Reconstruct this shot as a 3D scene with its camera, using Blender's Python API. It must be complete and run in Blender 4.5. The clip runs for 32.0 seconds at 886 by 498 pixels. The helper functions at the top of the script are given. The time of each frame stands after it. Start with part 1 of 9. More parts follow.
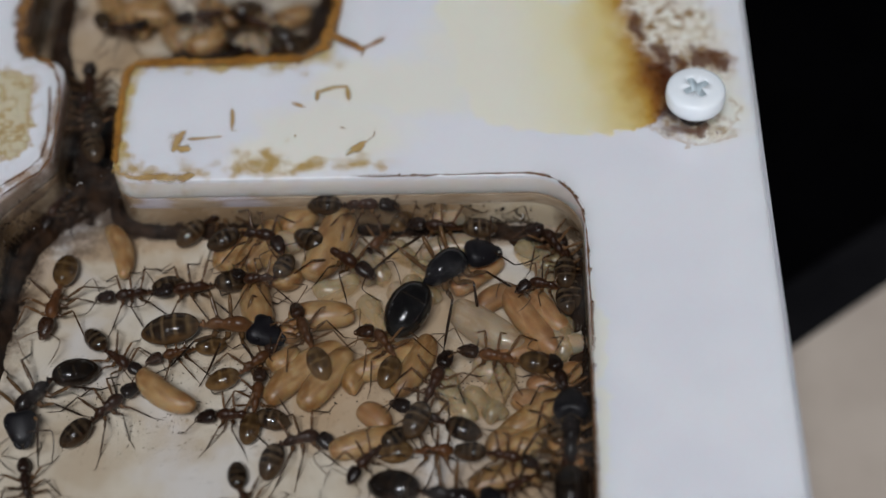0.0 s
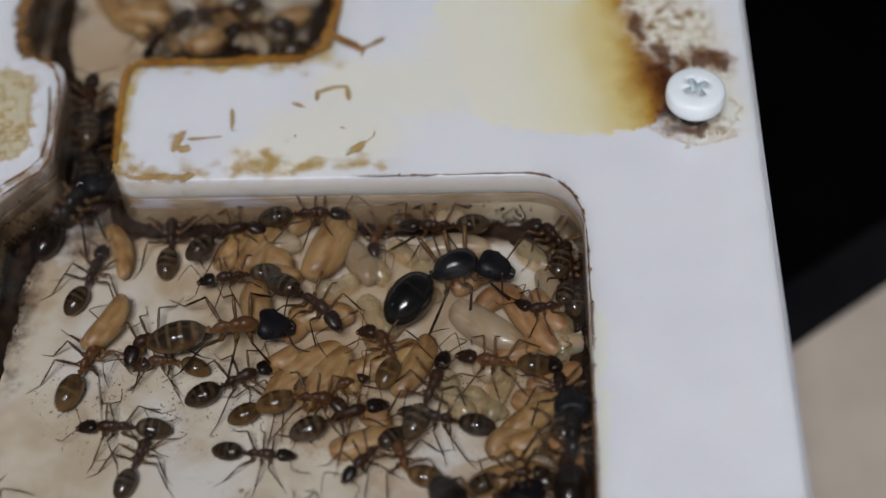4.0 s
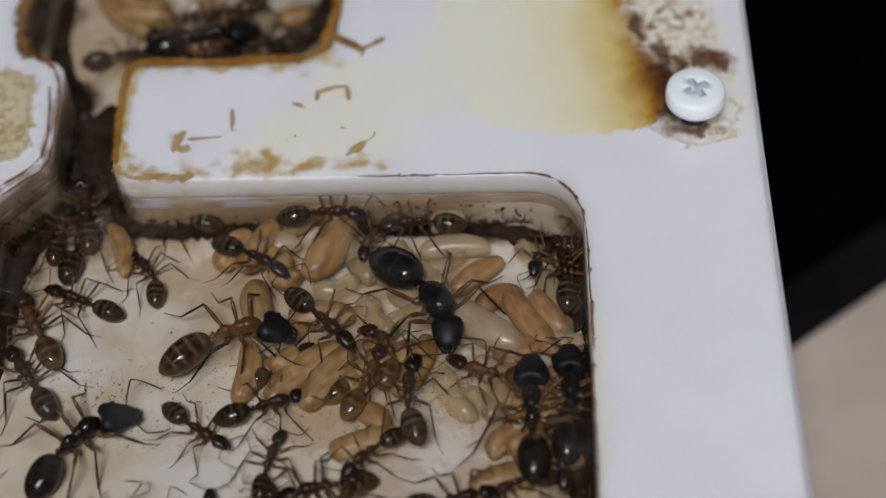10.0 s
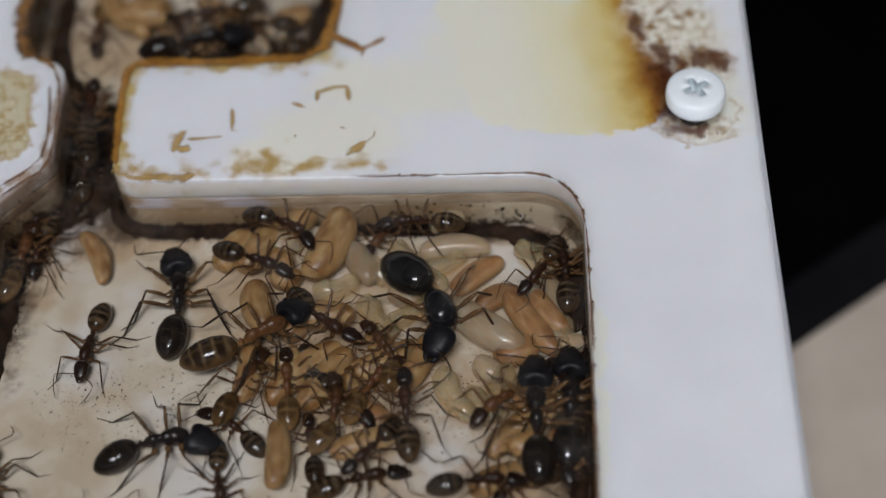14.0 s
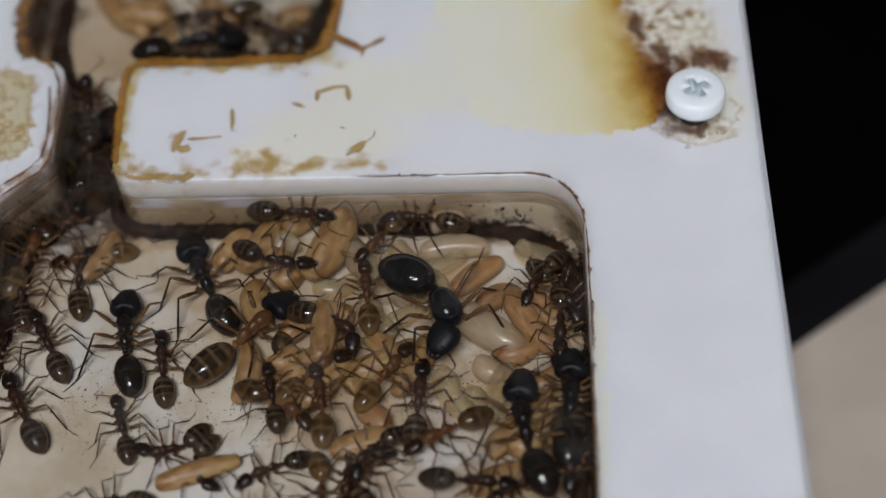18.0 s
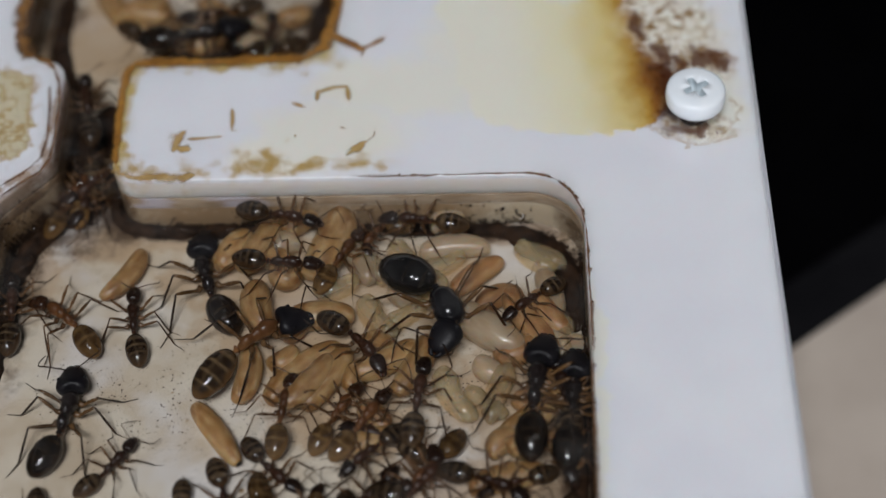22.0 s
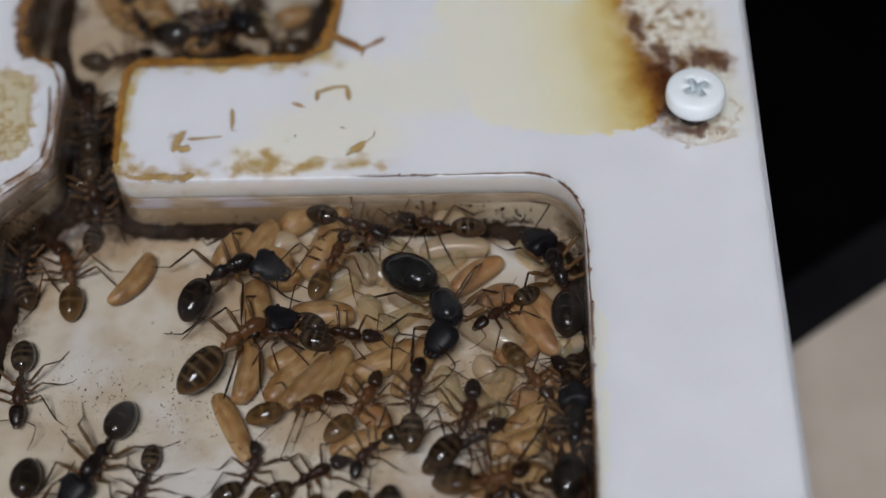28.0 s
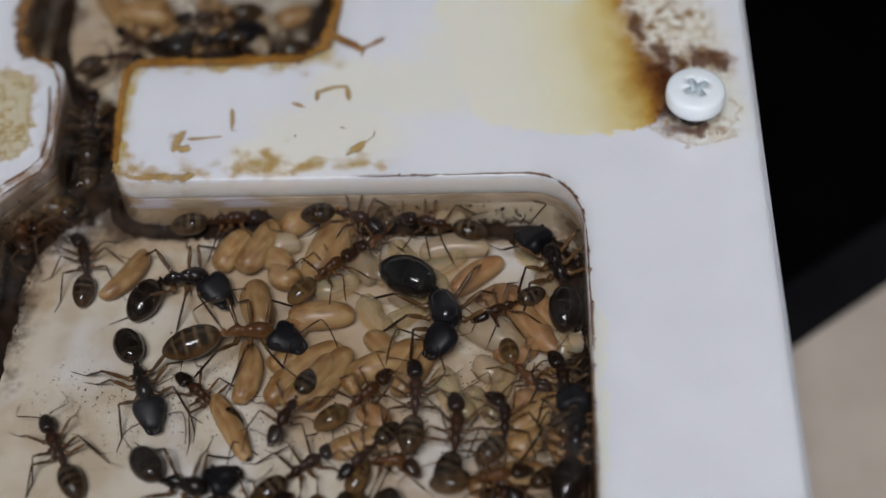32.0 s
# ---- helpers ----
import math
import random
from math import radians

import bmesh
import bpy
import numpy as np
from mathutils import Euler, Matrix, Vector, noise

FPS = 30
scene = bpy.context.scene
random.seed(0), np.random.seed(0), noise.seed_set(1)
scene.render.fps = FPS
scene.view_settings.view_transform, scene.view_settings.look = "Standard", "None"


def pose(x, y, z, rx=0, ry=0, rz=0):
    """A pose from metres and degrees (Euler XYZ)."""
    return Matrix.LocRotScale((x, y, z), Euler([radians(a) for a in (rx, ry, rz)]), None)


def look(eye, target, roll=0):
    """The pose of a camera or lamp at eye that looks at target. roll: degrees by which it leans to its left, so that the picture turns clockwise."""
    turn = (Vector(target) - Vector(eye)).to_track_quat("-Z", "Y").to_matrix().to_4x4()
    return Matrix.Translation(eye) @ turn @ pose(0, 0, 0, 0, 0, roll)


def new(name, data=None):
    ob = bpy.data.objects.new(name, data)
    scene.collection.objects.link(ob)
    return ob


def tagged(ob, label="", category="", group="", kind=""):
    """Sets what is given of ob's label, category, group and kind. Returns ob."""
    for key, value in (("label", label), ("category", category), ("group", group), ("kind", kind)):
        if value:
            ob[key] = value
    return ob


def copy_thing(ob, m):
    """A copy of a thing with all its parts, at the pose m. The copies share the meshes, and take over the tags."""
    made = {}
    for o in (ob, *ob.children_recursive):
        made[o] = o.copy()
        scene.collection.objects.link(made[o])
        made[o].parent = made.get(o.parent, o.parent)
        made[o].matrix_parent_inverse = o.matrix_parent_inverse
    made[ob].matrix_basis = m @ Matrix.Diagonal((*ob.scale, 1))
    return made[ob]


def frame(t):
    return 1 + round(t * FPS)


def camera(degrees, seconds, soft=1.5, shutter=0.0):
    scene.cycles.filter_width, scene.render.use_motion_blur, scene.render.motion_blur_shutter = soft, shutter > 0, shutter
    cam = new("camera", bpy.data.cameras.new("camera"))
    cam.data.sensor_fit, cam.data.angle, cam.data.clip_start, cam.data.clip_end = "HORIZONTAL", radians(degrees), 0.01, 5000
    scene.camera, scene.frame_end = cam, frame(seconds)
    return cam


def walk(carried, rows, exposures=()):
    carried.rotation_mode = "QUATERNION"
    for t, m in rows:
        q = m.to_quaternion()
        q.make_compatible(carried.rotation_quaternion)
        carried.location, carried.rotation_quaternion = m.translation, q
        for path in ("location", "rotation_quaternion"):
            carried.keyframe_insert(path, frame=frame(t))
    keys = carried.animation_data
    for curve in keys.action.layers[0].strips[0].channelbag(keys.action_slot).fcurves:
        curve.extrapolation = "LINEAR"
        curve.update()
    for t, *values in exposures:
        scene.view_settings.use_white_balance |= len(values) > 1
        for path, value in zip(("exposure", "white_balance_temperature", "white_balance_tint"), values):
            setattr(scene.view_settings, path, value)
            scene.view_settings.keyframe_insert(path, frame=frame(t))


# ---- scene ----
cam = camera(28.33, 32.0, soft=1.5, shutter=0.5)
walk(cam, [(0.0, pose(-0.008579, -0.116882, 0.138135, 37.847, 1.983, 0.455)), (32.0, pose(-0.008579, -0.116882, 0.138135, 37.847, 1.983, 0.455))], [(0.0, 0.0, 6380, 10), (1.2, 0.0, 6380, 10), (1.6, -0.09, 6150, 7), (2.0, -0.18, 5850, 4), (2.2, -0.13, 6050, 6), (2.5, -0.02, 6420, 10), (3.5, 0.0, 6450, 10), (5.5, 0.0, 6550, 13), (8.0, 0.0, 6550, 13), (10.0, 0.0, 6520, 12), (12.0, 0.0, 6480, 11), (16.5, 0.0, 6440, 10), (32.0, 0.0, 6440, 11)])
cam.data.dof.use_dof = True
cam.data.dof.focus_distance = 0.176
cam.data.dof.aperture_fstop = 12.0

MM = 0.001

# ---- light: a daylight panel in the ceiling, a room that bounces it ----
world = bpy.data.worlds.new("room_air")
scene.world = world
world.use_nodes = True
wn = world.node_tree
sky = wn.nodes.new("ShaderNodeTexSky")
sky.sky_type, sky.sun_disc, sky.sun_elevation, sky.sun_rotation = "NISHITA", False, radians(40), 0.0
wn.links.new(sky.outputs[0], wn.nodes["Background"].inputs[0])
wn.nodes["Background"].inputs[1].default_value = 0.05


def panel_light(name, at, to, w, h, watts, colour):
    lamp = bpy.data.lights.new(name, "AREA")
    lamp.shape, lamp.size, lamp.size_y, lamp.energy, lamp.color = "RECTANGLE", w, h, watts, colour
    ob = new(name, lamp)
    ob.matrix_world = look(at, to)
    return ob


panel_light("ceiling_panel_light", (-0.12, -0.98, 1.72), (-0.12, -0.98, 0), 0.62, 0.46, 34.5, (0.97, 0.975, 1.0))

# ---- materials ----


def node(nt, kind, values=(), **props):
    n = nt.nodes.new(kind)
    if "operation" in props:
        n.operation = props["operation"]
    if "vector_type" in props:
        n.vector_type = props["vector_type"]
    for key, v in dict(values).items():
        if isinstance(v, bpy.types.NodeSocket):
            nt.links.new(v, n.inputs[key])
        else:
            n.inputs[key].default_value = v
    return n


def ramp(nt, fac, stops):
    n = nt.nodes.new("ShaderNodeValToRGB")
    e = n.color_ramp.elements
    while len(e) < len(stops):
        e.new(0.5)
    for i, (p, c) in enumerate(stops):
        e[i].position, e[i].color = p, (*c, 1) if len(c) == 3 else c
    nt.links.new(fac, n.inputs[0])
    return n.outputs[0]


def mix(nt, fac, a, b, kind="MIX"):
    n = nt.nodes.new("ShaderNodeMix")
    n.data_type, n.blend_type = "RGBA", kind
    for i, v in ((0, fac), (6, a), (7, b)):
        if isinstance(v, bpy.types.NodeSocket):
            nt.links.new(v, n.inputs[i])
        else:
            n.inputs[i].default_value = v if i == 0 else (*v, 1)
    return n.outputs[2]


def calc(nt, op, a, b=0.0, c=0.0):
    n = nt.nodes.new("ShaderNodeMath")
    n.operation = op
    for i, v in enumerate((a, b, c)):
        if isinstance(v, bpy.types.NodeSocket):
            nt.links.new(v, n.inputs[i])
        else:
            n.inputs[i].default_value = v
    return n.outputs[0]


def span(nt, v, lo, hi, a=0.0, b=1.0):
    n = node(nt, "ShaderNodeMapRange", {0: v, 1: lo, 2: hi, 3: a, 4: b})
    n.interpolation_type = "SMOOTHSTEP"
    return n.outputs[0]


def noise_of(nt, co, per_mm, detail=4.0, rough=0.6, distort=0.0):
    return node(nt, "ShaderNodeTexNoise", {"Vector": co, "Scale": per_mm * 1000, "Detail": detail, "Roughness": rough, "Distortion": distort}).outputs[0]


def material(name, rough=0.5):
    m = bpy.data.materials.new(name)
    m.use_nodes = True
    nt = m.node_tree
    b = nt.nodes["Principled BSDF"]
    b.inputs["Roughness"].default_value = rough
    co = node(nt, "ShaderNodeTexCoord").outputs["Object"]
    return m, nt, b, co


def bump(nt, b, height, mm, strength=0.6):
    n = node(nt, "ShaderNodeBump", {"Height": height, "Distance": mm * MM, "Strength": strength})
    nt.links.new(n.outputs[0], b.inputs["Normal"])


def plain(name, low, high, rough=0.5, per_mm=1.0, relief=0.0, rand=0.0, gloss=0.5):
    """Two-tone surface: broad and fine noise between two colours."""
    m, nt, b, co = material(name, rough)
    broad = noise_of(nt, co, per_mm * 0.35, 2.0)
    fine = noise_of(nt, co, per_mm * 3.0, 5.0)
    f = span(nt, calc(nt, "ADD", calc(nt, "MULTIPLY", broad, 0.65), calc(nt, "MULTIPLY", fine, 0.35)), 0.33, 0.67)
    col = mix(nt, f, low, high)
    if rand:
        r = node(nt, "ShaderNodeObjectInfo").outputs["Random"]
        col = mix(nt, 1.0, col, ramp(nt, r, [(0, (1 - rand,) * 3), (1, (1 + rand * 0.4,) * 3)]), "MULTIPLY")
    nt.links.new(col, b.inputs["Base Color"])
    nt.links.new(span(nt, fine, 0.2, 0.8, rough * 0.8, min(1, rough * 1.2)), b.inputs["Roughness"])
    b.inputs["Specular IOR Level"].default_value = gloss
    if relief:
        bump(nt, b, fine, relief)
    return m


def blobs(nt, co, items):
    """Mask from soft ellipses (x, y, rx, ry, turn in degrees), millimetres on the plate."""
    total = None
    for x, y, rx, ry, turn in items:
        mp = node(nt, "ShaderNodeMapping", {"Vector": co, "Location": (x * MM, y * MM, 0), "Rotation": (0, 0, radians(turn)), "Scale": (rx * MM, ry * MM, 1)}, vector_type="TEXTURE")
        flat = node(nt, "ShaderNodeVectorMath", {0: mp.outputs[0], 1: (1, 1, 0)}, operation="MULTIPLY").outputs[0]
        ln = node(nt, "ShaderNodeVectorMath", {0: flat}, operation="LENGTH").outputs["Value"]
        v = calc(nt, "SUBTRACT", 1.0, ln)
        total = v if total is None else calc(nt, "MAXIMUM", total, v)
    return total


def plate_material():
    m, nt, b, co = material("stained_white_acrylic", 0.28)
    wob = node(nt, "ShaderNodeTexNoise", {"Vector": co, "Scale": 260.0, "Detail": 6.0, "Roughness": 0.65})
    off = node(nt, "ShaderNodeVectorMath", {0: wob.outputs["Color"], 1: (0.5, 0.5, 0.5)}, operation="SUBTRACT").outputs[0]
    big = node(nt, "ShaderNodeVectorMath", {0: off, 3: 0.0065}, operation="SCALE")
    big.inputs["Scale"].default_value = 0.0065
    wco = node(nt, "ShaderNodeVectorMath", {0: co, 1: big.outputs[0]}, operation="ADD").outputs[0]
    fine = noise_of(nt, co, 1.6, 6.0, 0.7)
    broad = noise_of(nt, co, 0.09, 3.0)
    white = mix(nt, span(nt, broad, 0.35, 0.65), (0.815, 0.812, 0.885), (0.86, 0.855, 0.925))
    # pale tan film that crept under the cover
    film = calc(nt, "MAXIMUM", span(nt, blobs(nt, wco, [(-2.71, 15.92, 11.5, 11, 0), (2.44, 14.95, 6.5, 10, 0), (-9.08, 23.01, 6.5, 6, 0)]), 0.0, 0.10), calc(nt, "MULTIPLY", span(nt, blobs(nt, wco, [(-25.91, 6.23, 11, 6.5, 0), (-31.12, 3.59, 8, 4, 0), (0.45, -27.1, 1.0, 18, 0), (10.69, 19.85, 8, 7, 0), (13.54, 9.73, 6, 8, 0), (-17.07, 12.93, 11, 6, 0), (-23.17, 13.08, 8, 5, 0), (-9.73, 18.66, 10, 9, 0)]), 0.0, 0.55), 0.8))
    col = mix(nt, calc(nt, "MULTIPLY", film, 0.88), white, (0.90, 0.85, 0.72))
    # golden stain, deeper towards the screw
    sep = node(nt, "ShaderNodeSeparateXYZ", {0: co})
    gold = node(nt, "ShaderNodeMapRange", {0: calc(nt, "ADD", calc(nt, "MULTIPLY_ADD", sep.outputs[1], 0.14, sep.outputs[0]), calc(nt, "ADD", calc(nt, "MULTIPLY", calc(nt, "SUBTRACT", broad, 0.5), 0.006), calc(nt, "MULTIPLY", calc(nt, "SUBTRACT", noise_of(nt, co, 0.35, 5.0, 0.6), 0.5), 0.0024))), 1: -7.4 * MM, 2: 11.2 * MM}).outputs[0]
    tint = ramp(nt, gold, [(0.0, (0.90, 0.85, 0.72)), (0.49, (0.86, 0.79, 0.57)), (0.71, (0.75, 0.62, 0.29)), (0.84, (0.51, 0.31, 0.06)), (0.91, (0.30, 0.125, 0.022)), (1.0, (0.13, 0.040, 0.010))])
    col = mix(nt, calc(nt, "MULTIPLY", span(nt, blobs(nt, wco, [(3.33, 14.51, 8, 9.2, 0), (3.6, 20.04, 5, 6, 0), (-1.24, 14.2, 8, 9, 0), (-5.47, 15.57, 14, 10.5, 0)]), 0.0, 0.06), span(nt, gold, 0.02, 0.4)), col, tint)
    dk = span(nt, calc(nt, "ADD", blobs(nt, wco, [(9.3, 13.6, 2.2, 4.6, 12), (9.9, 8.2, 2.2, 3.6, 0), (6.9, 20.83, 1.1, 2.4, 20)]), calc(nt, "MULTIPLY", calc(nt, "SUBTRACT", noise_of(nt, wco, 0.8, 6.0, 0.7), 0.5), 1.0)), -0.1, 0.8)
    col = mix(nt, calc(nt, "MULTIPLY", dk, 0.95), col, (0.072, 0.019, 0.007))
    # cream scale and dark flecks round the screw
    cream = span(nt, blobs(nt, wco, [(10.76, 20.72, 6.5, 5.5, 0), (8.2, 24.2, 4.4, 4, 0), (13.42, 15.51, 4.8, 4.4, 0), (12.65, 6.06, 4.6, 3, 0)]), 0.0, 0.5)
    flake = noise_of(nt, co, 0.9, 5.0, 0.6)
    patch = noise_of(nt, co, 0.33, 4.0, 0.6)
    fl = mix(nt, span(nt, flake, 0.40, 0.62), (0.72, 0.64, 0.51), (0.90, 0.86, 0.79))
    fl = mix(nt, calc(nt, "MULTIPLY", span(nt, flake, 0.56, 0.40), span(nt, patch, 0.42, 0.58)), fl, (0.30, 0.18, 0.075))
    heart = calc(nt, "ADD", blobs(nt, wco, [(14.8, 15.98, 2.7, 2.6, 0), (6.77, 21.26, 1.3, 3, 20), (9.59, 17.31, 1.5, 2, 0), (11.3, 15.57, 1.6, 1.2, 0), (11.73, 5.61, 3.6, 1.4, 0)]), calc(nt, "MULTIPLY", calc(nt, "SUBTRACT", flake, 0.5), 2.3))
    fl = mix(nt, calc(nt, "MULTIPLY", span(nt, heart, 0.05, 0.55), 0.92), fl, (0.125, 0.045, 0.015))
    col = mix(nt, cream, col, fl)
    ring = blobs(nt, wco, [(12.36, 7.66, 4.5, 4.4, 0)])
    rm = calc(nt, "MULTIPLY", span(nt, ring, -0.03, 0.02), span(nt, ring, 0.10, 0.03))
    col = mix(nt, calc(nt, "MULTIPLY", rm, span(nt, fine, 0.36, 0.60, 0.1, 0.7)), col, (0.42, 0.27, 0.12))
    # tea-coloured creep along the edges of the galleries
    soft = noise_of(nt, co, 0.45, 3.0, 0.5)
    edge = span(nt, calc(nt, "ADD", blobs(nt, co, [(-43.33, 1.06, 6, 1.3, 0), (-33.97, 2.1, 6, 2.3, 0), (-27.46, 1.65, 7, 1.6, 0), (-22.17, 1.84, 3, 1.3, 0), (-46.65, 1.6, 2, 1.6, 0), (-38.13, 16.31, 13, 1.5, 0), (-48.52, 8.76, 1.3, 9, 0)]), calc(nt, "ADD", calc(nt, "MULTIPLY", calc(nt, "SUBTRACT", soft, 0.5), 3.6), calc(nt, "MULTIPLY", calc(nt, "SUBTRACT", fine, 0.5), 0.9))), -0.05, 1.2)
    col = mix(nt, calc(nt, "MULTIPLY", edge, 0.88), col, (0.45, 0.29, 0.055))
    qx = calc(nt, "MAXIMUM", calc(nt, "SUBTRACT", -46.3 * MM, sep.outputs[0]), 0.0)
    qy = calc(nt, "MAXIMUM", calc(nt, "SUBTRACT", sep.outputs[1], 14.8 * MM), 0.0)
    rimward = calc(nt, "ADD", calc(nt, "SQRT", calc(nt, "ADD", calc(nt, "MULTIPLY", qx, qx), calc(nt, "MULTIPLY", qy, qy))), calc(nt, "MULTIPLY", calc(nt, "SUBTRACT", soft, 0.5), 0.0022))
    halo = calc(nt, "MULTIPLY", span(nt, rimward, 0.7 * MM, 2.5 * MM, 0.0, 0.9), calc(nt, "MULTIPLY", span(nt, sep.outputs[0], -25.5 * MM, -27.5 * MM), span(nt, sep.outputs[0], -51.5 * MM, -50.5 * MM)))
    col = mix(nt, halo, col, (0.60, 0.44, 0.15))
    vein = calc(nt, "ABSOLUTE", calc(nt, "SUBTRACT", noise_of(nt, co, 0.28, 5.0, 0.6), 0.5))
    patch_ = blobs(nt, wco, [(-63.0, 9.6, 4.6, 7.5, 0), (-60.8, 6.0, 3.0, 2.4, 20), (-60.6, 9.6, 2.6, 1.4, -30)])
    col = mix(nt, calc(nt, "MULTIPLY", span(nt, patch_, -0.02, 0.10), 0.85), col, (0.60, 0.53, 0.33))
    tracery = calc(nt, "MULTIPLY", span(nt, vein, 0.035, 0.008), span(nt, patch_, -0.25, 0.02))
    border = calc(nt, "MULTIPLY", span(nt, patch_, -0.06, 0.03), span(nt, patch_, 0.22, 0.05))
    col = mix(nt, calc(nt, "MULTIPLY", calc(nt, "MAXIMUM", tracery, calc(nt, "MULTIPLY", border, 0.6)), 0.75), col, (0.42, 0.27, 0.08))
    lip = span(nt, calc(nt, "ADD", blobs(nt, co, [(-58.4, 0.7, 3.4, 1.0, 41), (-56.2, 3.9, 0.9, 3.0, 12), (-56.1, 9.5, 0.55, 6.5, 0), (-60.6, -1.0, 1.5, 1.5, 0)]), calc(nt, "MULTIPLY", calc(nt, "SUBTRACT", noise_of(nt, co, 1.1, 5.0, 0.7), 0.5), 1.7)), 0.1, 0.8)
    col = mix(nt, calc(nt, "MULTIPLY", lip, 0.8), col, (0.34, 0.215, 0.12))
    # warm cream painted below the rim, for light coming through the sheet
    wall_glow = calc(nt, "MULTIPLY", span(nt, sep.outputs[2], -0.0003, -0.0008, 0.0, 0.75), span(nt, noise_of(nt, co, 0.3, 4.0), 0.3, 0.6, 0.6, 1.0))
    col = mix(nt, wall_glow, col, (0.84, 0.75, 0.66))
    rust = calc(nt, "MULTIPLY", span(nt, calc(nt, "ADD", blobs(nt, co, [(0.0, -24, 2.0, 17, 0), (-58.6, -0.8, 5.0, 5.5, 0), (-60.5, -10, 3.0, 12, 0), (-55.6, 9, 2.6, 9, 0), (-49, 9, 2.0, 9, 0), (-62.0, 30, 3.5, 15, 0)]), calc(nt, "MULTIPLY", calc(nt, "SUBTRACT", noise_of(nt, co, 0.5, 5.0, 0.65), 0.5), 1.6)), 0.0, 0.7), span(nt, sep.outputs[2], -0.0004, -0.0012, 0.0, 0.8))
    col = mix(nt, rust, col, (0.23, 0.135, 0.07))
    seam = calc(nt, "MULTIPLY", span(nt, sep.outputs[2], -0.00265, -0.00295, 0.0, 1.0), span(nt, noise_of(nt, co, 0.35, 4.0), 0.3, 0.6, 0.25, 0.9))
    col = mix(nt, seam, col, (0.20, 0.11, 0.055))
    speck = span(nt, noise_of(nt, co, 3.4, 2.0), 0.79, 0.83)
    col = mix(nt, speck, col, (0.10, 0.06, 0.04))
    nt.links.new(col, b.inputs["Base Color"])
    b.inputs["Subsurface Weight"].default_value = 0.75
    b.inputs["Subsurface Radius"].default_value = (4.6 * MM, 3.9 * MM, 4.0 * MM)
    b.inputs["Subsurface Scale"].default_value = 1.0
    nt.links.new(span(nt, fine, 0.3, 0.7, 0.22, 0.42), b.inputs["Roughness"])
    bump(nt, b, fine, 0.02, 0.25)
    return m


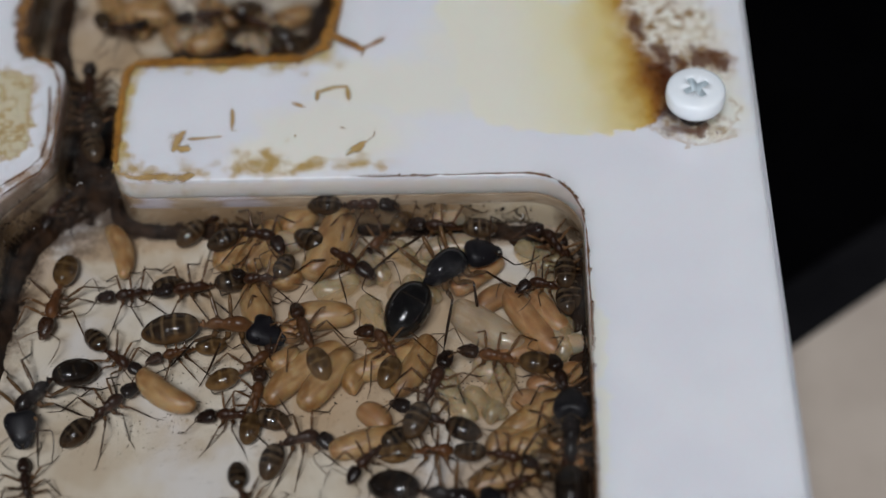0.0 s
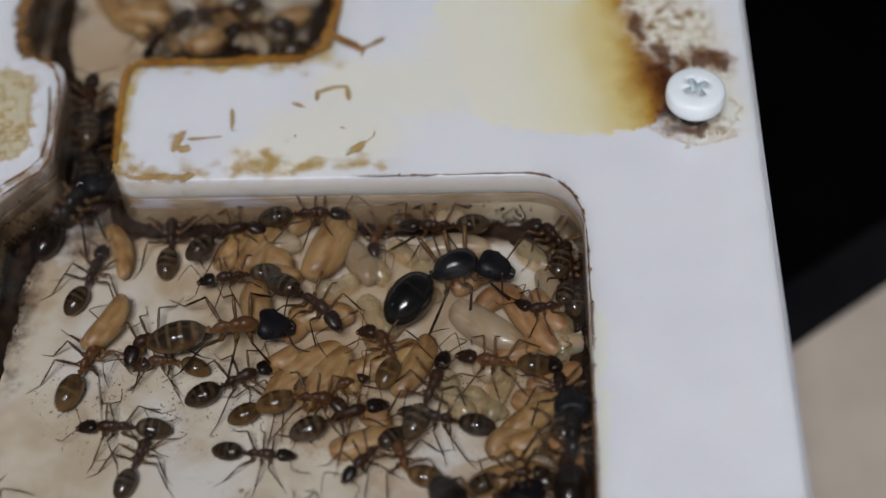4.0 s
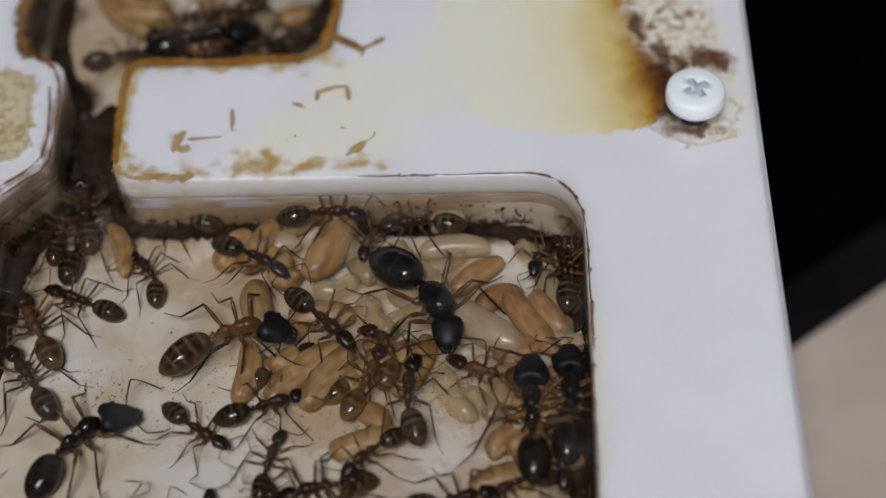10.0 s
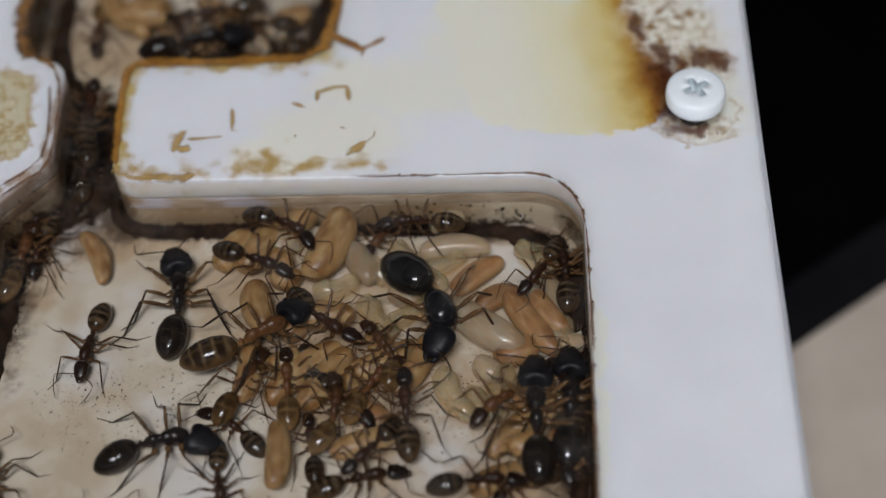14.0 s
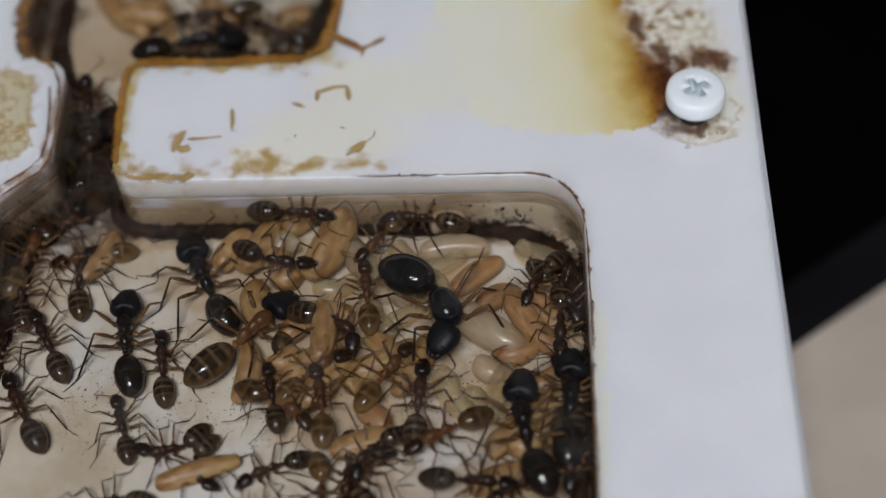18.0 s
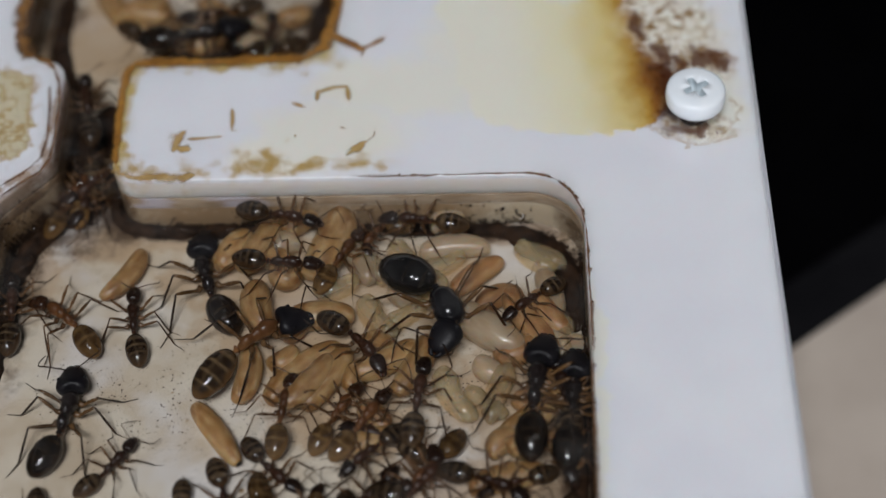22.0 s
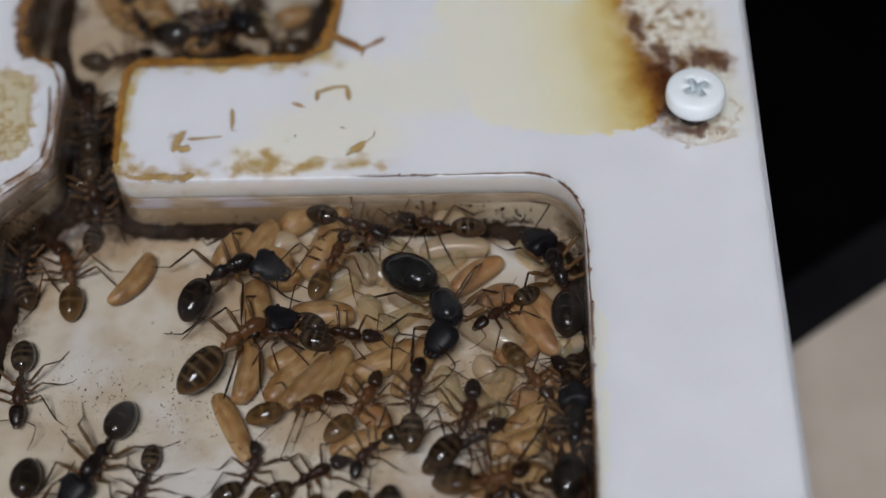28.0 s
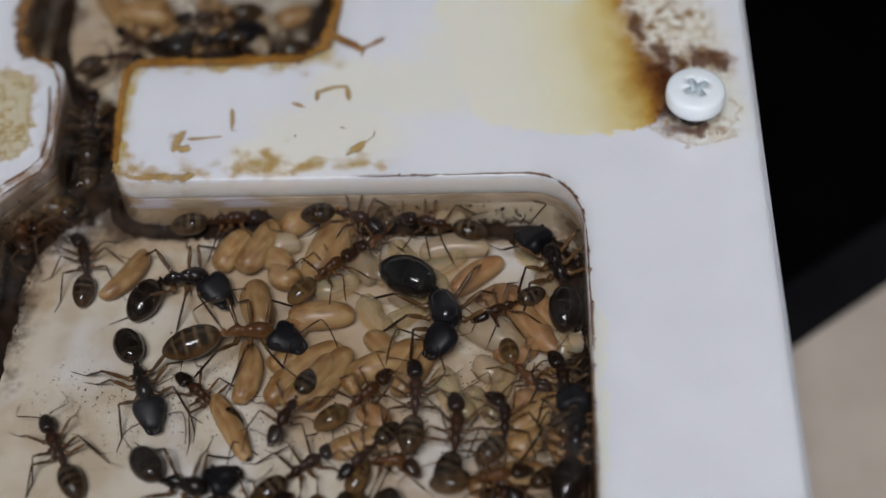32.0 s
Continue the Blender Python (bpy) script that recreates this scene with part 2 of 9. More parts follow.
def floor_material():
    m, nt, b, co = material("speckled_cream_floor", 0.6)
    broad = noise_of(nt, co, 0.13, 6.0, 0.62)
    fine = noise_of(nt, co, 1.1, 6.0, 0.65)
    col = mix(nt, span(nt, broad, 0.36, 0.64), (0.47, 0.38, 0.275), (0.60, 0.535, 0.435))
    col = mix(nt, span(nt, noise_of(nt, co, 0.07, 4.0, 0.6), 0.48, 0.66, 0.0, 0.85), col, (0.64, 0.61, 0.585))
    col = mix(nt, span(nt, fine, 0.58, 0.74, 0, 0.35), col, (0.46, 0.36, 0.26))
    warp = calc(nt, "MULTIPLY", calc(nt, "SUBTRACT", noise_of(nt, co, 0.18, 6.0, 0.65), 0.5), 2.6)
    # tan staining round the brood, with warm shade between the ants painted in
    pile = span(nt, calc(nt, "ADD", blobs(nt, co, [(-31.35, -6, 10, 8, 0), (-22.67, -16.18, 13, 10, 0), (-34.37, -13.19, 7, 7, 0), (-7.93, -23.15, 10, 9, 0), (-15.91, -7.75, 9, 7, 0), (-49.75, -1.88, 6, 3, 0), (-24, -24, 9, 6, 0), (-10, -33, 12, 6, 0), (-5, -1.5, 6, 3, 0), (-57, -6, 4, 8, 20), (-42, -1.5, 8, 2.5, 0), (-55, 27, 9, 9, 0), (-36, -7, 9, 5, 0)]), warp), 0.0, 0.5)
    col = mix(nt, calc(nt, "MULTIPLY", pile, 0.62), col, (0.40, 0.265, 0.145))
    smear = span(nt, noise_of(nt, co, 0.42, 5.0, 0.7), 0.58, 0.76, 0.0, 0.25)
    col = mix(nt, smear, col, (0.33, 0.22, 0.125))
    grime = span(nt, calc(nt, "ADD", blobs(nt, co, [(-1.85, -8, 3.2, 8, 0), (-1.92, -25.84, 4, 14, 0), (-53.6, 11.5, 4.5, 8, 0), (-59.6, 24, 1.6, 14, 0), (-55.5, 19.0, 2.2, 3.5, 30), (-40.5, 22.5, 10, 2.2, 0), (-29.7, 30.63, 4, 9, 0), (-60.21, 33.35, 3, 8, 0), (-56.47, 0.56, 10, 5, 30), (-59.34, -10.27, 3.4, 10, 0), (-53.39, 2.69, 6, 6.5, 0), (-47.53, -0.08, 6, 2.4, 0), (-42.03, -0.27, 9, 1.8, 0), (-36.56, -0.37, 5, 1.6, 0), (-19.61, -0.7, 8, 1.4, 0), (-10.59, -1.03, 9, 1.9, 0), (-51.56, 2.81, 2.6, 5, 0), (-55.49, 4.48, 3.5, 4, 0), (-50.3, 1.61, 3, 3.5, 0), (-37.5, 28.0, 12, 8, 0)]), calc(nt, "ADD", calc(nt, "MULTIPLY", warp, 0.75), calc(nt, "MULTIPLY", calc(nt, "SUBTRACT", noise_of(nt, co, 0.7, 5.0, 0.7), 0.5), 1.3))), -0.15, 0.75)
    col = mix(nt, calc(nt, "MULTIPLY", grime, 0.93), col, (0.055, 0.028, 0.013))
    for per, lo, hi, tone in ((1.5, 0.715, 0.75, (0.07, 0.04, 0.025)), (3.1, 0.725, 0.76, (0.10, 0.06, 0.04)), (0.55, 0.72, 0.78, (0.30, 0.20, 0.11))):
        col = mix(nt, span(nt, noise_of(nt, co, per, 2.0), lo, hi), col, tone)
    nt.links.new(col, b.inputs["Base Color"])
    bump(nt, b, fine, 0.10, 0.5)
    return m


def spacer_material():
    """Cream see-through acrylic, grimy in the narrow passage and towards its foot."""
    m, nt, b, co = material("stained_cream_acrylic", 0.2)
    broad = noise_of(nt, co, 0.10, 4.0, 0.55)
    fine = noise_of(nt, co, 0.9, 5.0)
    col = mix(nt, span(nt, broad, 0.35, 0.65), (0.45, 0.345, 0.22), (0.58, 0.48, 0.345))
    warp = calc(nt, "MULTIPLY", calc(nt, "SUBTRACT", noise_of(nt, co, 0.3, 5.0, 0.65), 0.5), 1.4)
    tan = span(nt, calc(nt, "ADD", blobs(nt, co, [(-36, -0.5, 15, 5, 0), (-56.49, -2.01, 10, 6, 0), (-18, 0, 10, 2.5, 0)]), calc(nt, "MULTIPLY", warp, 0.5)), 0.0, 0.6)
    col = mix(nt, calc(nt, "MULTIPLY", tan, 0.85), col, (0.25, 0.155, 0.08))
    grime = span(nt, calc(nt, "ADD", blobs(nt, co, [(-52.77, 9.67, 9, 18, 0), (-53.3, -1.7, 5, 6, 0), (-58.46, -11.48, 4, 10, 0), (-44.85, 21.32, 24, 9, 0), (-0.67, -23.26, 3, 18, 0), (-1.3, -3.89, 4, 4, 0), (-48.94, 2.42, 3, 12, 0), (-47.82, -3.32, 3, 5, 0), (-58.63, 22.57, 6, 12, 0), (-62, 32, 4, 14, 0)]), warp), 0.0, 0.7)
    col = mix(nt, calc(nt, "MULTIPLY", grime, 0.88), col, (0.10, 0.058, 0.030))
    col = mix(nt, span(nt, noise_of(nt, co, 1.7, 2.0), 0.70, 0.74, 0.0, 0.8), col, (0.09, 0.05, 0.03))
    nt.links.new(col, b.inputs["Base Color"])
    b.inputs["Subsurface Weight"].default_value = 0.4
    b.inputs["Subsurface Radius"].default_value = (1.5 * MM, 1.2 * MM, 0.9 * MM)
    b.inputs["Subsurface Scale"].default_value = 1.0
    nt.links.new(span(nt, fine, 0.3, 0.7, 0.12, 0.3), b.inputs["Roughness"])
    bump(nt, b, fine, 0.02, 0.3)
    return m


def silk_material(name, deep, tone, light, rough=0.45, clear=0.0, wet=0.12):
    """Papery skin with long wrinkles; the darker body shows through in places."""
    m, nt, b, co = material(name, rough)
    long_ = node(nt, "ShaderNodeMapping", {"Vector": co, "Scale": (0.45, 1, 1)}).outputs[0]
    wr = noise_of(nt, long_, 1.5, 5.0, 0.6)
    inner = noise_of(nt, long_, 0.35, 2.0)
    col = mix(nt, span(nt, inner, 0.34, 0.62), deep, tone)
    col = mix(nt, span(nt, wr, 0.44, 0.74, 0.0, 0.5), col, light)
    r = node(nt, "ShaderNodeObjectInfo").outputs["Random"]
    col = mix(nt, 1.0, col, ramp(nt, r, [(0, (0.70, 0.65, 0.60)), (0.5, (0.86, 0.83, 0.80)), (1, (1.0, 0.98, 0.95))]), "MULTIPLY")
    nt.links.new(col, b.inputs["Base Color"])
    b.inputs["Subsurface Weight"].default_value = 0.55
    b.inputs["Subsurface Radius"].default_value = (1.5 * MM, 0.85 * MM, 0.45 * MM)
    b.inputs["Subsurface Scale"].default_value = 1.0
    b.inputs["Coat Weight"].default_value = wet
    b.inputs["Coat Roughness"].default_value = 0.25 if wet < 0.2 else 0.06
    bump(nt, b, wr, 0.03, 0.35)
    if clear:
        veil = node(nt, "ShaderNodeBsdfTransparent", {0: (1.0, 0.95, 0.86, 1)})
        thin = node(nt, "ShaderNodeMixShader", {0: span(nt, inner, 0.3, 0.7, clear * 0.6, clear * 1.4), 1: b.outputs[0], 2: veil.outputs[0]})
        nt.links.new(thin.outputs[0], nt.nodes["Material Output"].inputs[0])
    return m


def gaster_material(name, dark, pale, flank, bands, length, high, mottle=0.5, ridge=0.35):
    """Dark back plates with pale seams between them and clear amber flanks, glossy."""
    m, nt, b, co = material(name, 0.1)
    sep = node(nt, "ShaderNodeSeparateXYZ", {0: co})
    rough_ = calc(nt, "SUBTRACT", noise_of(nt, co, 0.55, 3.0), 0.5)
    wav = calc(nt, "ADD", sep.outputs[0], calc(nt, "MULTIPLY", rough_, 0.0006))
    s = node(nt, "ShaderNodeMapRange", {0: wav, 1: 0.0, 2: -length * MM, 3: 0.0, 4: 1.0}).outputs[0]
    stops = [(0.0, flank), (0.08, dark)]
    for a, w in bands:
        stops += [(a - w, dark), (a - w * 0.3, pale), (a + w * 0.4, pale), (a + w, dark)]
    col = mix(nt, span(nt, noise_of(nt, co, 0.6, 4.0), 0.34, 0.56, 0.1, 0.35 + mottle), ramp(nt, s, stops[:30]), dark)
    up = calc(nt, "ADD", sep.outputs[2], calc(nt, "MULTIPLY", rough_, high * 0.9 * MM))
    crown = span(nt, up, high * 0.06 * MM, high * 0.34 * MM)
    col = mix(nt, crown, flank, col)
    blotch = span(nt, noise_of(nt, co, 0.75, 3.0, 0.55), 0.46, 0.64, 0.0, mottle)
    midline = calc(nt, "MULTIPLY", span(nt, calc(nt, "ABSOLUTE", calc(nt, "ADD", sep.outputs[1], calc(nt, "MULTIPLY", rough_, 0.0005))), high * 0.09 * MM, high * 0.02 * MM, 0.0, ridge), crown)
    col = mix(nt, midline, col, pale)
    col = mix(nt, blotch, col, tuple(0.45 * p + 0.55 * q for p, q in zip(flank, pale)))
    r = node(nt, "ShaderNodeObjectInfo").outputs["Random"]
    col = mix(nt, 1.0, col, ramp(nt, r, [(0, (0.70, 0.66, 0.62)), (1, (1.4, 1.35, 1.25))]), "MULTIPLY")
    fine = noise_of(nt, co, 4.0, 4.0)
    nt.links.new(col, b.inputs["Base Color"])
    nt.links.new(span(nt, fine, 0.3, 0.7, 0.07, 0.20), b.inputs["Roughness"])
    b.inputs["Specular IOR Level"].default_value = 0.34
    bump(nt, b, fine, 0.015, 0.25)
    return m


def chitin(name, top, side, lo, hi, rough, gloss=0.3, rand=0.35):
    """Shell that is dark on the back and redder on the flanks, between two heights in mm."""
    m, nt, b, co = material(name, rough)
    fine = noise_of(nt, co, 2.4, 4.0)
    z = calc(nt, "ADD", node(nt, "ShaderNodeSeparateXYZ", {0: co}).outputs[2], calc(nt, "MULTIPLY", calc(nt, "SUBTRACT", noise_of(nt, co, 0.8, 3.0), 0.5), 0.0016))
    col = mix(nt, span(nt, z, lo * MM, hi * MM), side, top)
    col = mix(nt, 1.0, col, ramp(nt, fine, [(0.3, (0.72, 0.70, 0.68)), (0.7, (1.25, 1.2, 1.15))]), "MULTIPLY")
    r = node(nt, "ShaderNodeObjectInfo").outputs["Random"]
    col = mix(nt, 1.0, col, ramp(nt, r, [(0, (1 - rand, 1 - rand * 1.05, 1 - rand * 1.1)), (1, (1 + rand, 1 + rand * 0.9, 1 + rand * 0.8))]), "MULTIPLY")
    nt.links.new(col, b.inputs["Base Color"])
    nt.links.new(span(nt, fine, 0.25, 0.75, rough * 0.7, rough * 1.35), b.inputs["Roughness"])
    b.inputs["Specular IOR Level"].default_value = gloss
    bump(nt, b, fine, 0.02, 0.35)
    return m


def cover_material():
    m = bpy.data.materials.new("clear_cover")
    m.use_nodes = True
    nt = m.node_tree
    nt.nodes.clear()
    out = nt.nodes.new("ShaderNodeOutputMaterial")
    clear = node(nt, "ShaderNodeBsdfTransparent", {0: (0.985, 0.99, 0.99, 1)})
    co = node(nt, "ShaderNodeTexCoord").outputs["Object"]
    gloss = node(nt, "ShaderNodeBsdfGlossy", {"Roughness": 0.06})
    dust = node(nt, "ShaderNodeBsdfDiffuse", {0: (0.75, 0.75, 0.73, 1)})
    slant = node(nt, "ShaderNodeLayerWeight", {0: 0.5}).outputs["Facing"]
    fr = calc(nt, "ADD", 0.03, calc(nt, "MULTIPLY", calc(nt, "POWER", slant, 5.0), 0.9))
    a = node(nt, "ShaderNodeMixShader", {0: fr, 1: clear.outputs[0], 2: gloss.outputs[0]})
    specks = calc(nt, "MULTIPLY", span(nt, noise_of(nt, co, 2.6, 1.0), 0.80, 0.83), 0.5)
    haze = calc(nt, "ADD", specks, span(nt, noise_of(nt, co, 0.2, 5.0), 0.45, 0.75, 0.0, 0.018))
    c = node(nt, "ShaderNodeMixShader", {0: haze, 1: a.outputs[0], 2: dust.outputs[0]})
    smudge = blobs(nt, co, [(-60.6, -12, 2.6, 12, 0), (-54.8, 8, 2.6, 7, 0), (-2.6, -2.6, 3.2, 3.2, 0)])
    film = span(nt, calc(nt, "ADD", smudge, calc(nt, "MULTIPLY", calc(nt, "SUBTRACT", noise_of(nt, co, 0.45, 6.0, 0.65), 0.5), 1.5)), 0.0, 1.2, 0.0, 0.09)
    grime = node(nt, "ShaderNodeBsdfDiffuse", {0: (0.17, 0.105, 0.065, 1)})
    c = node(nt, "ShaderNodeMixShader", {0: film, 1: c.outputs[0], 2: grime.outputs[0]})
    nt.links.new(c.outputs[0], out.inputs[0])
    return m


WHITE = plate_material()
FLOOR = floor_material()
LOWER = spacer_material()
def milky_material():
    """Cloudy middle sheet: lilac reflection of the plate painted in patches, brown where dirt crept in."""
    m, nt, b, co = material("cloudy_stained_acrylic", 0.2)
    long_ = node(nt, "ShaderNodeMapping", {"Vector": co, "Scale": (0.5, 0.5, 2.2)}).outputs[0]
    streak = noise_of(nt, long_, 0.35, 5.0, 0.6)
    col = mix(nt, span(nt, streak, 0.36, 0.62), (0.33, 0.235, 0.15), (0.48, 0.375, 0.27))
    # reflection of the white plate, put into the colour
    lilac = span(nt, calc(nt, "ADD", blobs(nt, co, [(-44.8, -1.1, 2.6, 4, 0), (-36, -1.1, 4, 3, 0)]), calc(nt, "MULTIPLY", calc(nt, "SUBTRACT", streak, 0.5), 1.6)), 0.0, 0.6)
    col = mix(nt, lilac, col, (0.52, 0.47, 0.51))
    grime = span(nt, calc(nt, "ADD", blobs(nt, co, [(-49, 9.67, 1.4, 8, 0), (-56.0, 9, 3.0, 9, 0), (-62, 30, 3.5, 15, 0), (0.2, -22, 2.2, 15, 0), (-60.5, -10, 3, 12, 0), (-58.4, -0.6, 4.0, 4.0, 0), (-44, 18, 18, 3, 0), (-48.4, 0.4, 1.6, 1.4, 0)]), calc(nt, "MULTIPLY", calc(nt, "SUBTRACT", noise_of(nt, co, 0.4, 5.0, 0.65), 0.5), 1.8)), 0.0, 0.7)
    col = mix(nt, calc(nt, "MULTIPLY", grime, 0.85), col, (0.13, 0.075, 0.04))
    nt.links.new(col, b.inputs["Base Color"])
    b.inputs["Subsurface Weight"].default_value = 0.4
    b.inputs["Subsurface Radius"].default_value = (1.5 * MM, 1.2 * MM, 1.0 * MM)
    b.inputs["Subsurface Scale"].default_value = 1.0
    nt.links.new(span(nt, streak, 0.3, 0.7, 0.12, 0.28), b.inputs["Roughness"])
    return m


MILKY = milky_material()
BASE = plain("white_nest_base", (0.70, 0.71, 0.74), (0.78, 0.79, 0.80), 0.4, 0.2)
COVER = cover_material()
SCREW = plain("white_painted_steel", (0.85, 0.92, 0.98), (0.90, 0.95, 0.99), 0.4, 0.8, 0.02)
STEEL = plain("worn_grey_steel", (0.35, 0.42, 0.46), (0.62, 0.70, 0.74), 0.45, 2.0, 0.03)
DIRT = plain("dark_brown_debris", (0.008, 0.004, 0.0022), (0.034, 0.016, 0.007), 0.85, 1.6, 0.08, gloss=0.15)
TAN_DIRT = plain("brown_rim_crust", (0.19, 0.075, 0.010), (0.40, 0.185, 0.026), 0.6, 1.2, 0.05)
DARK_CRUST = plain("dark_ragged_crust", (0.085, 0.036, 0.010), (0.27, 0.125, 0.030), 0.65, 1.6, 0.06)
LINE = plain("dry_brown_residue", (0.33, 0.195, 0.05), (0.54, 0.36, 0.13), 0.6, 1.5, 0.02)
RIMB = plain("dark_rim_residue", (0.085, 0.036, 0.014), (0.22, 0.105, 0.042), 0.6, 1.5, 0.02)
TABLE = plain("beige_board_laminate", (0.40, 0.34, 0.29), (0.48, 0.42, 0.36), 0.55, 0.05, 0.02)
RUBBER = plain("black_rubber_edge", (0.004, 0.004, 0.005), (0.007, 0.007, 0.008), 0.8, 0.3, gloss=0.06)
BLACK = plain("black_floor_mat", (0.0008, 0.0008, 0.001), (0.0016, 0.0016, 0.0019), 0.9, 0.05, gloss=0.0)
for thin, firm in ((LINE, 0.22), (TAN_DIRT, 0.42), (DARK_CRUST, 0.40), (RIMB, 0.45)):
    # dried films thin out towards their ragged borders
    tn = thin.node_tree
    tc = node(tn, "ShaderNodeTexCoord")
    gap = node(tn, "ShaderNodeBsdfTransparent")
    across = node(tn, "ShaderNodeSeparateXYZ", {0: tc.outputs["UV"]}).outputs[1]
    body = calc(tn, "SUBTRACT", 1.0, calc(tn, "ABSOLUTE", calc(tn, "SUBTRACT", calc(tn, "MULTIPLY", across, 2.0), 1.0)))
    rag = calc(tn, "MULTIPLY", calc(tn, "SUBTRACT", noise_of(tn, tc.outputs["Object"], 0.55, 5.0, 0.6), 0.5), 2.0)
    cover_ = span(tn, calc(tn, "ADD", calc(tn, "ADD", body, rag), firm - 0.45), 0.0, 0.7, 1.0, 0.06)
    blend = node(tn, "ShaderNodeMixShader", {0: cover_, 1: tn.nodes["Principled BSDF"].outputs[0], 2: gap.outputs[0]})
    tn.links.new(blend.outputs[0], tn.nodes["Material Output"].inputs[0])
FLOOR_GREY = plain("dark_grey_floor_covering", (0.09, 0.085, 0.08), (0.13, 0.125, 0.12), 0.7, 0.01, gloss=0.2)
PALEWALL = plain("pale_wall_paint", (0.50, 0.49, 0.47), (0.58, 0.57, 0.55), 0.9, 0.005, gloss=0.1)
WALLP = plain("grey_wall_paint", (0.13, 0.125, 0.12), (0.17, 0.165, 0.16), 0.9, 0.005, gloss=0.1)
CEIL = plain("grey_ceiling_paint", (0.16, 0.16, 0.16), (0.20, 0.20, 0.20), 0.9, 0.005, gloss=0.1)
COCOON = silk_material("tan_cocoon_silk", (0.26, 0.130, 0.042), (0.53, 0.335, 0.148), (0.70, 0.52, 0.295), clear=0.22)
PUPA = silk_material("reddish_tan_cocoon", (0.27, 0.125, 0.046), (0.52, 0.30, 0.138), (0.67, 0.465, 0.275), clear=0.26)
LARVA = silk_material("translucent_larva_skin", (0.42, 0.34, 0.20), (0.62, 0.54, 0.38), (0.82, 0.77, 0.63), 0.22, clear=0.72, wet=0.6)
PALE = silk_material("whitish_pupa_skin", (0.44, 0.33, 0.21), (0.65, 0.53, 0.39), (0.81, 0.72, 0.60), 0.3, clear=0.45, wet=0.3)
LINT = plain("white_lint", (0.70, 0.70, 0.68), (0.82, 0.82, 0.80), 0.7, 2.0)
MECON = plain("dark_cocoon_tip", (0.012, 0.008, 0.006), (0.03, 0.018, 0.01), 0.6, 2.0)
CH_BLACK = plain("matt_black_chitin", (0.0042, 0.0040, 0.0054), (0.010, 0.0088, 0.011), 0.38, 3.0, 0.03, gloss=0.15)
QUEEN_BACK = plain("glossy_black_chitin", (0.0040, 0.0040, 0.0052), (0.009, 0.008, 0.010), 0.14, 3.0, 0.015, gloss=0.30)
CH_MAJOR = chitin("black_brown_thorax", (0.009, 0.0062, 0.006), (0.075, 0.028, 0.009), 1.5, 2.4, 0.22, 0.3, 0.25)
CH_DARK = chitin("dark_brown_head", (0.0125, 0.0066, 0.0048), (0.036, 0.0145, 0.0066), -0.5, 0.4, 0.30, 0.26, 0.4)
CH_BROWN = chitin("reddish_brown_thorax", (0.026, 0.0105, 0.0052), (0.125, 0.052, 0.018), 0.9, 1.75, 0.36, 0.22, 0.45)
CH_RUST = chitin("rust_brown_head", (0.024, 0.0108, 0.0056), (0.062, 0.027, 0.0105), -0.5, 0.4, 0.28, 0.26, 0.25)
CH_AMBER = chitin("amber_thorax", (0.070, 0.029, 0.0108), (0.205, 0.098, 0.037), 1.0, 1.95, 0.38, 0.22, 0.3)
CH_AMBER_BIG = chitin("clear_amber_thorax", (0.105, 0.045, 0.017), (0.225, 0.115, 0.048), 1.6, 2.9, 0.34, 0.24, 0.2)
LEG_DARK = plain("dark_leg_chitin", (0.0125, 0.0066, 0.0040), (0.034, 0.0155, 0.0068), 0.26, 2.0, rand=0.3, gloss=0.3)
LEG_BROWN = plain("clear_tan_femur", (0.050, 0.024, 0.0085), (0.125, 0.066, 0.026), 0.26, 1.0, rand=0.25, gloss=0.3)
LEG_AMBER = plain("amber_leg_chitin", (0.046, 0.021, 0.0085), (0.130, 0.066, 0.027), 0.28, 1.2, rand=0.4, gloss=0.3)
LEG_SHIN = plain("brown_shin_chitin", (0.020, 0.0095, 0.0048), (0.062, 0.026, 0.0098), 0.28, 1.6, rand=0.35, gloss=0.3)
G_WORK = gaster_material("banded_brown_gaster", (0.0105, 0.0060, 0.0037), (0.092, 0.064, 0.038), (0.042, 0.021, 0.0085), [(0.22, 0.09), (0.46, 0.045), (0.66, 0.03)], 3.9, 2.1, 0.38, 0.2)
G_PALE = gaster_material("olive_amber_gaster", (0.037, 0.0195, 0.0076), (0.125, 0.078, 0.033), (0.125, 0.068, 0.025), [(0.20, 0.12), (0.52, 0.06)], 3.9, 2.15)
G_STRIPE = gaster_material("striped_amber_gaster", (0.0125, 0.0074, 0.0046), (0.095, 0.064, 0.034), (0.068, 0.036, 0.014), [(0.16, 0.075), (0.39, 0.045), (0.60, 0.04), (0.78, 0.03)], 6.0, 3.1, 0.1, 0.25)
G_MAJOR = gaster_material("black_gaster_with_fine_bands", (0.0062, 0.0046, 0.0042), (0.026, 0.018, 0.011), (0.022, 0.012, 0.007), [(0.17, 0.06), (0.46, 0.03)], 5.6, 3.0, 0.4, 0.0)
G_QUEEN = gaster_material("glossy_queen_gaster", (0.0040, 0.0040, 0.0048), (0.014, 0.011, 0.009), (0.008, 0.007, 0.006), [(0.14, 0.045), (0.44, 0.03)], 5.9, 3.6, 0.2, 0.0)

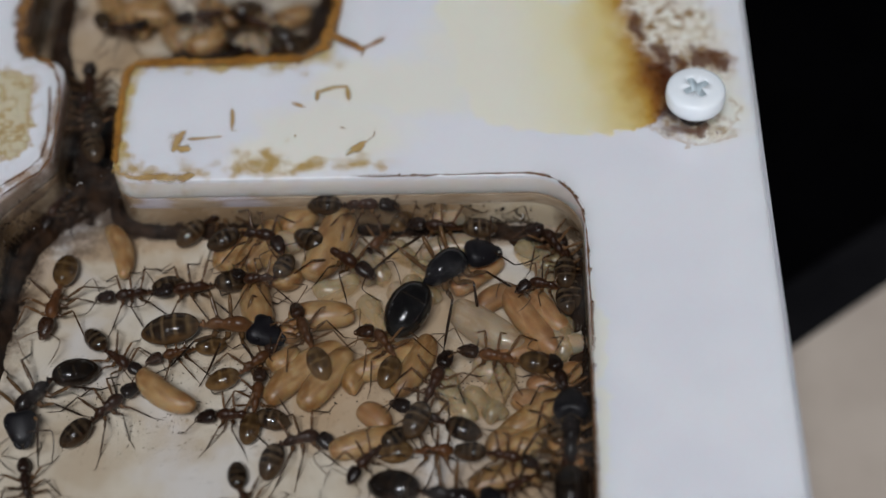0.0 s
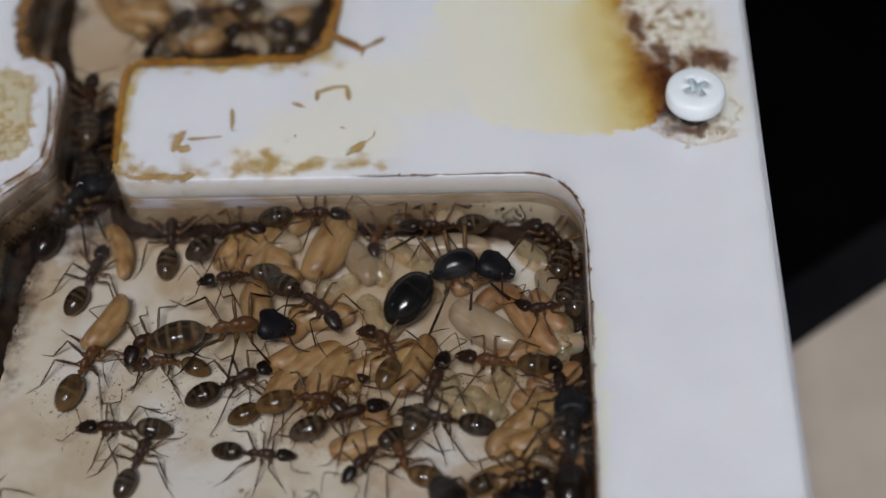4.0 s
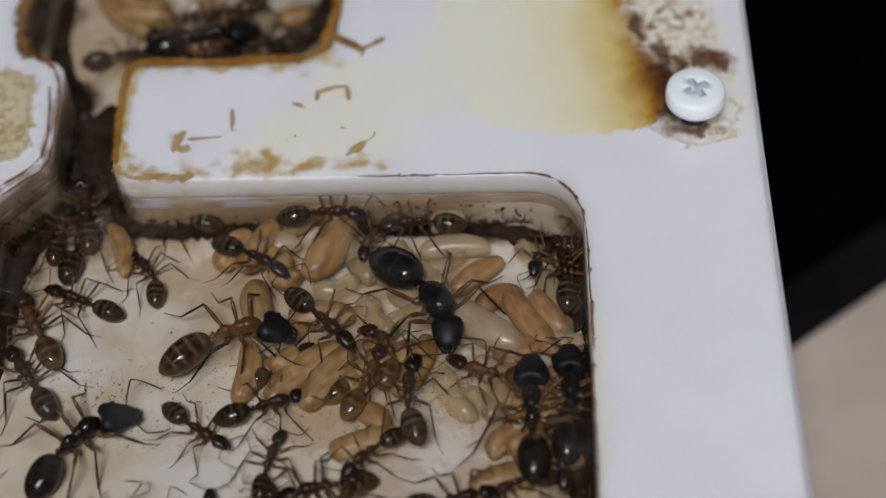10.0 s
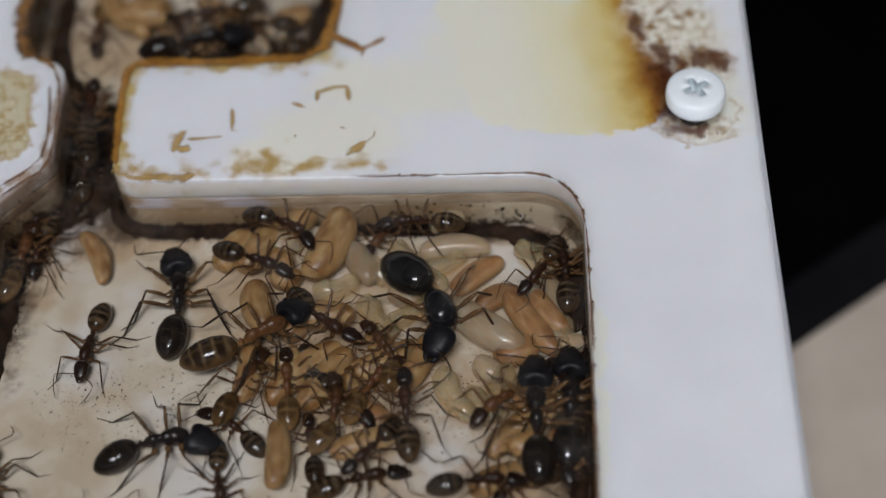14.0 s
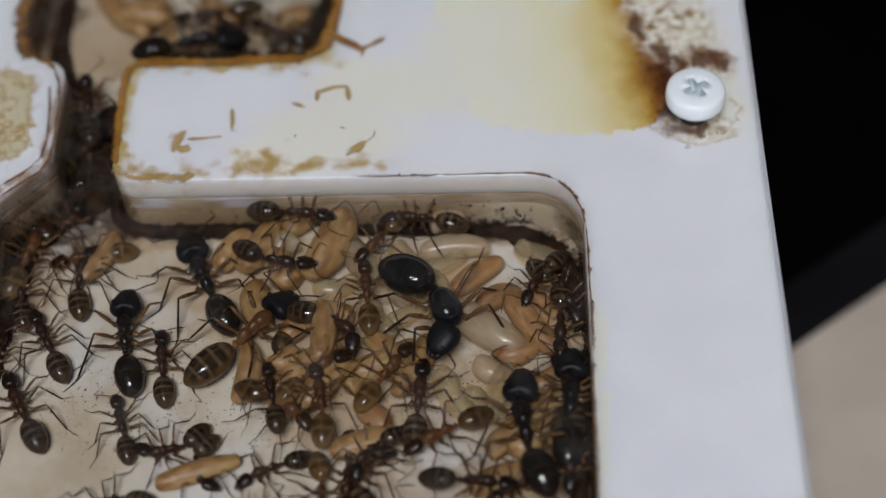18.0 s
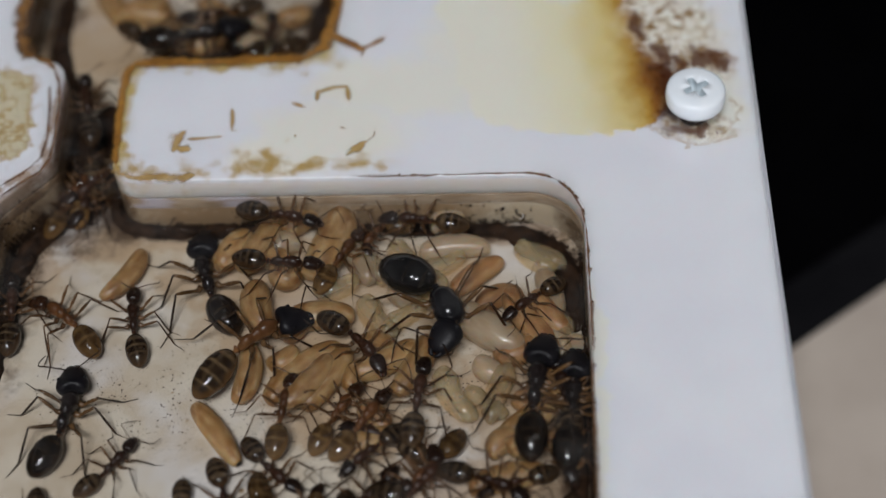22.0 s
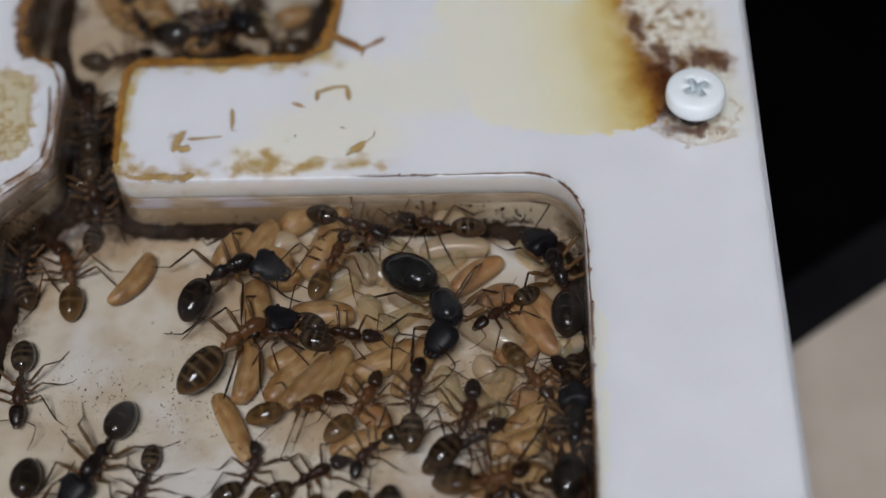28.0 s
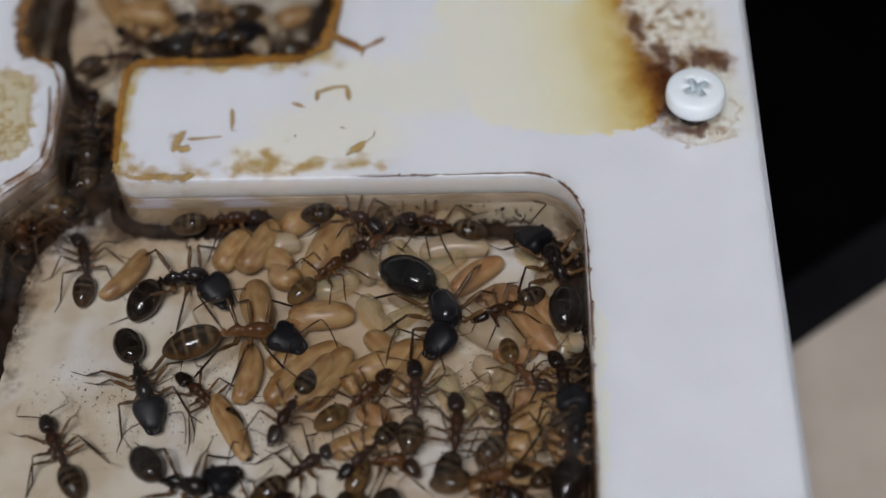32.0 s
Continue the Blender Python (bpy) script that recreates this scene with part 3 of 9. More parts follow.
# ---- mesh helpers (millimetres in, metres out) ----


def mesh_from(bm, name, material_, smooth=True):
    me = bpy.data.meshes.new(name)
    bmesh.ops.recalc_face_normals(bm, faces=bm.faces)
    for f in bm.faces:
        f.smooth = smooth
    bm.to_mesh(me)
    bm.free()
    for mt in material_ if isinstance(material_, (list, tuple)) else [material_]:
        me.materials.append(mt)
    return me


def part(name, bm, material_, parent=None, label="", smooth=True):
    ob = new(name, mesh_from(bm, name, material_, smooth))
    ob.parent = parent
    if label:
        ob["label"] = label
    return ob


def loft(bm, stations, n=14, power=1.0, mi=0):
    """Skin over rings (x, y, z, half width, half height) whose axis is mostly x."""
    rings = []
    for x, y, z, ry, rz in stations:
        ring = []
        for k in range(n):
            a = 2 * math.pi * k / n
            c, s = math.cos(a), math.sin(a)
            ring.append(bm.verts.new((x * MM, (y + ry * math.copysign(abs(c) ** power, c)) * MM, (z + rz * math.copysign(abs(s) ** power, s)) * MM)))
        rings.append(ring)
    for r0, r1 in zip(rings, rings[1:]):
        for k in range(n):
            bm.faces.new((r0[k], r0[(k + 1) % n], r1[(k + 1) % n], r1[k])).material_index = mi
    for r in (rings[0], rings[-1]):
        bm.faces.new(r).material_index = mi


def tube(bm, pts, radii, n=7, mi=0):
    """Tapered tube through points."""
    P = [Vector(p) for p in pts]
    rings = []
    for i, p in enumerate(P):
        d = (P[min(i + 1, len(P) - 1)] - P[max(i - 1, 0)]).normalized()
        u = d.cross(Vector((0.31, 0.17, 0.93))).normalized()
        v = d.cross(u)
        rings.append([bm.verts.new((p + (u * math.cos(2 * math.pi * k / n) + v * math.sin(2 * math.pi * k / n)) * radii[i]) * MM) for k in range(n)])
    for r0, r1 in zip(rings, rings[1:]):
        for k in range(n):
            bm.faces.new((r0[k], r0[(k + 1) % n], r1[(k + 1) % n], r1[k])).material_index = mi
    for r in (rings[0], rings[-1]):
        bm.faces.new(r).material_index = mi


def egg(n, x0, x1, w, h, zc=0.0, blunt0=0.5, blunt1=0.5, y=0.0):
    """Stations of an egg shape from x0 to x1."""
    out = []
    for i in range(n + 1):
        s = 0.5 - 0.5 * math.cos(math.pi * i / n)
        r = (max(s, 1e-4) ** blunt0) * (max(1 - s, 1e-4) ** blunt1)
        peak = (blunt0 / (blunt0 + blunt1)) ** blunt0 * (blunt1 / (blunt0 + blunt1)) ** blunt1
        r = max(r / peak, 0.03)
        out.append((x0 + (x1 - x0) * s, y, zc, w / 2 * r, h / 2 * r))
    return out


def rounded(points, n=8):
    """Closed outline with rounded corners from (x, y, radius)."""
    out = []
    for i, (x, y, r) in enumerate(points):
        p, a, b = Vector((x, y)), Vector(points[i - 1][:2]), Vector(points[(i + 1) % len(points)][:2])
        da, db = (a - p).normalized(), (b - p).normalized()
        half = math.acos(max(-1, min(1, da.dot(db)))) / 2
        t = min(r / math.tan(half), (a - p).length * 0.48, (b - p).length * 0.48)
        r2 = t * math.tan(half)
        c = p + (da + db).normalized() * (r2 / math.sin(half))
        v0, v1 = p + da * t - c, p + db * t - c
        ang = v0.angle_signed(v1)
        for k in range(n + 1):
            q = v0.copy()
            q.rotate(Matrix.Rotation(-ang * k / n, 2))
            out.append(c + q)
    return out


def sheet(name, outlines, z0, z1, material_, edge=0.0, parent=None):
    """A slab with holes: the outlines filled and extruded from z0 up to z1, edges bevelled."""
    cu = bpy.data.curves.new(name, "CURVE")
    cu.dimensions, cu.fill_mode = "2D", "BOTH"
    for pts in outlines:
        sp = cu.splines.new("POLY")
        sp.points.add(len(pts) - 1)
        for p, q in zip(sp.points, pts):
            p.co = (q[0] * MM, q[1] * MM, 0, 1)
        sp.use_cyclic_u = True
    cu.extrude = ((z1 - z0) / 2 - edge) * MM
    cu.bevel_depth, cu.bevel_resolution, cu.offset = edge * MM, 3, -edge * MM
    tmp = bpy.data.objects.new(name, cu)
    scene.collection.objects.link(tmp)
    me = bpy.data.meshes.new_from_object(tmp.evaluated_get(bpy.context.evaluated_depsgraph_get()))
    bpy.data.objects.remove(tmp)
    me.materials.clear()
    me.materials.append(material_)
    for f in me.polygons:
        f.use_smooth = abs(f.normal.z) < 0.98
    me.transform(Matrix.Translation((0, 0, (z0 + z1) / 2 * MM)))
    ob = new(name, me)
    ob.parent = parent
    return ob


# ---- the room and the table ----
TABLE_Z = -50.0


def box(name, x0, x1, y0, y1, z0, z1, material_, parent=None, bevel=0.0):
    bm = bmesh.new()
    bmesh.ops.create_cube(bm, size=1, matrix=Matrix.LocRotScale(((x0 + x1) / 2, (y0 + y1) / 2, (z0 + z1) / 2), None, (x1 - x0, y1 - y0, z1 - z0)))
    if bevel:
        bmesh.ops.bevel(bm, geom=bm.edges[:], offset=bevel, segments=3, profile=0.5, affect="EDGES")
    return part(name, bm, material_, parent, smooth=False)


tagged(box("floor", -2.0, 2.0, -2.0, 2.0, -0.90, -0.80, FLOOR_GREY), "plain dark grey floor far below the table", "floor", kind="structure")
tagged(box("ceiling", -2.1, 2.1, -2.1, 2.1, 1.75, 1.85, CEIL), "plain dim grey ceiling", "ceiling", kind="structure")
# unseen walls: pale ones added as fill light, north one dim against reflections
tagged(box("wall_west", -2.1, -2.0, -2.1, 2.1, -0.90, 1.75, PALEWALL), "unseen pale wall added to bounce fill light", "wall", kind="structure")
tagged(box("wall_east", 2.0, 2.1, -2.1, 2.1, -0.90, 1.75, PALEWALL), "unseen pale wall added to bounce fill light", "wall", kind="structure")
tagged(box("wall_south", -2.0, 2.0, -2.1, -2.0, -0.90, 1.75, PALEWALL), "unseen pale wall added to bounce fill light", "wall", kind="structure")
tagged(box("wall_north", -2.0, 2.0, 2.0, 2.1, -0.90, 1.75, WALLP), "plain dim grey wall", "wall", kind="structure")
panel = tagged(new("ceiling_light"), "white ceiling light panel with a slim frame", "ceiling light")
for x0, x1, y0, y1 in ((-0.46, -0.43, -1.24, -0.72), (0.19, 0.22, -1.24, -0.72), (-0.43, 0.19, -1.24, -1.21), (-0.43, 0.19, -0.75, -0.72)):
    box("frame", x0, x1, y0, y1, 1.722, 1.75, CEIL, panel, 0.004)
box("diffuser", -0.43, 0.19, -1.21, -0.75, 1.73, 1.75, CEIL, panel)

# black tabletop added as the dark beyond; on it the beige table top with a black edge band, a board askew beside the
# nest
edge_a, edge_b = Vector((29.23, 12.67)), Vector((42.46, 22.44))
along = (edge_b - edge_a).normalized()
out_ = Vector((-along.y, along.x))
table = tagged(new("table"), "black tabletop added under the nest for the darkness beyond", "table")
box("tabletop", -0.45, 0.55, -0.55, 0.35, -0.079, TABLE_Z * MM - 0.003, BLACK, table, 0.003)
for lx in (-0.40, 0.50):
    for ly in (-0.50, 0.30):
        bm = bmesh.new()
        bmesh.ops.create_cone(bm, cap_ends=True, segments=20, radius1=0.022, radius2=0.028, depth=0.721, matrix=Matrix.Translation((lx, ly, -0.4395)))
        part("leg", bm, RUBBER, table)
board = tagged(new("board"), "beige table top with a black edge band, built as a board", "board")


def board_slab(name, d0, d1, z0, z1, mat_, bevel):
    """A strip between two lines parallel to the board's far edge, cut off beside the nest."""
    start = (20.0 - edge_a.x) / along.x
    bm = bmesh.new()
    p, q = edge_a + along * start, edge_a + along * 230
    pts = [p + out_ * d1, p + out_ * d0, q + out_ * d0, q + out_ * d1]
    if d0 < -100:
        pts = [p, Vector((p.x, -480)), Vector((q.x, -480)), q]
    low = [bm.verts.new((v.x * MM, v.y * MM, z0 * MM)) for v in pts]
    top = [bm.verts.new((v.x * MM, v.y * MM, z1 * MM)) for v in pts]
    bm.faces.new(low), bm.faces.new(top)
    for k in range(4):
        bm.faces.new((low[k], low[(k + 1) % 4], top[(k + 1) % 4], top[k]))
    bmesh.ops.bevel(bm, geom=bm.edges[:], offset=bevel * MM, segments=3, profile=0.5, affect="EDGES")
    return part(name, bm, mat_, board, smooth=False)


board_slab("panel", -600, 0, TABLE_Z - 3.0, TABLE_Z, TABLE, 0.5)
board_slab("edge_band", 0.1, 8.5, TABLE_Z - 3.0, TABLE_Z - 0.6, RUBBER, 0.8)

# ---- the nest: white plate with galleries cut through it ----
GALLERY = rounded([(0, 0, 5.6), (0, -48, 5), (-60.5, -48, 5), (-60.5, -2.2, 3), (-55.5, 3.4, 2.6), (-55.8, 17.0, 2.6), (-62, 18.9, 2.5), (-61.4, 46, 4), (-25.3, 46, 4), (-26.3, 17.4, 3.6), (-48.9, 17.4, 2.6), (-48.9, 0, 2.8)], 10)
OUTER = rounded([(18.5, 64, 2), (-104, 64, 2), (-104, -72, 2), (18.5, -72, 2)], 6)
nest = tagged(new("ant_nest"), "white acrylic ant nest with open galleries, stained brown", "ant nest")
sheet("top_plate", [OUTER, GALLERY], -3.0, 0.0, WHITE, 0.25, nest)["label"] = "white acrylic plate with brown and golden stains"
# middle sheet split off the spacer to carry the painted reflection band
sheet("middle_plate", [OUTER, GALLERY], -4.52, -3.03, MILKY, 0.03, nest)["label"] = "cloudy acrylic layer with a lilac reflection painted in"
sheet("spacer_plate", [OUTER, GALLERY], -7.9, -4.54, LOWER, 0.03, nest)["label"] = "cream acrylic spacer with dirty walls"
sheet("gallery_floor", [OUTER], -10.9, -7.9, FLOOR, 0.1, nest)["label"] = "cream gallery floor speckled with dirt"
sheet("base", [OUTER], TABLE_Z - 3.0, -10.9, BASE, 0.4, nest)
HOLE = [(12.0 + 2.0 * math.cos(2 * math.pi * k / 24), 7.85 + 2.0 * math.sin(2 * math.pi * k / 24)) for k in range(24)]
pane = sheet("cover_pane", [OUTER, HOLE], 0.04, 2.2, COVER, 0.12, nest)
pane.data.materials.append(plain("frosted_acrylic_edge", (0.62, 0.64, 0.68), (0.74, 0.75, 0.78), 0.4, 1.5, 0.02))
for f in pane.data.polygons:
    f.material_index = 1 if abs(f.normal.z) < 0.9 and (f.center - Vector((0.012, 0.00785, 0.0))).length > 0.005 else 0
pane["label"] = "clear cover pane with dust specks"
pane.visible_shadow = False


def pan_head_screw():
    """White pan-head screw with a cross recess, standing on the cover."""
    root = tagged(new("screw"), "white pan-head screw with a cross recess in the cover", "screw")
    root.location = (12.0 * MM, 7.85 * MM, 2.2 * MM)
    bm = bmesh.new()
    prof = [(0.0, 0.02), (2.85, 0.02), (3.02, 0.15), (3.1, 0.7), (3.08, 1.5), (3.0, 1.80), (2.85, 1.98), (2.5, 2.10), (1.85, 2.16)]
    n = 64
    arm, wide = 1.75, 0.45

    def recess(a):
        # outline of a cross, radius by angle
        k = (a + math.pi / 4 - radians(28)) % (math.pi / 2) - math.pi / 4
        return min(arm * 0.92, wide / max(abs(math.sin(k)), 0.26) * 0.98, arm)
    rings = []
    for r, z in prof[1:]:
        rings.append([bm.verts.new((r * math.cos(2 * math.pi * k / n) * MM, r * math.sin(2 * math.pi * k / n) * MM, z * MM)) for k in range(n)])
    for inset, z in ((0.98, 2.18), (0.92, 2.06), (0.72, 0.9)):
        rings.append([bm.verts.new((recess(2 * math.pi * k / n) * inset * 0.95 * math.cos(2 * math.pi * k / n) * MM, recess(2 * math.pi * k / n) * inset * 0.95 * math.sin(2 * math.pi * k / n) * MM, z * MM)) for k in range(n)])
    for i, (r0, r1) in enumerate(zip(rings, rings[1:])):
        for k in range(n):
            bm.faces.new((r0[k], r0[(k + 1) % n], r1[(k + 1) % n], r1[k])).material_index = 1 if i >= len(rings) - 2 else 0
    bm.faces.new(rings[0])
    bm.faces.new(rings[-1]).material_index = 1
    part("head", bm, [SCREW, STEEL], root)
    bm = bmesh.new()
    bmesh.ops.create_cone(bm, cap_ends=True, segments=24, radius1=1.5 * MM, radius2=1.9 * MM, depth=2.4 * MM, matrix=Matrix.Translation((0, 0, -1.2 * MM)))
    part("shank", bm, DIRT, root, "shank caked with dark brown dirt")
    return root


pan_head_screw()

# ---- dirt: debris bands, rim crusts, dried runs ----


def clump(bm, x, y, z, r, rng):
    """One angular crumb."""
    vs = []
    for d in ((1, 0, 0), (-1, 0, 0), (0, 1, 0), (0, -1, 0), (0, 0, 1), (0, 0, -0.4)):
        k = r * rng.uniform(0.6, 1.3)
        vs.append(bm.verts.new(((x + d[0] * k) * MM, (y + d[1] * k) * MM, (z + max(d[2] * k, -0.02)) * MM)))
    for a, b, c in ((0, 2, 4), (2, 1, 4), (1, 3, 4), (3, 0, 4), (2, 0, 5), (1, 2, 5), (3, 1, 5), (0, 3, 5)):
        bm.faces.new((vs[a], vs[b], vs[c]))


def debris(name, path, width, count, size, label, z=-7.9, mat_=DIRT):
    """A band of crumbs along a path on the gallery floor."""
    rng = random.Random(len(path) * 31 + count)
    bm = bmesh.new()
    P = [Vector(p) for p in path]
    ls = [(b - a).length for a, b in zip(P, P[1:])]
    for _ in range(count):
        u = rng.uniform(0, sum(ls))
        i = 0
        while i < len(ls) - 1 and u > ls[i]:
            u -= ls[i]
            i += 1
        p = P[i].lerp(P[i + 1], u / ls[i])
        d = (P[i + 1] - P[i]).normalized()
        far = min((p - P[0]).length, (p - P[-1]).length)
        thin = min(1.0, 0.25 + far / 7.0)
        if rng.random() > thin:
            continue
        s = max(-width, min(width, rng.gauss(0, width * 0.42))) * thin
        r = rng.uniform(0.35, 1.0) ** 1.8 * size * 0.62
        clump(bm, p.x - d.y * s, p.y + d.x * s, z, r * max(0.45, 1 - abs(s) / width * 0.6), rng)
    ob = part(name, bm, mat_, None, smooth=False)
    return tagged(ob, label, "debris", kind="stuff")


debris("debris", [(-49.87, 1.4), (-47.84, -0.37), (-43.84, -0.76), (-33.34, -0.8)], 1.25, 3300, 0.48, "dark brown crumbs along the foot of the gallery wall")
debris("debris", [(-23.53, -0.7), (-16.6, -0.84), (-10.59, -0.96), (-6.72, -2.33)], 1.1, 2860, 0.45, "dark brown crumbs along the foot of the gallery wall")
debris("debris", [(-53.25, 1.67), (-56.4, 0.0), (-58.4, -2.7), (-59.4, -6.98), (-59.7, -12.07), (-59.7, -17.69)], 1.5, 5200, 0.53, "dark brown crumbs heaped along the gallery corner")
debris("debris", [(-7.29, -0.79), (-2.86, -2.78), (-1.19, -5.81), (-0.8, -10.91), (-1.05, -14.44)], 1.8, 3520, 0.46, "dark brown crumbs heaped in the gallery corner")
debris("debris", [(-1.73, -20.59), (-1.69, -27.13), (-1.82, -34.59)], 1.5, 3300, 0.43, "dark brown crumbs along the gallery side wall")
debris("debris", [(-52.48, 0.48), (-52.9, 8), (-53.6, 16.0)], 2.4, 4840, 0.37, "dark brown crumbs covering the narrow passage floor")
debris("debris", [(-48.5, 23.5), (-46.5, 25.0), (-39.94, 25.38), (-32.06, 25.63)], 2.6, 3740, 0.43, "dark brown crumbs on the floor of the far gallery")
debris("debris", [(-30.19, 27.4), (-28.7, 30.6), (-28.3, 36.3)], 2.2, 4840, 0.50, "dark brown crumbs along the far gallery wall")
debris("crumbs", [(-56, -22), (-30, -22), (-4, -20)], 13.0, 1900, 0.21, "tiny dark specks scattered on the gallery floor")


def heap(name, path, width, high, label, seed):
    """A low uneven ridge of packed dirt on the gallery floor."""
    bm = bmesh.new()
    P = [Vector(p) for p in path]
    fine = []
    for a, b in zip(P, P[1:]):
        k = max(2, int((b - a).length / 0.3))
        fine += [a.lerp(b, i / k) for i in range(k)]
    fine.append(P[-1])
    for _ in range(8):
        fine = [fine[0]] + [(a + b * 2 + c) / 4 for a, b, c in zip(fine, fine[1:], fine[2:])] + [fine[-1]]
    prev, n = None, 14
    for i, p in enumerate(fine):
        d = (fine[min(i + 1, len(fine) - 1)] - fine[max(i - 1, 0)]).normalized()
        nrm = Vector((-d.y, d.x))
        end = min(1.0, (i + 0.6) / 7, (len(fine) - 0.4 - i) / 7) ** 0.6
        wa = [width * end * (1 + 0.45 * noise.noise((p.x * 0.35 + seed, p.y * 0.35, q)) + 0.22 * noise.noise((p.x * 1.4, p.y * 1.4 + seed, q))) for q in (0.0, 9.0)]
        row = []
        for c in range(n + 1):
            u = c / n * 2 - 1
            q = p + nrm * u * wa[u > 0]
            z = high * end * max(0.0, 1 - u * u) ** 0.7 * (1 + 0.5 * noise.noise((q.x * 0.9, q.y * 0.9, seed)) + 0.35 * noise.noise((q.x * 2.6, q.y * 2.6, seed)))
            row.append(bm.verts.new((q.x * MM, q.y * MM, (-7.93 + z) * MM)))
        if prev:
            for c in range(n):
                bm.faces.new((prev[c], prev[c + 1], row[c + 1], row[c]))
        prev = row
    return tagged(part(name, bm, DIRT), label, "dirt", kind="stuff")


heap("dirt_heap", [(-53.0, 17), (-50.6, 11), (-50.1, 4.5), (-49.2, 1.1), (-46.6, -0.4), (-42, -0.65), (-36.5, -0.75), (-32, -0.75)], 0.95, 0.75, "dark brown packed dirt along the foot of the gallery wall", 1.5)
heap("dirt_heap", [(-24.5, -0.6), (-19.6, -0.85), (-14, -0.9), (-9, -1.0), (-6.5, -1.5)], 0.85, 0.7, "dark brown packed dirt along the foot of the gallery wall", 4.5)
heap("dirt_heap", [(-8.5, -1.1), (-6.0, -1.8), (-4.0, -2.9), (-2.4, -4.8), (-1.5, -7.5), (-1.3, -12)], 1.3, 0.8, "dark brown packed dirt filling the gallery corner", 5.5)
heap("dirt_heap", [(-54.8, 16.5), (-56.9, 20.5), (-59.0, 24), (-59.6, 29), (-59.4, 36)], 1.1, 0.9, "dark brown packed dirt along the far gallery wall", 6.5)
heap("dirt_heap", [(-54.6, 16.5), (-54.2, 9), (-54.2, 3.4), (-56.2, 0.2), (-58.3, -2.4), (-59.5, -6.5), (-59.9, -11), (-60.1, -16), (-60.2, -21)], 1.2, 1.0, "dark brown packed dirt heaped along the gallery corner", 7.5)
heap("dirt_heap", [(-52.4, 18), (-52.2, 12), (-51.9, 6), (-51.6, 2.2)], 1.9, 0.6, "dark brown packed dirt in the narrow passage", 9.5)
heap("dirt_heap", [(-0.7, -15), (-1.0, -20), (-1.1, -26), (-1.2, -33), (-1.2, -40)], 0.9, 0.7, "dark brown packed dirt along the gallery side wall", 11.5)


def wall_stain(name, path, lo, hi, count, size, label, inset):
    """Specks stuck to the gallery walls."""
    rng = random.Random(count)
    bm = bmesh.new()
    P = [Vector(p) for p in path]
    for _ in range(count):
        i = rng.randrange(len(P) - 1)
        p = P[i].lerp(P[i + 1], rng.random())
        clump(bm, p.x, p.y - inset, rng.triangular(lo, hi, lo), rng.uniform(0.3, 1) ** 2 * size, rng)
    return tagged(part(name, bm, DIRT, None, smooth=False), label, "dirt specks", kind="stuff")


def dust(name, count, size, label):
    """Tiny pale flecks lying on the cover."""
    rng = random.Random(count)
    bm = bmesh.new()
    for _ in range(count):
        clump(bm, rng.uniform(-58, -2), rng.uniform(-34, 3), 2.2, rng.uniform(0.3, 1.0) ** 2 * size, rng)
    for x, y in ((-51.2, -2.4), (-6.5, -7.2)):
        turn = rng.uniform(0, 6)
        tube(bm, [(x + 0.32 * math.cos(turn + a * 0.5), y + 0.4 * math.sin(turn + a * 0.5), 2.235) for a in range(6)], [0.03] * 6, 4)
    return tagged(part(name, bm, LINT, None, smooth=False), label, "dust", kind="stuff")


dust("dust", 150, 0.062, "tiny white dust flecks and fibres on the clear cover")
for way, hi, count, size in (
        ([(-48.6, 0), (-27, 0)], -6.9, 700, 0.2), ([(-20, 0), (-5, 0)], -7.0, 400, 0.2), ([(-60.1, -13), (-60.1, -2.6), (-55.6, 2.6)], -5.9, 1200, 0.24),
        ([(-49.1, 1.0), (-49.1, 16.5)], -4.2, 1500, 0.26), ([(-55.5, 4.0), (-55.6, 16.5)], -5.2, 900, 0.26), ([(-0.25, -6), (-0.25, -44)], -4.6, 2200, 0.26)):
    wall_stain("wall_dirt", way, -7.85, hi, count, size, "dark brown dirt heaped against the gallery wall", 0.12)
wall_stain("wall_specks", [(-20, 0), (-5, 0)], -7.6, -4.0, 130, 0.24, "dark specks stuck on the gallery wall", 0.05)
wall_stain("wall_specks", [(-60.5, -22), (-60.5, -4), (-57.2, 1.5)], -7.4, -0.6, 220, 0.22, "dark specks and stains on the gallery side wall", 0.05)
wall_stain("wall_specks", [(-47, 0), (-22, 0)], -7.6, -5.0, 60, 0.18, "few dark specks stuck on the gallery wall", 0.05)


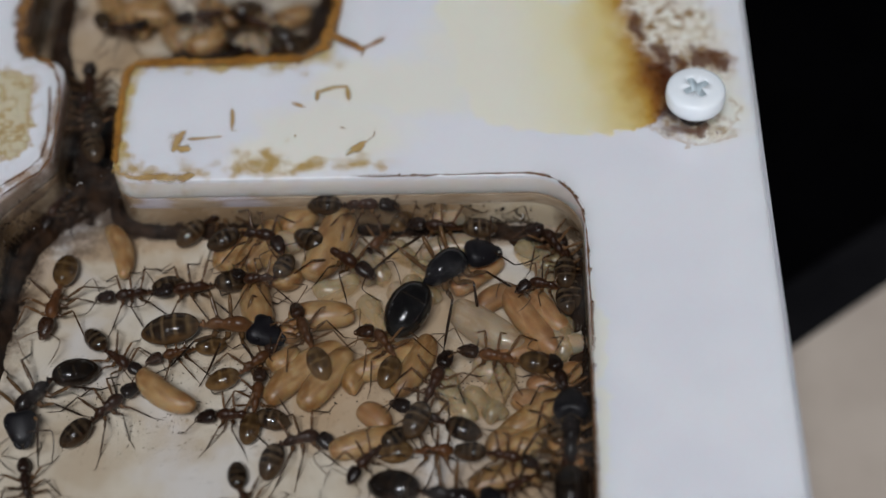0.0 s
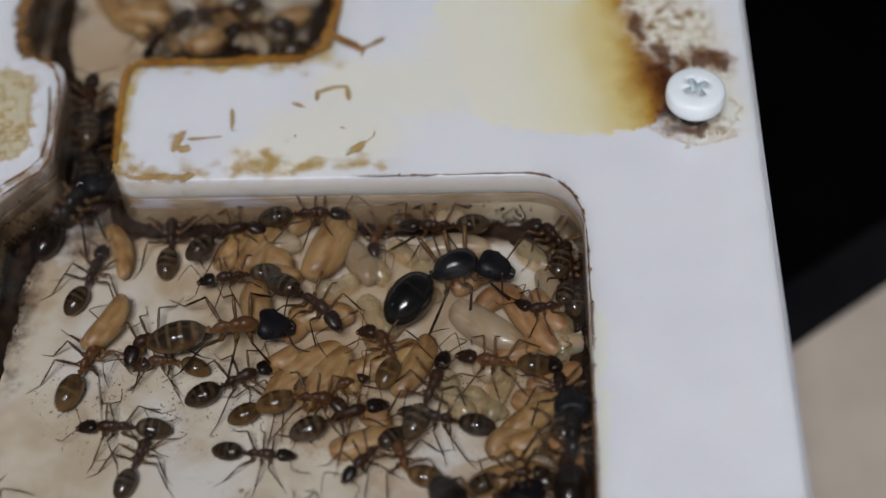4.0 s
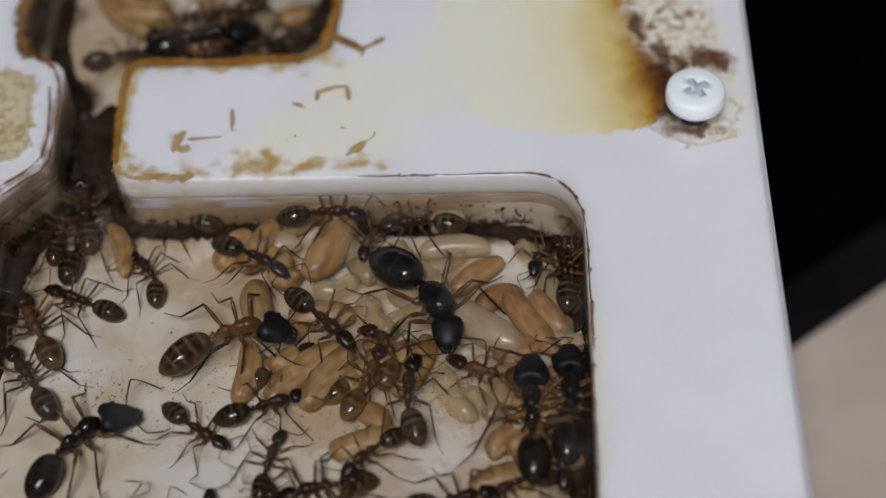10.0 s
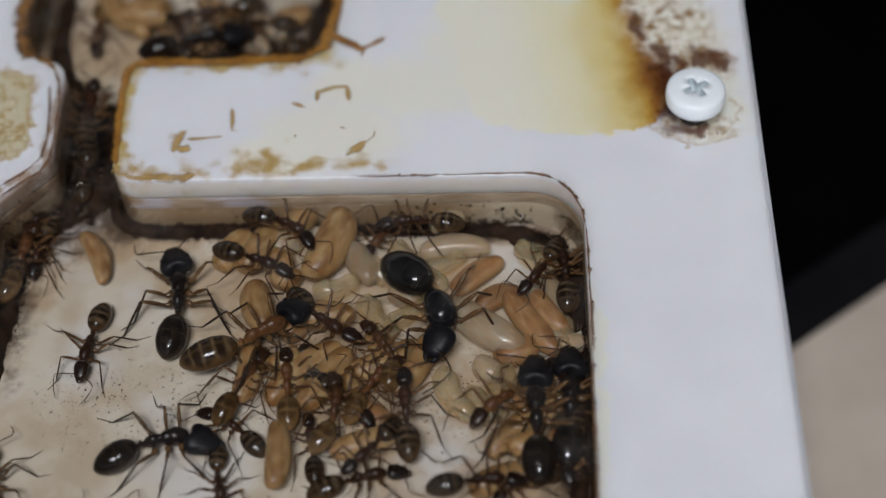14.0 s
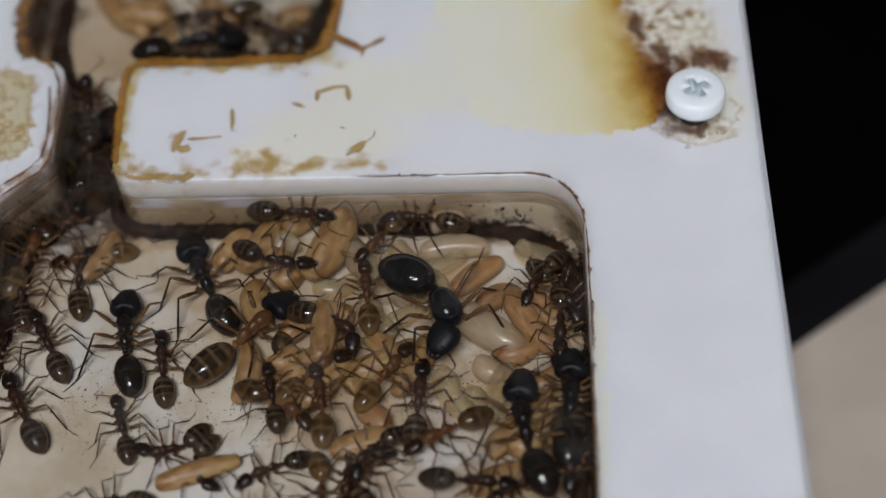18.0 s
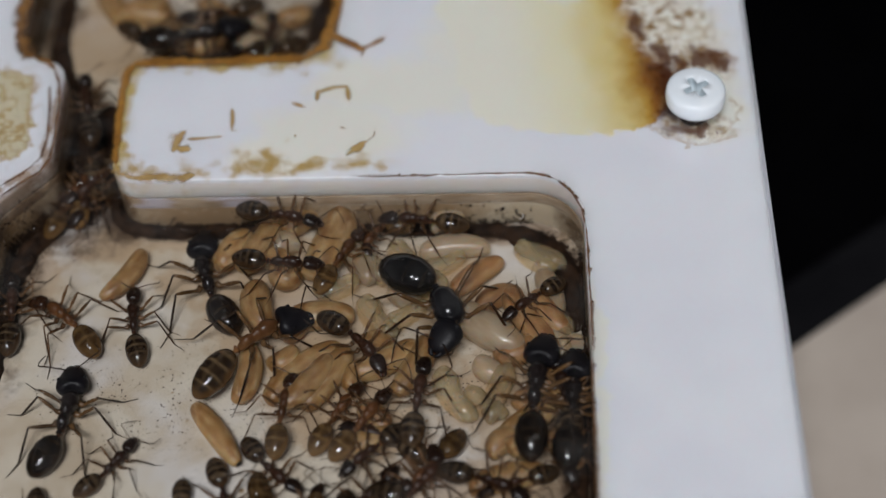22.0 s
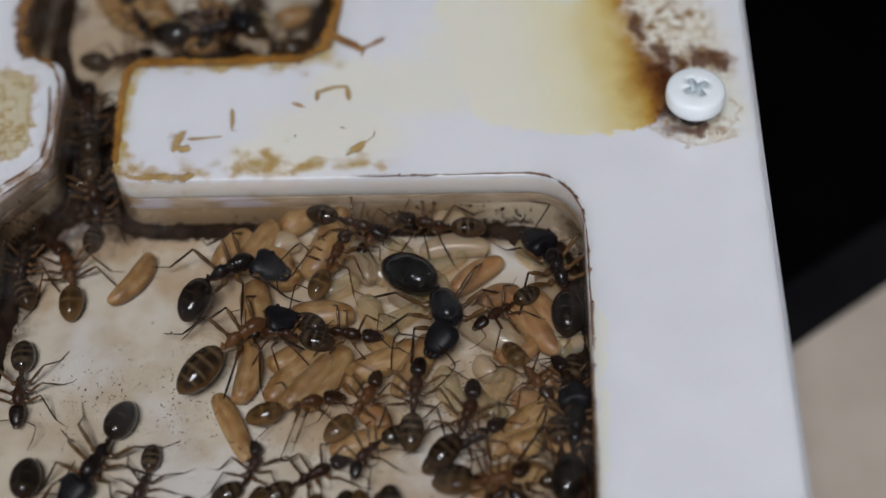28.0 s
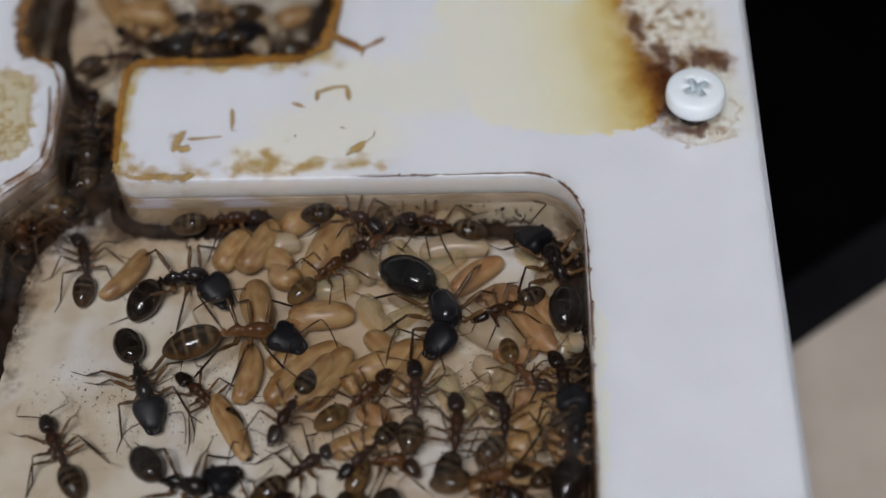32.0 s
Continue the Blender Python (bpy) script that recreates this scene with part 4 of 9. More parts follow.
def crust(name, path, width, label, mat_=TAN_DIRT, z=0.005, wob=0.3, seed=1):
    """A thin irregular film on the plate along a path."""
    rng = random.Random(seed)
    bm = bmesh.new()
    P = [Vector(p) for p in path]
    fine = []
    for a, b in zip(P, P[1:]):
        k = max(2, int((b - a).length / 0.25))
        fine += [a.lerp(b, i / k) for i in range(k)]
    fine.append(P[-1])
    prev = None
    ph = rng.uniform(0, 50)
    uv = bm.loops.layers.uv.new("across")
    for i, p in enumerate(fine):
        d = (fine[min(i + 1, len(fine) - 1)] - fine[max(i - 1, 0)]).normalized()
        end = min(1.0, (i + 0.5) / 3, (len(fine) - 0.5 - i) / 3)
        w0 = width / 2 * end * (1 + wob * 1.6 * noise.noise((i * 0.06 + ph, 0, 0)))
        w1 = width / 2 * end * (1 + wob * 1.6 * noise.noise((i * 0.06 + ph, 7, 0)))
        nrm = Vector((-d.y, d.x))
        q = [p + nrm * w0, p - nrm * w1]
        row = [bm.verts.new((q[0].x * MM, q[0].y * MM, z * MM)), bm.verts.new((p.x * MM, p.y * MM, (z + 0.028) * MM)), bm.verts.new((q[1].x * MM, q[1].y * MM, z * MM))]
        if prev:
            for k in range(2):
                f = bm.faces.new((prev[k], prev[k + 1], row[k + 1], row[k]))
                for lp, (a, c) in zip(f.loops, ((i - 1, k), (i - 1, k + 1), (i, k + 1), (i, k))):
                    lp[uv].uv = (a * 0.25, c * 0.5)
        prev = row
    return tagged(part(name, bm, mat_, None), label, "stain", kind="stuff")


crust("stain", [(-27.93, 10.72), (-27.88, 12.12), (-26.2, 12.66), (-24.74, 12.79), (-24.47, 10.64)], 0.84, "dried brown residue on the white plate", LINE, wob=0.4, seed=1, z=0.004)
crust("stain", [(-30.66, 10.7), (-29.1, 9.85)], 0.77, "dried brown residue on the white plate", LINE, wob=0.3, seed=2, z=0.006)
crust("stain", [(-36.92, 9.95), (-36.77, 8.81), (-36.78, 6.72)], 0.98, "dried brown residue on the white plate", LINE, wob=0.6, seed=3, z=0.008)
crust("stain", [(-36.84, 6.72), (-36, 6.78)], 0.71, "dried brown residue on the white plate", LINE, wob=0.3, seed=4, z=0.01)
crust("stain", [(-42.73, 3.85), (-41.96, 6.2), (-41.54, 6.83)], 2.01, "dried brown residue on the white plate", LINE, wob=0.6, seed=5, z=0.012)
crust("stain", [(-41.43, 5.71), (-40.11, 5.68), (-37.55, 5.94)], 0.63, "dried brown residue on the white plate", LINE, wob=0.5, seed=6, z=0.014)
crust("stain", [(-42.38, 4.47), (-40.79, 4.12)], 1.49, "dried brown residue on the white plate", LINE, wob=0.6, seed=7, z=0.016)
crust("stain", [(-24.45, 2.97), (-22.97, 4.35), (-22.4, 4.96)], 1.49, "dried brown residue on the white plate", LINE, wob=0.3, seed=8, z=0.004)
crust("stain", [(-22.85, 4.35), (-21.59, 5.74), (-21.51, 6.85)], 0.39, "dried brown residue on the white plate", LINE, wob=0.4, seed=9, z=0.006)
crust("stain", [(-25.28, 7.02), (-24.61, 6.76)], 0.8, "dried brown residue on the white plate", LINE, wob=0.3, seed=10, z=0.008)
crust("stain", [(-30.07, 5.93), (-29.82, 5.77)], 0.63, "dried brown residue on the white plate", LINE, wob=0.2, seed=11, z=0.01)
crust("stain", [(-27.73, 21.31), (-25.16, 19.76), (-23.36, 18.33), (-22.02, 19.16), (-20.81, 20.16)], 1.15, "brown dried run beside the far gallery", TAN_DIRT, wob=0.35, seed=12, z=0.012)
crust("stain", [(-23.05, 18.32), (-23.43, 16.96)], 1.15, "dried brown residue on the white plate", LINE, wob=0.3, seed=13, z=0.014)
crust("rim_line", [(-22.69, 0.01), (-19.19, 0.09), (-15.69, 0.16)], 0.25, "thin reddish-brown line along the gallery rim", RIMB, wob=0.7, seed=14, z=0.016)
crust("rim_line", [(-16.56, -0.12), (-14.64, 0.22)], 0.44, "thin reddish-brown line along the gallery rim", RIMB, wob=0.7, seed=15, z=0.004)
crust("rim_line", [(-14.53, 0.14), (-10.45, 0.21), (-6.08, 0.26), (-4.06, -0.01), (-2.63, -0.72)], 0.29, "thin reddish-brown line along the gallery rim", RIMB, wob=0.7, seed=16, z=0.006)
crust("rim_line", [(-2.63, -0.72), (-1.13, -2.41), (-0.18, -4.66), (0.07, -6.85)], 0.31, "thin reddish-brown line along the gallery rim", RIMB, wob=0.6, seed=17, z=0.008)
crust("rim_line", [(0.12, -6.86), (0.22, -12.55), (0.2, -18.02), (0.01, -27.09), (-0.17, -38.03)], 0.27, "thin reddish-brown line along the gallery rim", RIMB, wob=0.9, seed=18, z=0.01)
crust("rim_line", [(-57.18, 13.91), (-56.57, 9.76), (-56.34, 5.73), (-56.59, 3.37), (-57.67, 1.83), (-59.24, 0.48), (-60.27, -0.42)], 0.3, "brown line round the gallery rim", RIMB, wob=0.3, seed=19, z=0.012)
crust("rim_crust", [(-48.37, 16.83), (-46.26, 16.94), (-41.28, 16.9), (-35.08, 17), (-29.21, 17.28)], 1.9, "tea-brown crust along the gallery rim", TAN_DIRT, wob=0.1, seed=20, z=0.014)
crust("rim_crust", [(-48.13, 16.91), (-48.94, 15.4), (-49.04, 12.05), (-48.83, 6.36), (-48.57, 2.26)], 1.25, "tea-brown crust along the gallery rim", TAN_DIRT, wob=0.1, seed=21, z=0.016)
crust("rim_crust", [(-48.51, 2.26), (-47.94, 1.01), (-46.5, 0.36), (-42.68, 0.43), (-40.04, 0.61)], 1.9, "tea-brown crust along the gallery rim", LINE, wob=0.4, seed=22, z=0.004)
crust("rim_crust", [(-29.51, 17.11), (-27.73, 18.79), (-26.92, 21.29), (-26.34, 25.27), (-26.27, 27.98)], 1.9, "tea-brown crust along the gallery rim", TAN_DIRT, wob=0.12, seed=23, z=0.006)
crust("rim_crust", [(-59.41, 18.05), (-60.9, 19.56), (-61.79, 21.6), (-61.86, 24.89), (-61.45, 28.52)], 2.3, "dark brown ragged crust along the gallery rim", DARK_CRUST, wob=0.5, seed=24, z=0.008)
crust("rim_line", [(-56.96, 16.28), (-56.12, 13.89), (-55.76, 11.39), (-55.55, 6.51), (-55.63, 3.35), (-56.41, 1.42), (-58.26, -0.08), (-60.05, -1.79)], 0.45, "brown line round the gallery rim", RIMB, wob=0.3, seed=25, z=0.01)
crust("rim_crust", [(-59.41, 18.05), (-57.86, 17.32), (-56.87, 16.1)], 1.0, "dark brown ragged crust along the gallery rim", DARK_CRUST, wob=0.4, seed=26, z=0.012)


def rim_flakes(path, count, size, seed):
    """Tiny dark chips stuck along the gallery rim, in clusters."""
    rng = random.Random(seed)
    bm = bmesh.new()
    P = [Vector(p) for p in path]
    for _ in range(count):
        i = rng.randrange(len(P) - 1)
        p = P[i].lerp(P[i + 1], rng.random())
        if noise.noise((p.x * 0.55, p.y * 0.55, seed)) < -0.08:
            continue
        d = (P[i + 1] - P[i]).normalized()
        s, r, turn = abs(rng.gauss(0, 0.14)), rng.uniform(0.4, 1.0) ** 2 * size, rng.uniform(0, 6.3)
        x, y, z = p.x + d.y * -s, p.y + d.x * s, 0.012 + rng.random() * 0.02
        bm.faces.new([bm.verts.new(((x + r * q * math.cos(turn + a)) * MM, (y + r * q * math.sin(turn + a)) * MM, z * MM)) for a, q in ((0, 1.0), (1.3, rng.uniform(0.3, 0.8)), (2.9, rng.uniform(0.6, 1.4)), (4.4, rng.uniform(0.3, 0.8)))])
    return tagged(part("rim_flakes", bm, DIRT_CHIP, None, smooth=False), "dark brown flakes stuck along the gallery rim", "dirt", kind="stuff")


DIRT_CHIP = plain("brown_dirt_flake", (0.06, 0.028, 0.013), (0.17, 0.085, 0.038), 0.7, 1.5, gloss=0.15)
rim_flakes([(-26, 0.05), (-20, 0.1), (-14, 0.16), (-9, 0.22), (-5.6, 0.2)], 260, 0.16, 3.3)
rim_flakes([(-5.6, 0.2), (-3.6, -0.3), (-1.9, -1.5), (-0.7, -3.2), (-0.02, -5.4), (0.1, -7)], 420, 0.18, 5.1)
rim_flakes([(0.1, -7), (0.2, -14), (0.16, -20), (0.02, -28), (-0.1, -38)], 700, 0.17, 8.7)
rim_flakes([(-56.9, 12), (-56.4, 6), (-56.7, 3.3), (-58.0, 1.5), (-60.3, -0.5)], 420, 0.2, 2.1)

# ---- brood ----


def lumpy(bm, much, seed):
    """Uneven skin: push the vertices in and out by smooth noise."""
    for v in bm.verts:
        q = v.co / MM
        k = 1 + much * (noise.noise((q.x * 0.8 + seed, q.y * 1.3, q.z * 1.3)) + 0.5 * noise.noise((q.x * 0.9, q.y * 3.0 + seed, q.z * 3.0)))
        v.co.y *= k
        v.co.z *= k


def cocoon(name, x, y, z, length, width, turn, mat_, label, tip=False, bend=0.0, group="brood pile"):
    root_bm = bmesh.new()
    st = egg(20, -length / 2, length / 2, width, width * 0.92, 0, 0.27, 0.33)
    loft(root_bm, [(a, bend * (a / length) ** 2 * 4 - bend * 0.3, c, d, e) for a, b, c, d, e in st], 22)
    lumpy(root_bm, 0.04, x + y)
    ob = part(name, root_bm, mat_, None)
    ob.matrix_world = pose(x * MM, y * MM, z * MM, 0, 0, turn)
    if tip:
        bm = bmesh.new()
        loft(bm, egg(6, length / 2 - 0.30, length / 2 + 0.06, width * 0.30, width * 0.28), 10)
        part("tip", bm, MECON, ob, "dark spot at the end of the cocoon")
    return tagged(ob, label, "ant brood", group)


def larva(x, y, z, length, width, turn, curl=0.0, label="pale translucent curled larva on the brood pile"):
    """Ringed grub, straight or curled."""
    bm = bmesh.new()
    n = 26
    pts, rad = [], []
    for i in range(n + 1):
        s = i / n
        a = (s - 0.5) * curl
        if abs(curl) > 0.05:
            R = length / curl
            p = (R * math.sin(a), R * (1 - math.cos(a)), 0)
        else:
            p = ((s - 0.5) * length, 0, 0)
        env = max(0.12, (min(1, s / 0.22) ** 0.6) * (min(1, (1 - s) / 0.16) ** 0.5) * (0.72 + 0.28 * (1 - s)))
        pts.append(p)
        rad.append(width / 2 * env * (1 + 0.04 * math.cos(s * 2 * math.pi * 10)))
    tube(bm, pts, rad, 14)
    ob = part("larva", bm, LARVA, None)
    ob.matrix_world = pose(x * MM, y * MM, z * MM, 0, 0, turn)
    return tagged(ob, label, "ant brood", "brood pile")


cocoon("cocoon", -26.18, -4.46, -5.58, 9.39, 4.2, -111.37, COCOON, "tan silk ant cocoon in the brood pile", False, -0.65)
cocoon("cocoon", -26.75, -12.99, -6.28, 6.78, 3.2, 2.61, COCOON, "tan silk ant cocoon in the brood pile", False, -0.13)
cocoon("cocoon", -33.35, -11.78, -6.23, 6.12, 3.3, -76.04, COCOON, "tan silk ant cocoon in the brood pile", False, 0.39)
cocoon("cocoon", -28.41, -19.61, -6.38, 9.69, 3, 44.34, COCOON, "tan silk ant cocoon in the brood pile", False, -0.52)
cocoon("cocoon", -25.91, -20.62, -6.23, 8.13, 3.1, 57.97, COCOON, "tan silk ant cocoon in the brood pile", True, 0)
cocoon("cocoon", -20.26, -18.58, -6.43, 7.71, 2.9, 28.63, COCOON, "tan silk ant cocoon in the brood pile", False, 0.52)
cocoon("cocoon", -17.15, -19.28, -6.43, 7.73, 2.9, -115.73, COCOON, "tan silk ant cocoon in the brood pile", False, -0.39)
cocoon("cocoon", -21.83, -27.89, -6.53, 7.13, 2.7, 19.03, COCOON, "tan silk ant cocoon in the brood pile", False, 0.13)
cocoon_carried = cocoon("cocoon", -33.82, -19.53, -6.53, 7.24, 2.7, -94.57, COCOON, "single tan cocoon carried across to the brood pile", False, 0.65, group="")
cocoon("cocoon", -10.94, -7.83, -6.58, 6.56, 2.6, 38.32, PUPA, "reddish tan ant cocoon in the brood pile", False, -0.26)
cocoon("cocoon", -5.6, -14.2, -6.23, 9.44, 2.9, -57.64, PUPA, "reddish tan ant cocoon in the brood pile", False, 0.26)
cocoon("cocoon", -8.88, -10.84, -6.58, 5.24, 2.6, 27.56, PUPA, "reddish tan ant cocoon in the brood pile", False, -0.65)
cocoon("cocoon", -36.49, -4.25, -6.38, 5.61, 3, 59.14, COCOON, "tan silk ant cocoon in the brood pile", False, -0.13)
cocoon("cocoon", -33.61, -4.22, -5.98, 7.03, 3.2, 63.79, COCOON, "tan silk ant cocoon in the brood pile", False, 0.39)
cocoon("cocoon", -30.94, -7.81, -6.48, 3.66, 2.8, 155.39, COCOON, "tan silk ant cocoon in the brood pile", False, -0.52)
cocoon("cocoon", -29.73, -0.44, -6.43, 4.47, 2.9, 39.65, COCOON, "tan silk ant cocoon in the brood pile", False, 0)
cocoon("cocoon", -5.32, -24.92, -6.43, 8, 2.9, 42.64, COCOON, "tan silk ant cocoon in the brood pile", False, 0.52)
cocoon("cocoon", -8.04, -32.07, -6.43, 7.95, 2.9, 13.62, COCOON, "tan silk ant cocoon in the brood pile", False, -0.39)
cocoon("cocoon", -3.28, -20.77, -6.58, 5.95, 2.6, 25.75, PUPA, "reddish tan ant cocoon in the brood pile", False, 0.13)
cocoon("cocoon", -6.38, -28.62, -5.88, 3.76, 2.8, 29.39, COCOON, "tan silk ant cocoon in the brood pile", False, 0.65)
cocoon("cocoon", -20.88, -25.11, -6.58, 3.87, 2.6, -42.84, PUPA, "reddish tan ant cocoon in the brood pile", False, -0.26)
cocoon("pupa", -9.96, -15.1, -5.98, 8.83, 3.8, -37.04, PALE, "pale whitish ant pupa in the brood pile", False, 0.26)
cocoon("pupa", -13.24, -4.29, -6.48, 7.45, 2.8, 3.52, PALE, "pale whitish ant pupa in the brood pile", False, -0.65)
cocoon("pupa", -23.08, -6.17, -6.38, 5.95, 3, -61.47, PALE, "pale whitish ant pupa in the brood pile", False, -0.13)
cocoon("pupa", -2.31, -16.42, -6.63, 4.85, 2.5, -10.71, PALE, "pale whitish ant pupa in the brood pile", False, 0.39)
cocoon("pupa", -31.04, -3.62, -6.38, 3.1, 2.8, 20.26, PALE, "pale whitish ant pupa in the brood pile", False, -0.52)
larva(-21.39, -13.37, -6.43, 6.5, 2.9, -56.34, 1.6)
larva(-25.22, -9.92, -5.98, 5.5, 2.6, 18.04, 2.2)
larva(-13.54, -22.87, -6.38, 7.5, 3, -62.26, 1.3)
larva(-9, -22.36, -6.48, 7.5, 2.8, -107.76, 0.4)
larva(-5.24, -5.92, -6.68, 6, 2.4, -44.78, 2)
larva(-10.42, -23.77, -6.63, 5.5, 2.5, -40.29, 1.4)
larva(-18.71, -4.92, -6.68, 4.08, 2.4, -48.05, 0.8)
cocoon_left = cocoon("cocoon", -48.39, -3.92, -6.73, 7.22, 2.3, -70.74, COCOON, "single tan cocoon moved about on the open floor", False, -0.65, group="")
cocoon_low = cocoon("cocoon", -34.94, -25.91, -6.73, 8.45, 2.3, -62.27, COCOON, "single tan cocoon lying on the open floor", True, -0.13, group="")
cocoon("cocoon", -53.4, 32.2, -6.38, 8.67, 3, -60.2, COCOON, "tan silk ant cocoon in the brood pile", False, 0.39)
cocoon("cocoon", -51.12, 30.16, -6.38, 6.61, 3, -46.41, COCOON, "tan silk ant cocoon in the brood pile", False, -0.52)
cocoon("cocoon", -46.2, 27.99, -6.18, 7.03, 3, -67.84, COCOON, "tan silk ant cocoon in the brood pile", False, 0)
cocoon("cocoon", -42.11, 26.09, -6.48, 4.96, 2.8, -17.46, COCOON, "tan silk ant cocoon in the brood pile", False, 0.52)
cocoon("cocoon", -40.97, 30.51, -6.08, 6.04, 3, -39.71, COCOON, "tan silk ant cocoon in the brood pile", False, 0.13)
cocoon("pupa", -35.43, 28.91, -6.48, 6.4, 2.8, -47.8, PALE, "pale whitish ant pupa in the brood pile", False, 0.65)
cocoon("cocoon", -48.54, 31.83, -5.78, 6.99, 3, -55.45, COCOON, "tan silk ant cocoon in the brood pile", False, -0.26)
cocoon("cocoon", -32.16, 30, -6.28, 4.24, 2.8, 24.44, COCOON, "tan silk ant cocoon in the brood pile", False, 0.26)
cocoon("pupa", -43.74, 26.65, -6.08, 5.28, 2.6, 13.51, PALE, "pale whitish ant pupa in the brood pile", False, -0.65)
cocoon_front = cocoon("cocoon", -27.43, -21.51, -5.58, 7.37, 2.6, 53.26, COCOON, "single tan cocoon brought up to the brood pile", False, 0.39, group="")
cocoon("cocoon", -31.81, -5.76, -6.48, 4.58, 2.8, -35.6, COCOON, "tan silk ant cocoon in the brood pile", False, -0.52)
cocoon("cocoon", -29.38, -14.2, -6.58, 3.67, 2.6, 48.78, PUPA, "reddish tan ant cocoon in the brood pile", False, 0)
cocoon("cocoon", -30.05, -18.57, -5.98, 3.55, 2.6, 41.11, COCOON, "tan silk ant cocoon in the brood pile", False, 0.52)
cocoon("cocoon", -20.43, -16.77, -6.58, 4.38, 2.6, -52.66, COCOON, "tan silk ant cocoon in the brood pile", False, -0.39)
cocoon("pupa", -18.44, -10.49, -6.58, 3.68, 2.6, -36.82, PALE, "pale whitish ant pupa in the brood pile", False, 0.13)
cocoon("cocoon", -6.7, -17.37, -6.53, 5.28, 2.7, 30.28, PUPA, "reddish tan ant cocoon in the brood pile", False, 0.65)
cocoon("cocoon", -5.46, -23.9, -6.53, 4.46, 2.7, -31.62, PUPA, "reddish tan ant cocoon in the brood pile", False, -0.26)
cocoon("pupa", -9.83, -19.66, -6.58, 3.46, 2.6, -36.53, PALE, "pale whitish ant pupa in the brood pile", False, 0.26)
cocoon("cocoon", -22.99, -20.1, -6.63, 3.94, 2.5, 57.51, COCOON, "tan silk ant cocoon in the brood pile", False, -0.65)
cocoon("pupa", -3.41, -10.37, -6.58, 5.97, 2.6, -74.87, PALE, "pale whitish ant pupa in the brood pile", False, -0.13)
cocoon("cocoon", -3.79, -13.15, -6.18, 5.96, 2.6, -56.62, PUPA, "reddish tan ant cocoon in the brood pile", False, 0.39)
cocoon("cocoon", -8.25, -27.88, -6.53, 4.57, 2.7, 32.94, COCOON, "tan silk ant cocoon in the brood pile", False, -0.52)
larva(-16.72, -9.73, -6.68, 5, 2.4, -37.02, 1)
cocoon("cocoon", -2.61, -28.89, -6.53, 4.86, 2.7, -65.63, PUPA, "reddish tan ant cocoon in the brood pile", False, 0.52)
cocoon("pupa", -14.15, -0.52, -6.63, 3.87, 2.5, 22.22, PALE, "pale whitish ant pupa in the brood pile", False, -0.39)
cocoon("cocoon", -49.29, 29.51, -4.88, 5.84, 3.2, -10.7, COCOON, "tan silk ant cocoon in the brood pile", False, -0.26)
cocoon("pupa", -36.37, 25.03, -5.78, 4.48, 2.6, -25.26, PALE, "pale whitish ant pupa in the brood pile", False, -0.65)
cocoon("cocoon", -41.82, 25.04, -5.18, 5.04, 3, -149.01, COCOON, "tan silk ant cocoon in the brood pile", False, -0.52)
larva(-21.76, -6.41, -6.59, 5.93, 2.58, 136.12, 1.81)
larva(-14.12, -6.49, -6.69, 5.77, 2.38, 27.51, 1.81)
larva(-18.09, -12.91, -6.69, 5.58, 2.38, 35.11, 0.69)
larva(-4.13, -5.14, -6.76, 6.25, 2.23, 152.04, 0.75)
larva(-2.16, -16.03, -6.59, 5.71, 2.58, 82.37, 0.52)
larva(-15.86, -8.01, -6.57, 4.99, 2.62, -45.72, 0.64)

# ---- ants ----
KINDS = dict(
    worker=dict(head=(2.05, 1.52, 1.25), thorax=(3.5, 1.27, 1.4), gaster=(3.8, 2.35, 2.1), h=1.55, leg=1.0, mats=(CH_DARK, CH_BROWN, G_WORK, LEG_AMBER, LEG_SHIN)),
    pale=dict(head=(2.0, 1.5, 1.25), thorax=(3.5, 1.27, 1.4), gaster=(3.8, 2.35, 2.1), h=1.55, leg=1.0, mats=(CH_RUST, CH_AMBER, G_PALE, LEG_AMBER, LEG_AMBER)),
    major=dict(head=(3.9, 3.65, 2.5), thorax=(5.0, 2.05, 2.3), gaster=(5.25, 3.4, 3.0), h=2.2, leg=1.42, mats=(CH_BLACK, CH_MAJOR, G_MAJOR, LEG_BROWN, LEG_DARK)),
    striped=dict(head=(3.5, 3.5, 2.4), thorax=(4.8, 1.7, 2.0), gaster=(6.1, 3.35, 3.0), h=2.1, leg=1.36, mats=(CH_BLACK, CH_AMBER_BIG, G_STRIPE, LEG_BROWN, LEG_DARK)),
    queen=dict(head=(3.4, 3.15, 2.3), thorax=(4.7, 3.1, 2.9), gaster=(6.4, 4.3, 3.75), h=2.4, leg=1.5, mats=(CH_BLACK, QUEEN_BACK, G_QUEEN, LEG_BROWN, LEG_DARK)),
)
# along the thorax; heading of thigh, shin and foot in degrees before the side; reach
LEGS = ((0.30, 14, 58, 42, 1.0), (0.02, -2, -36, -18, 1.0), (-0.24, -27, -58, -50, 1.2))


def side_way(a, sd):
    return Vector((math.sin(radians(a)), sd * math.cos(radians(a)), 0))


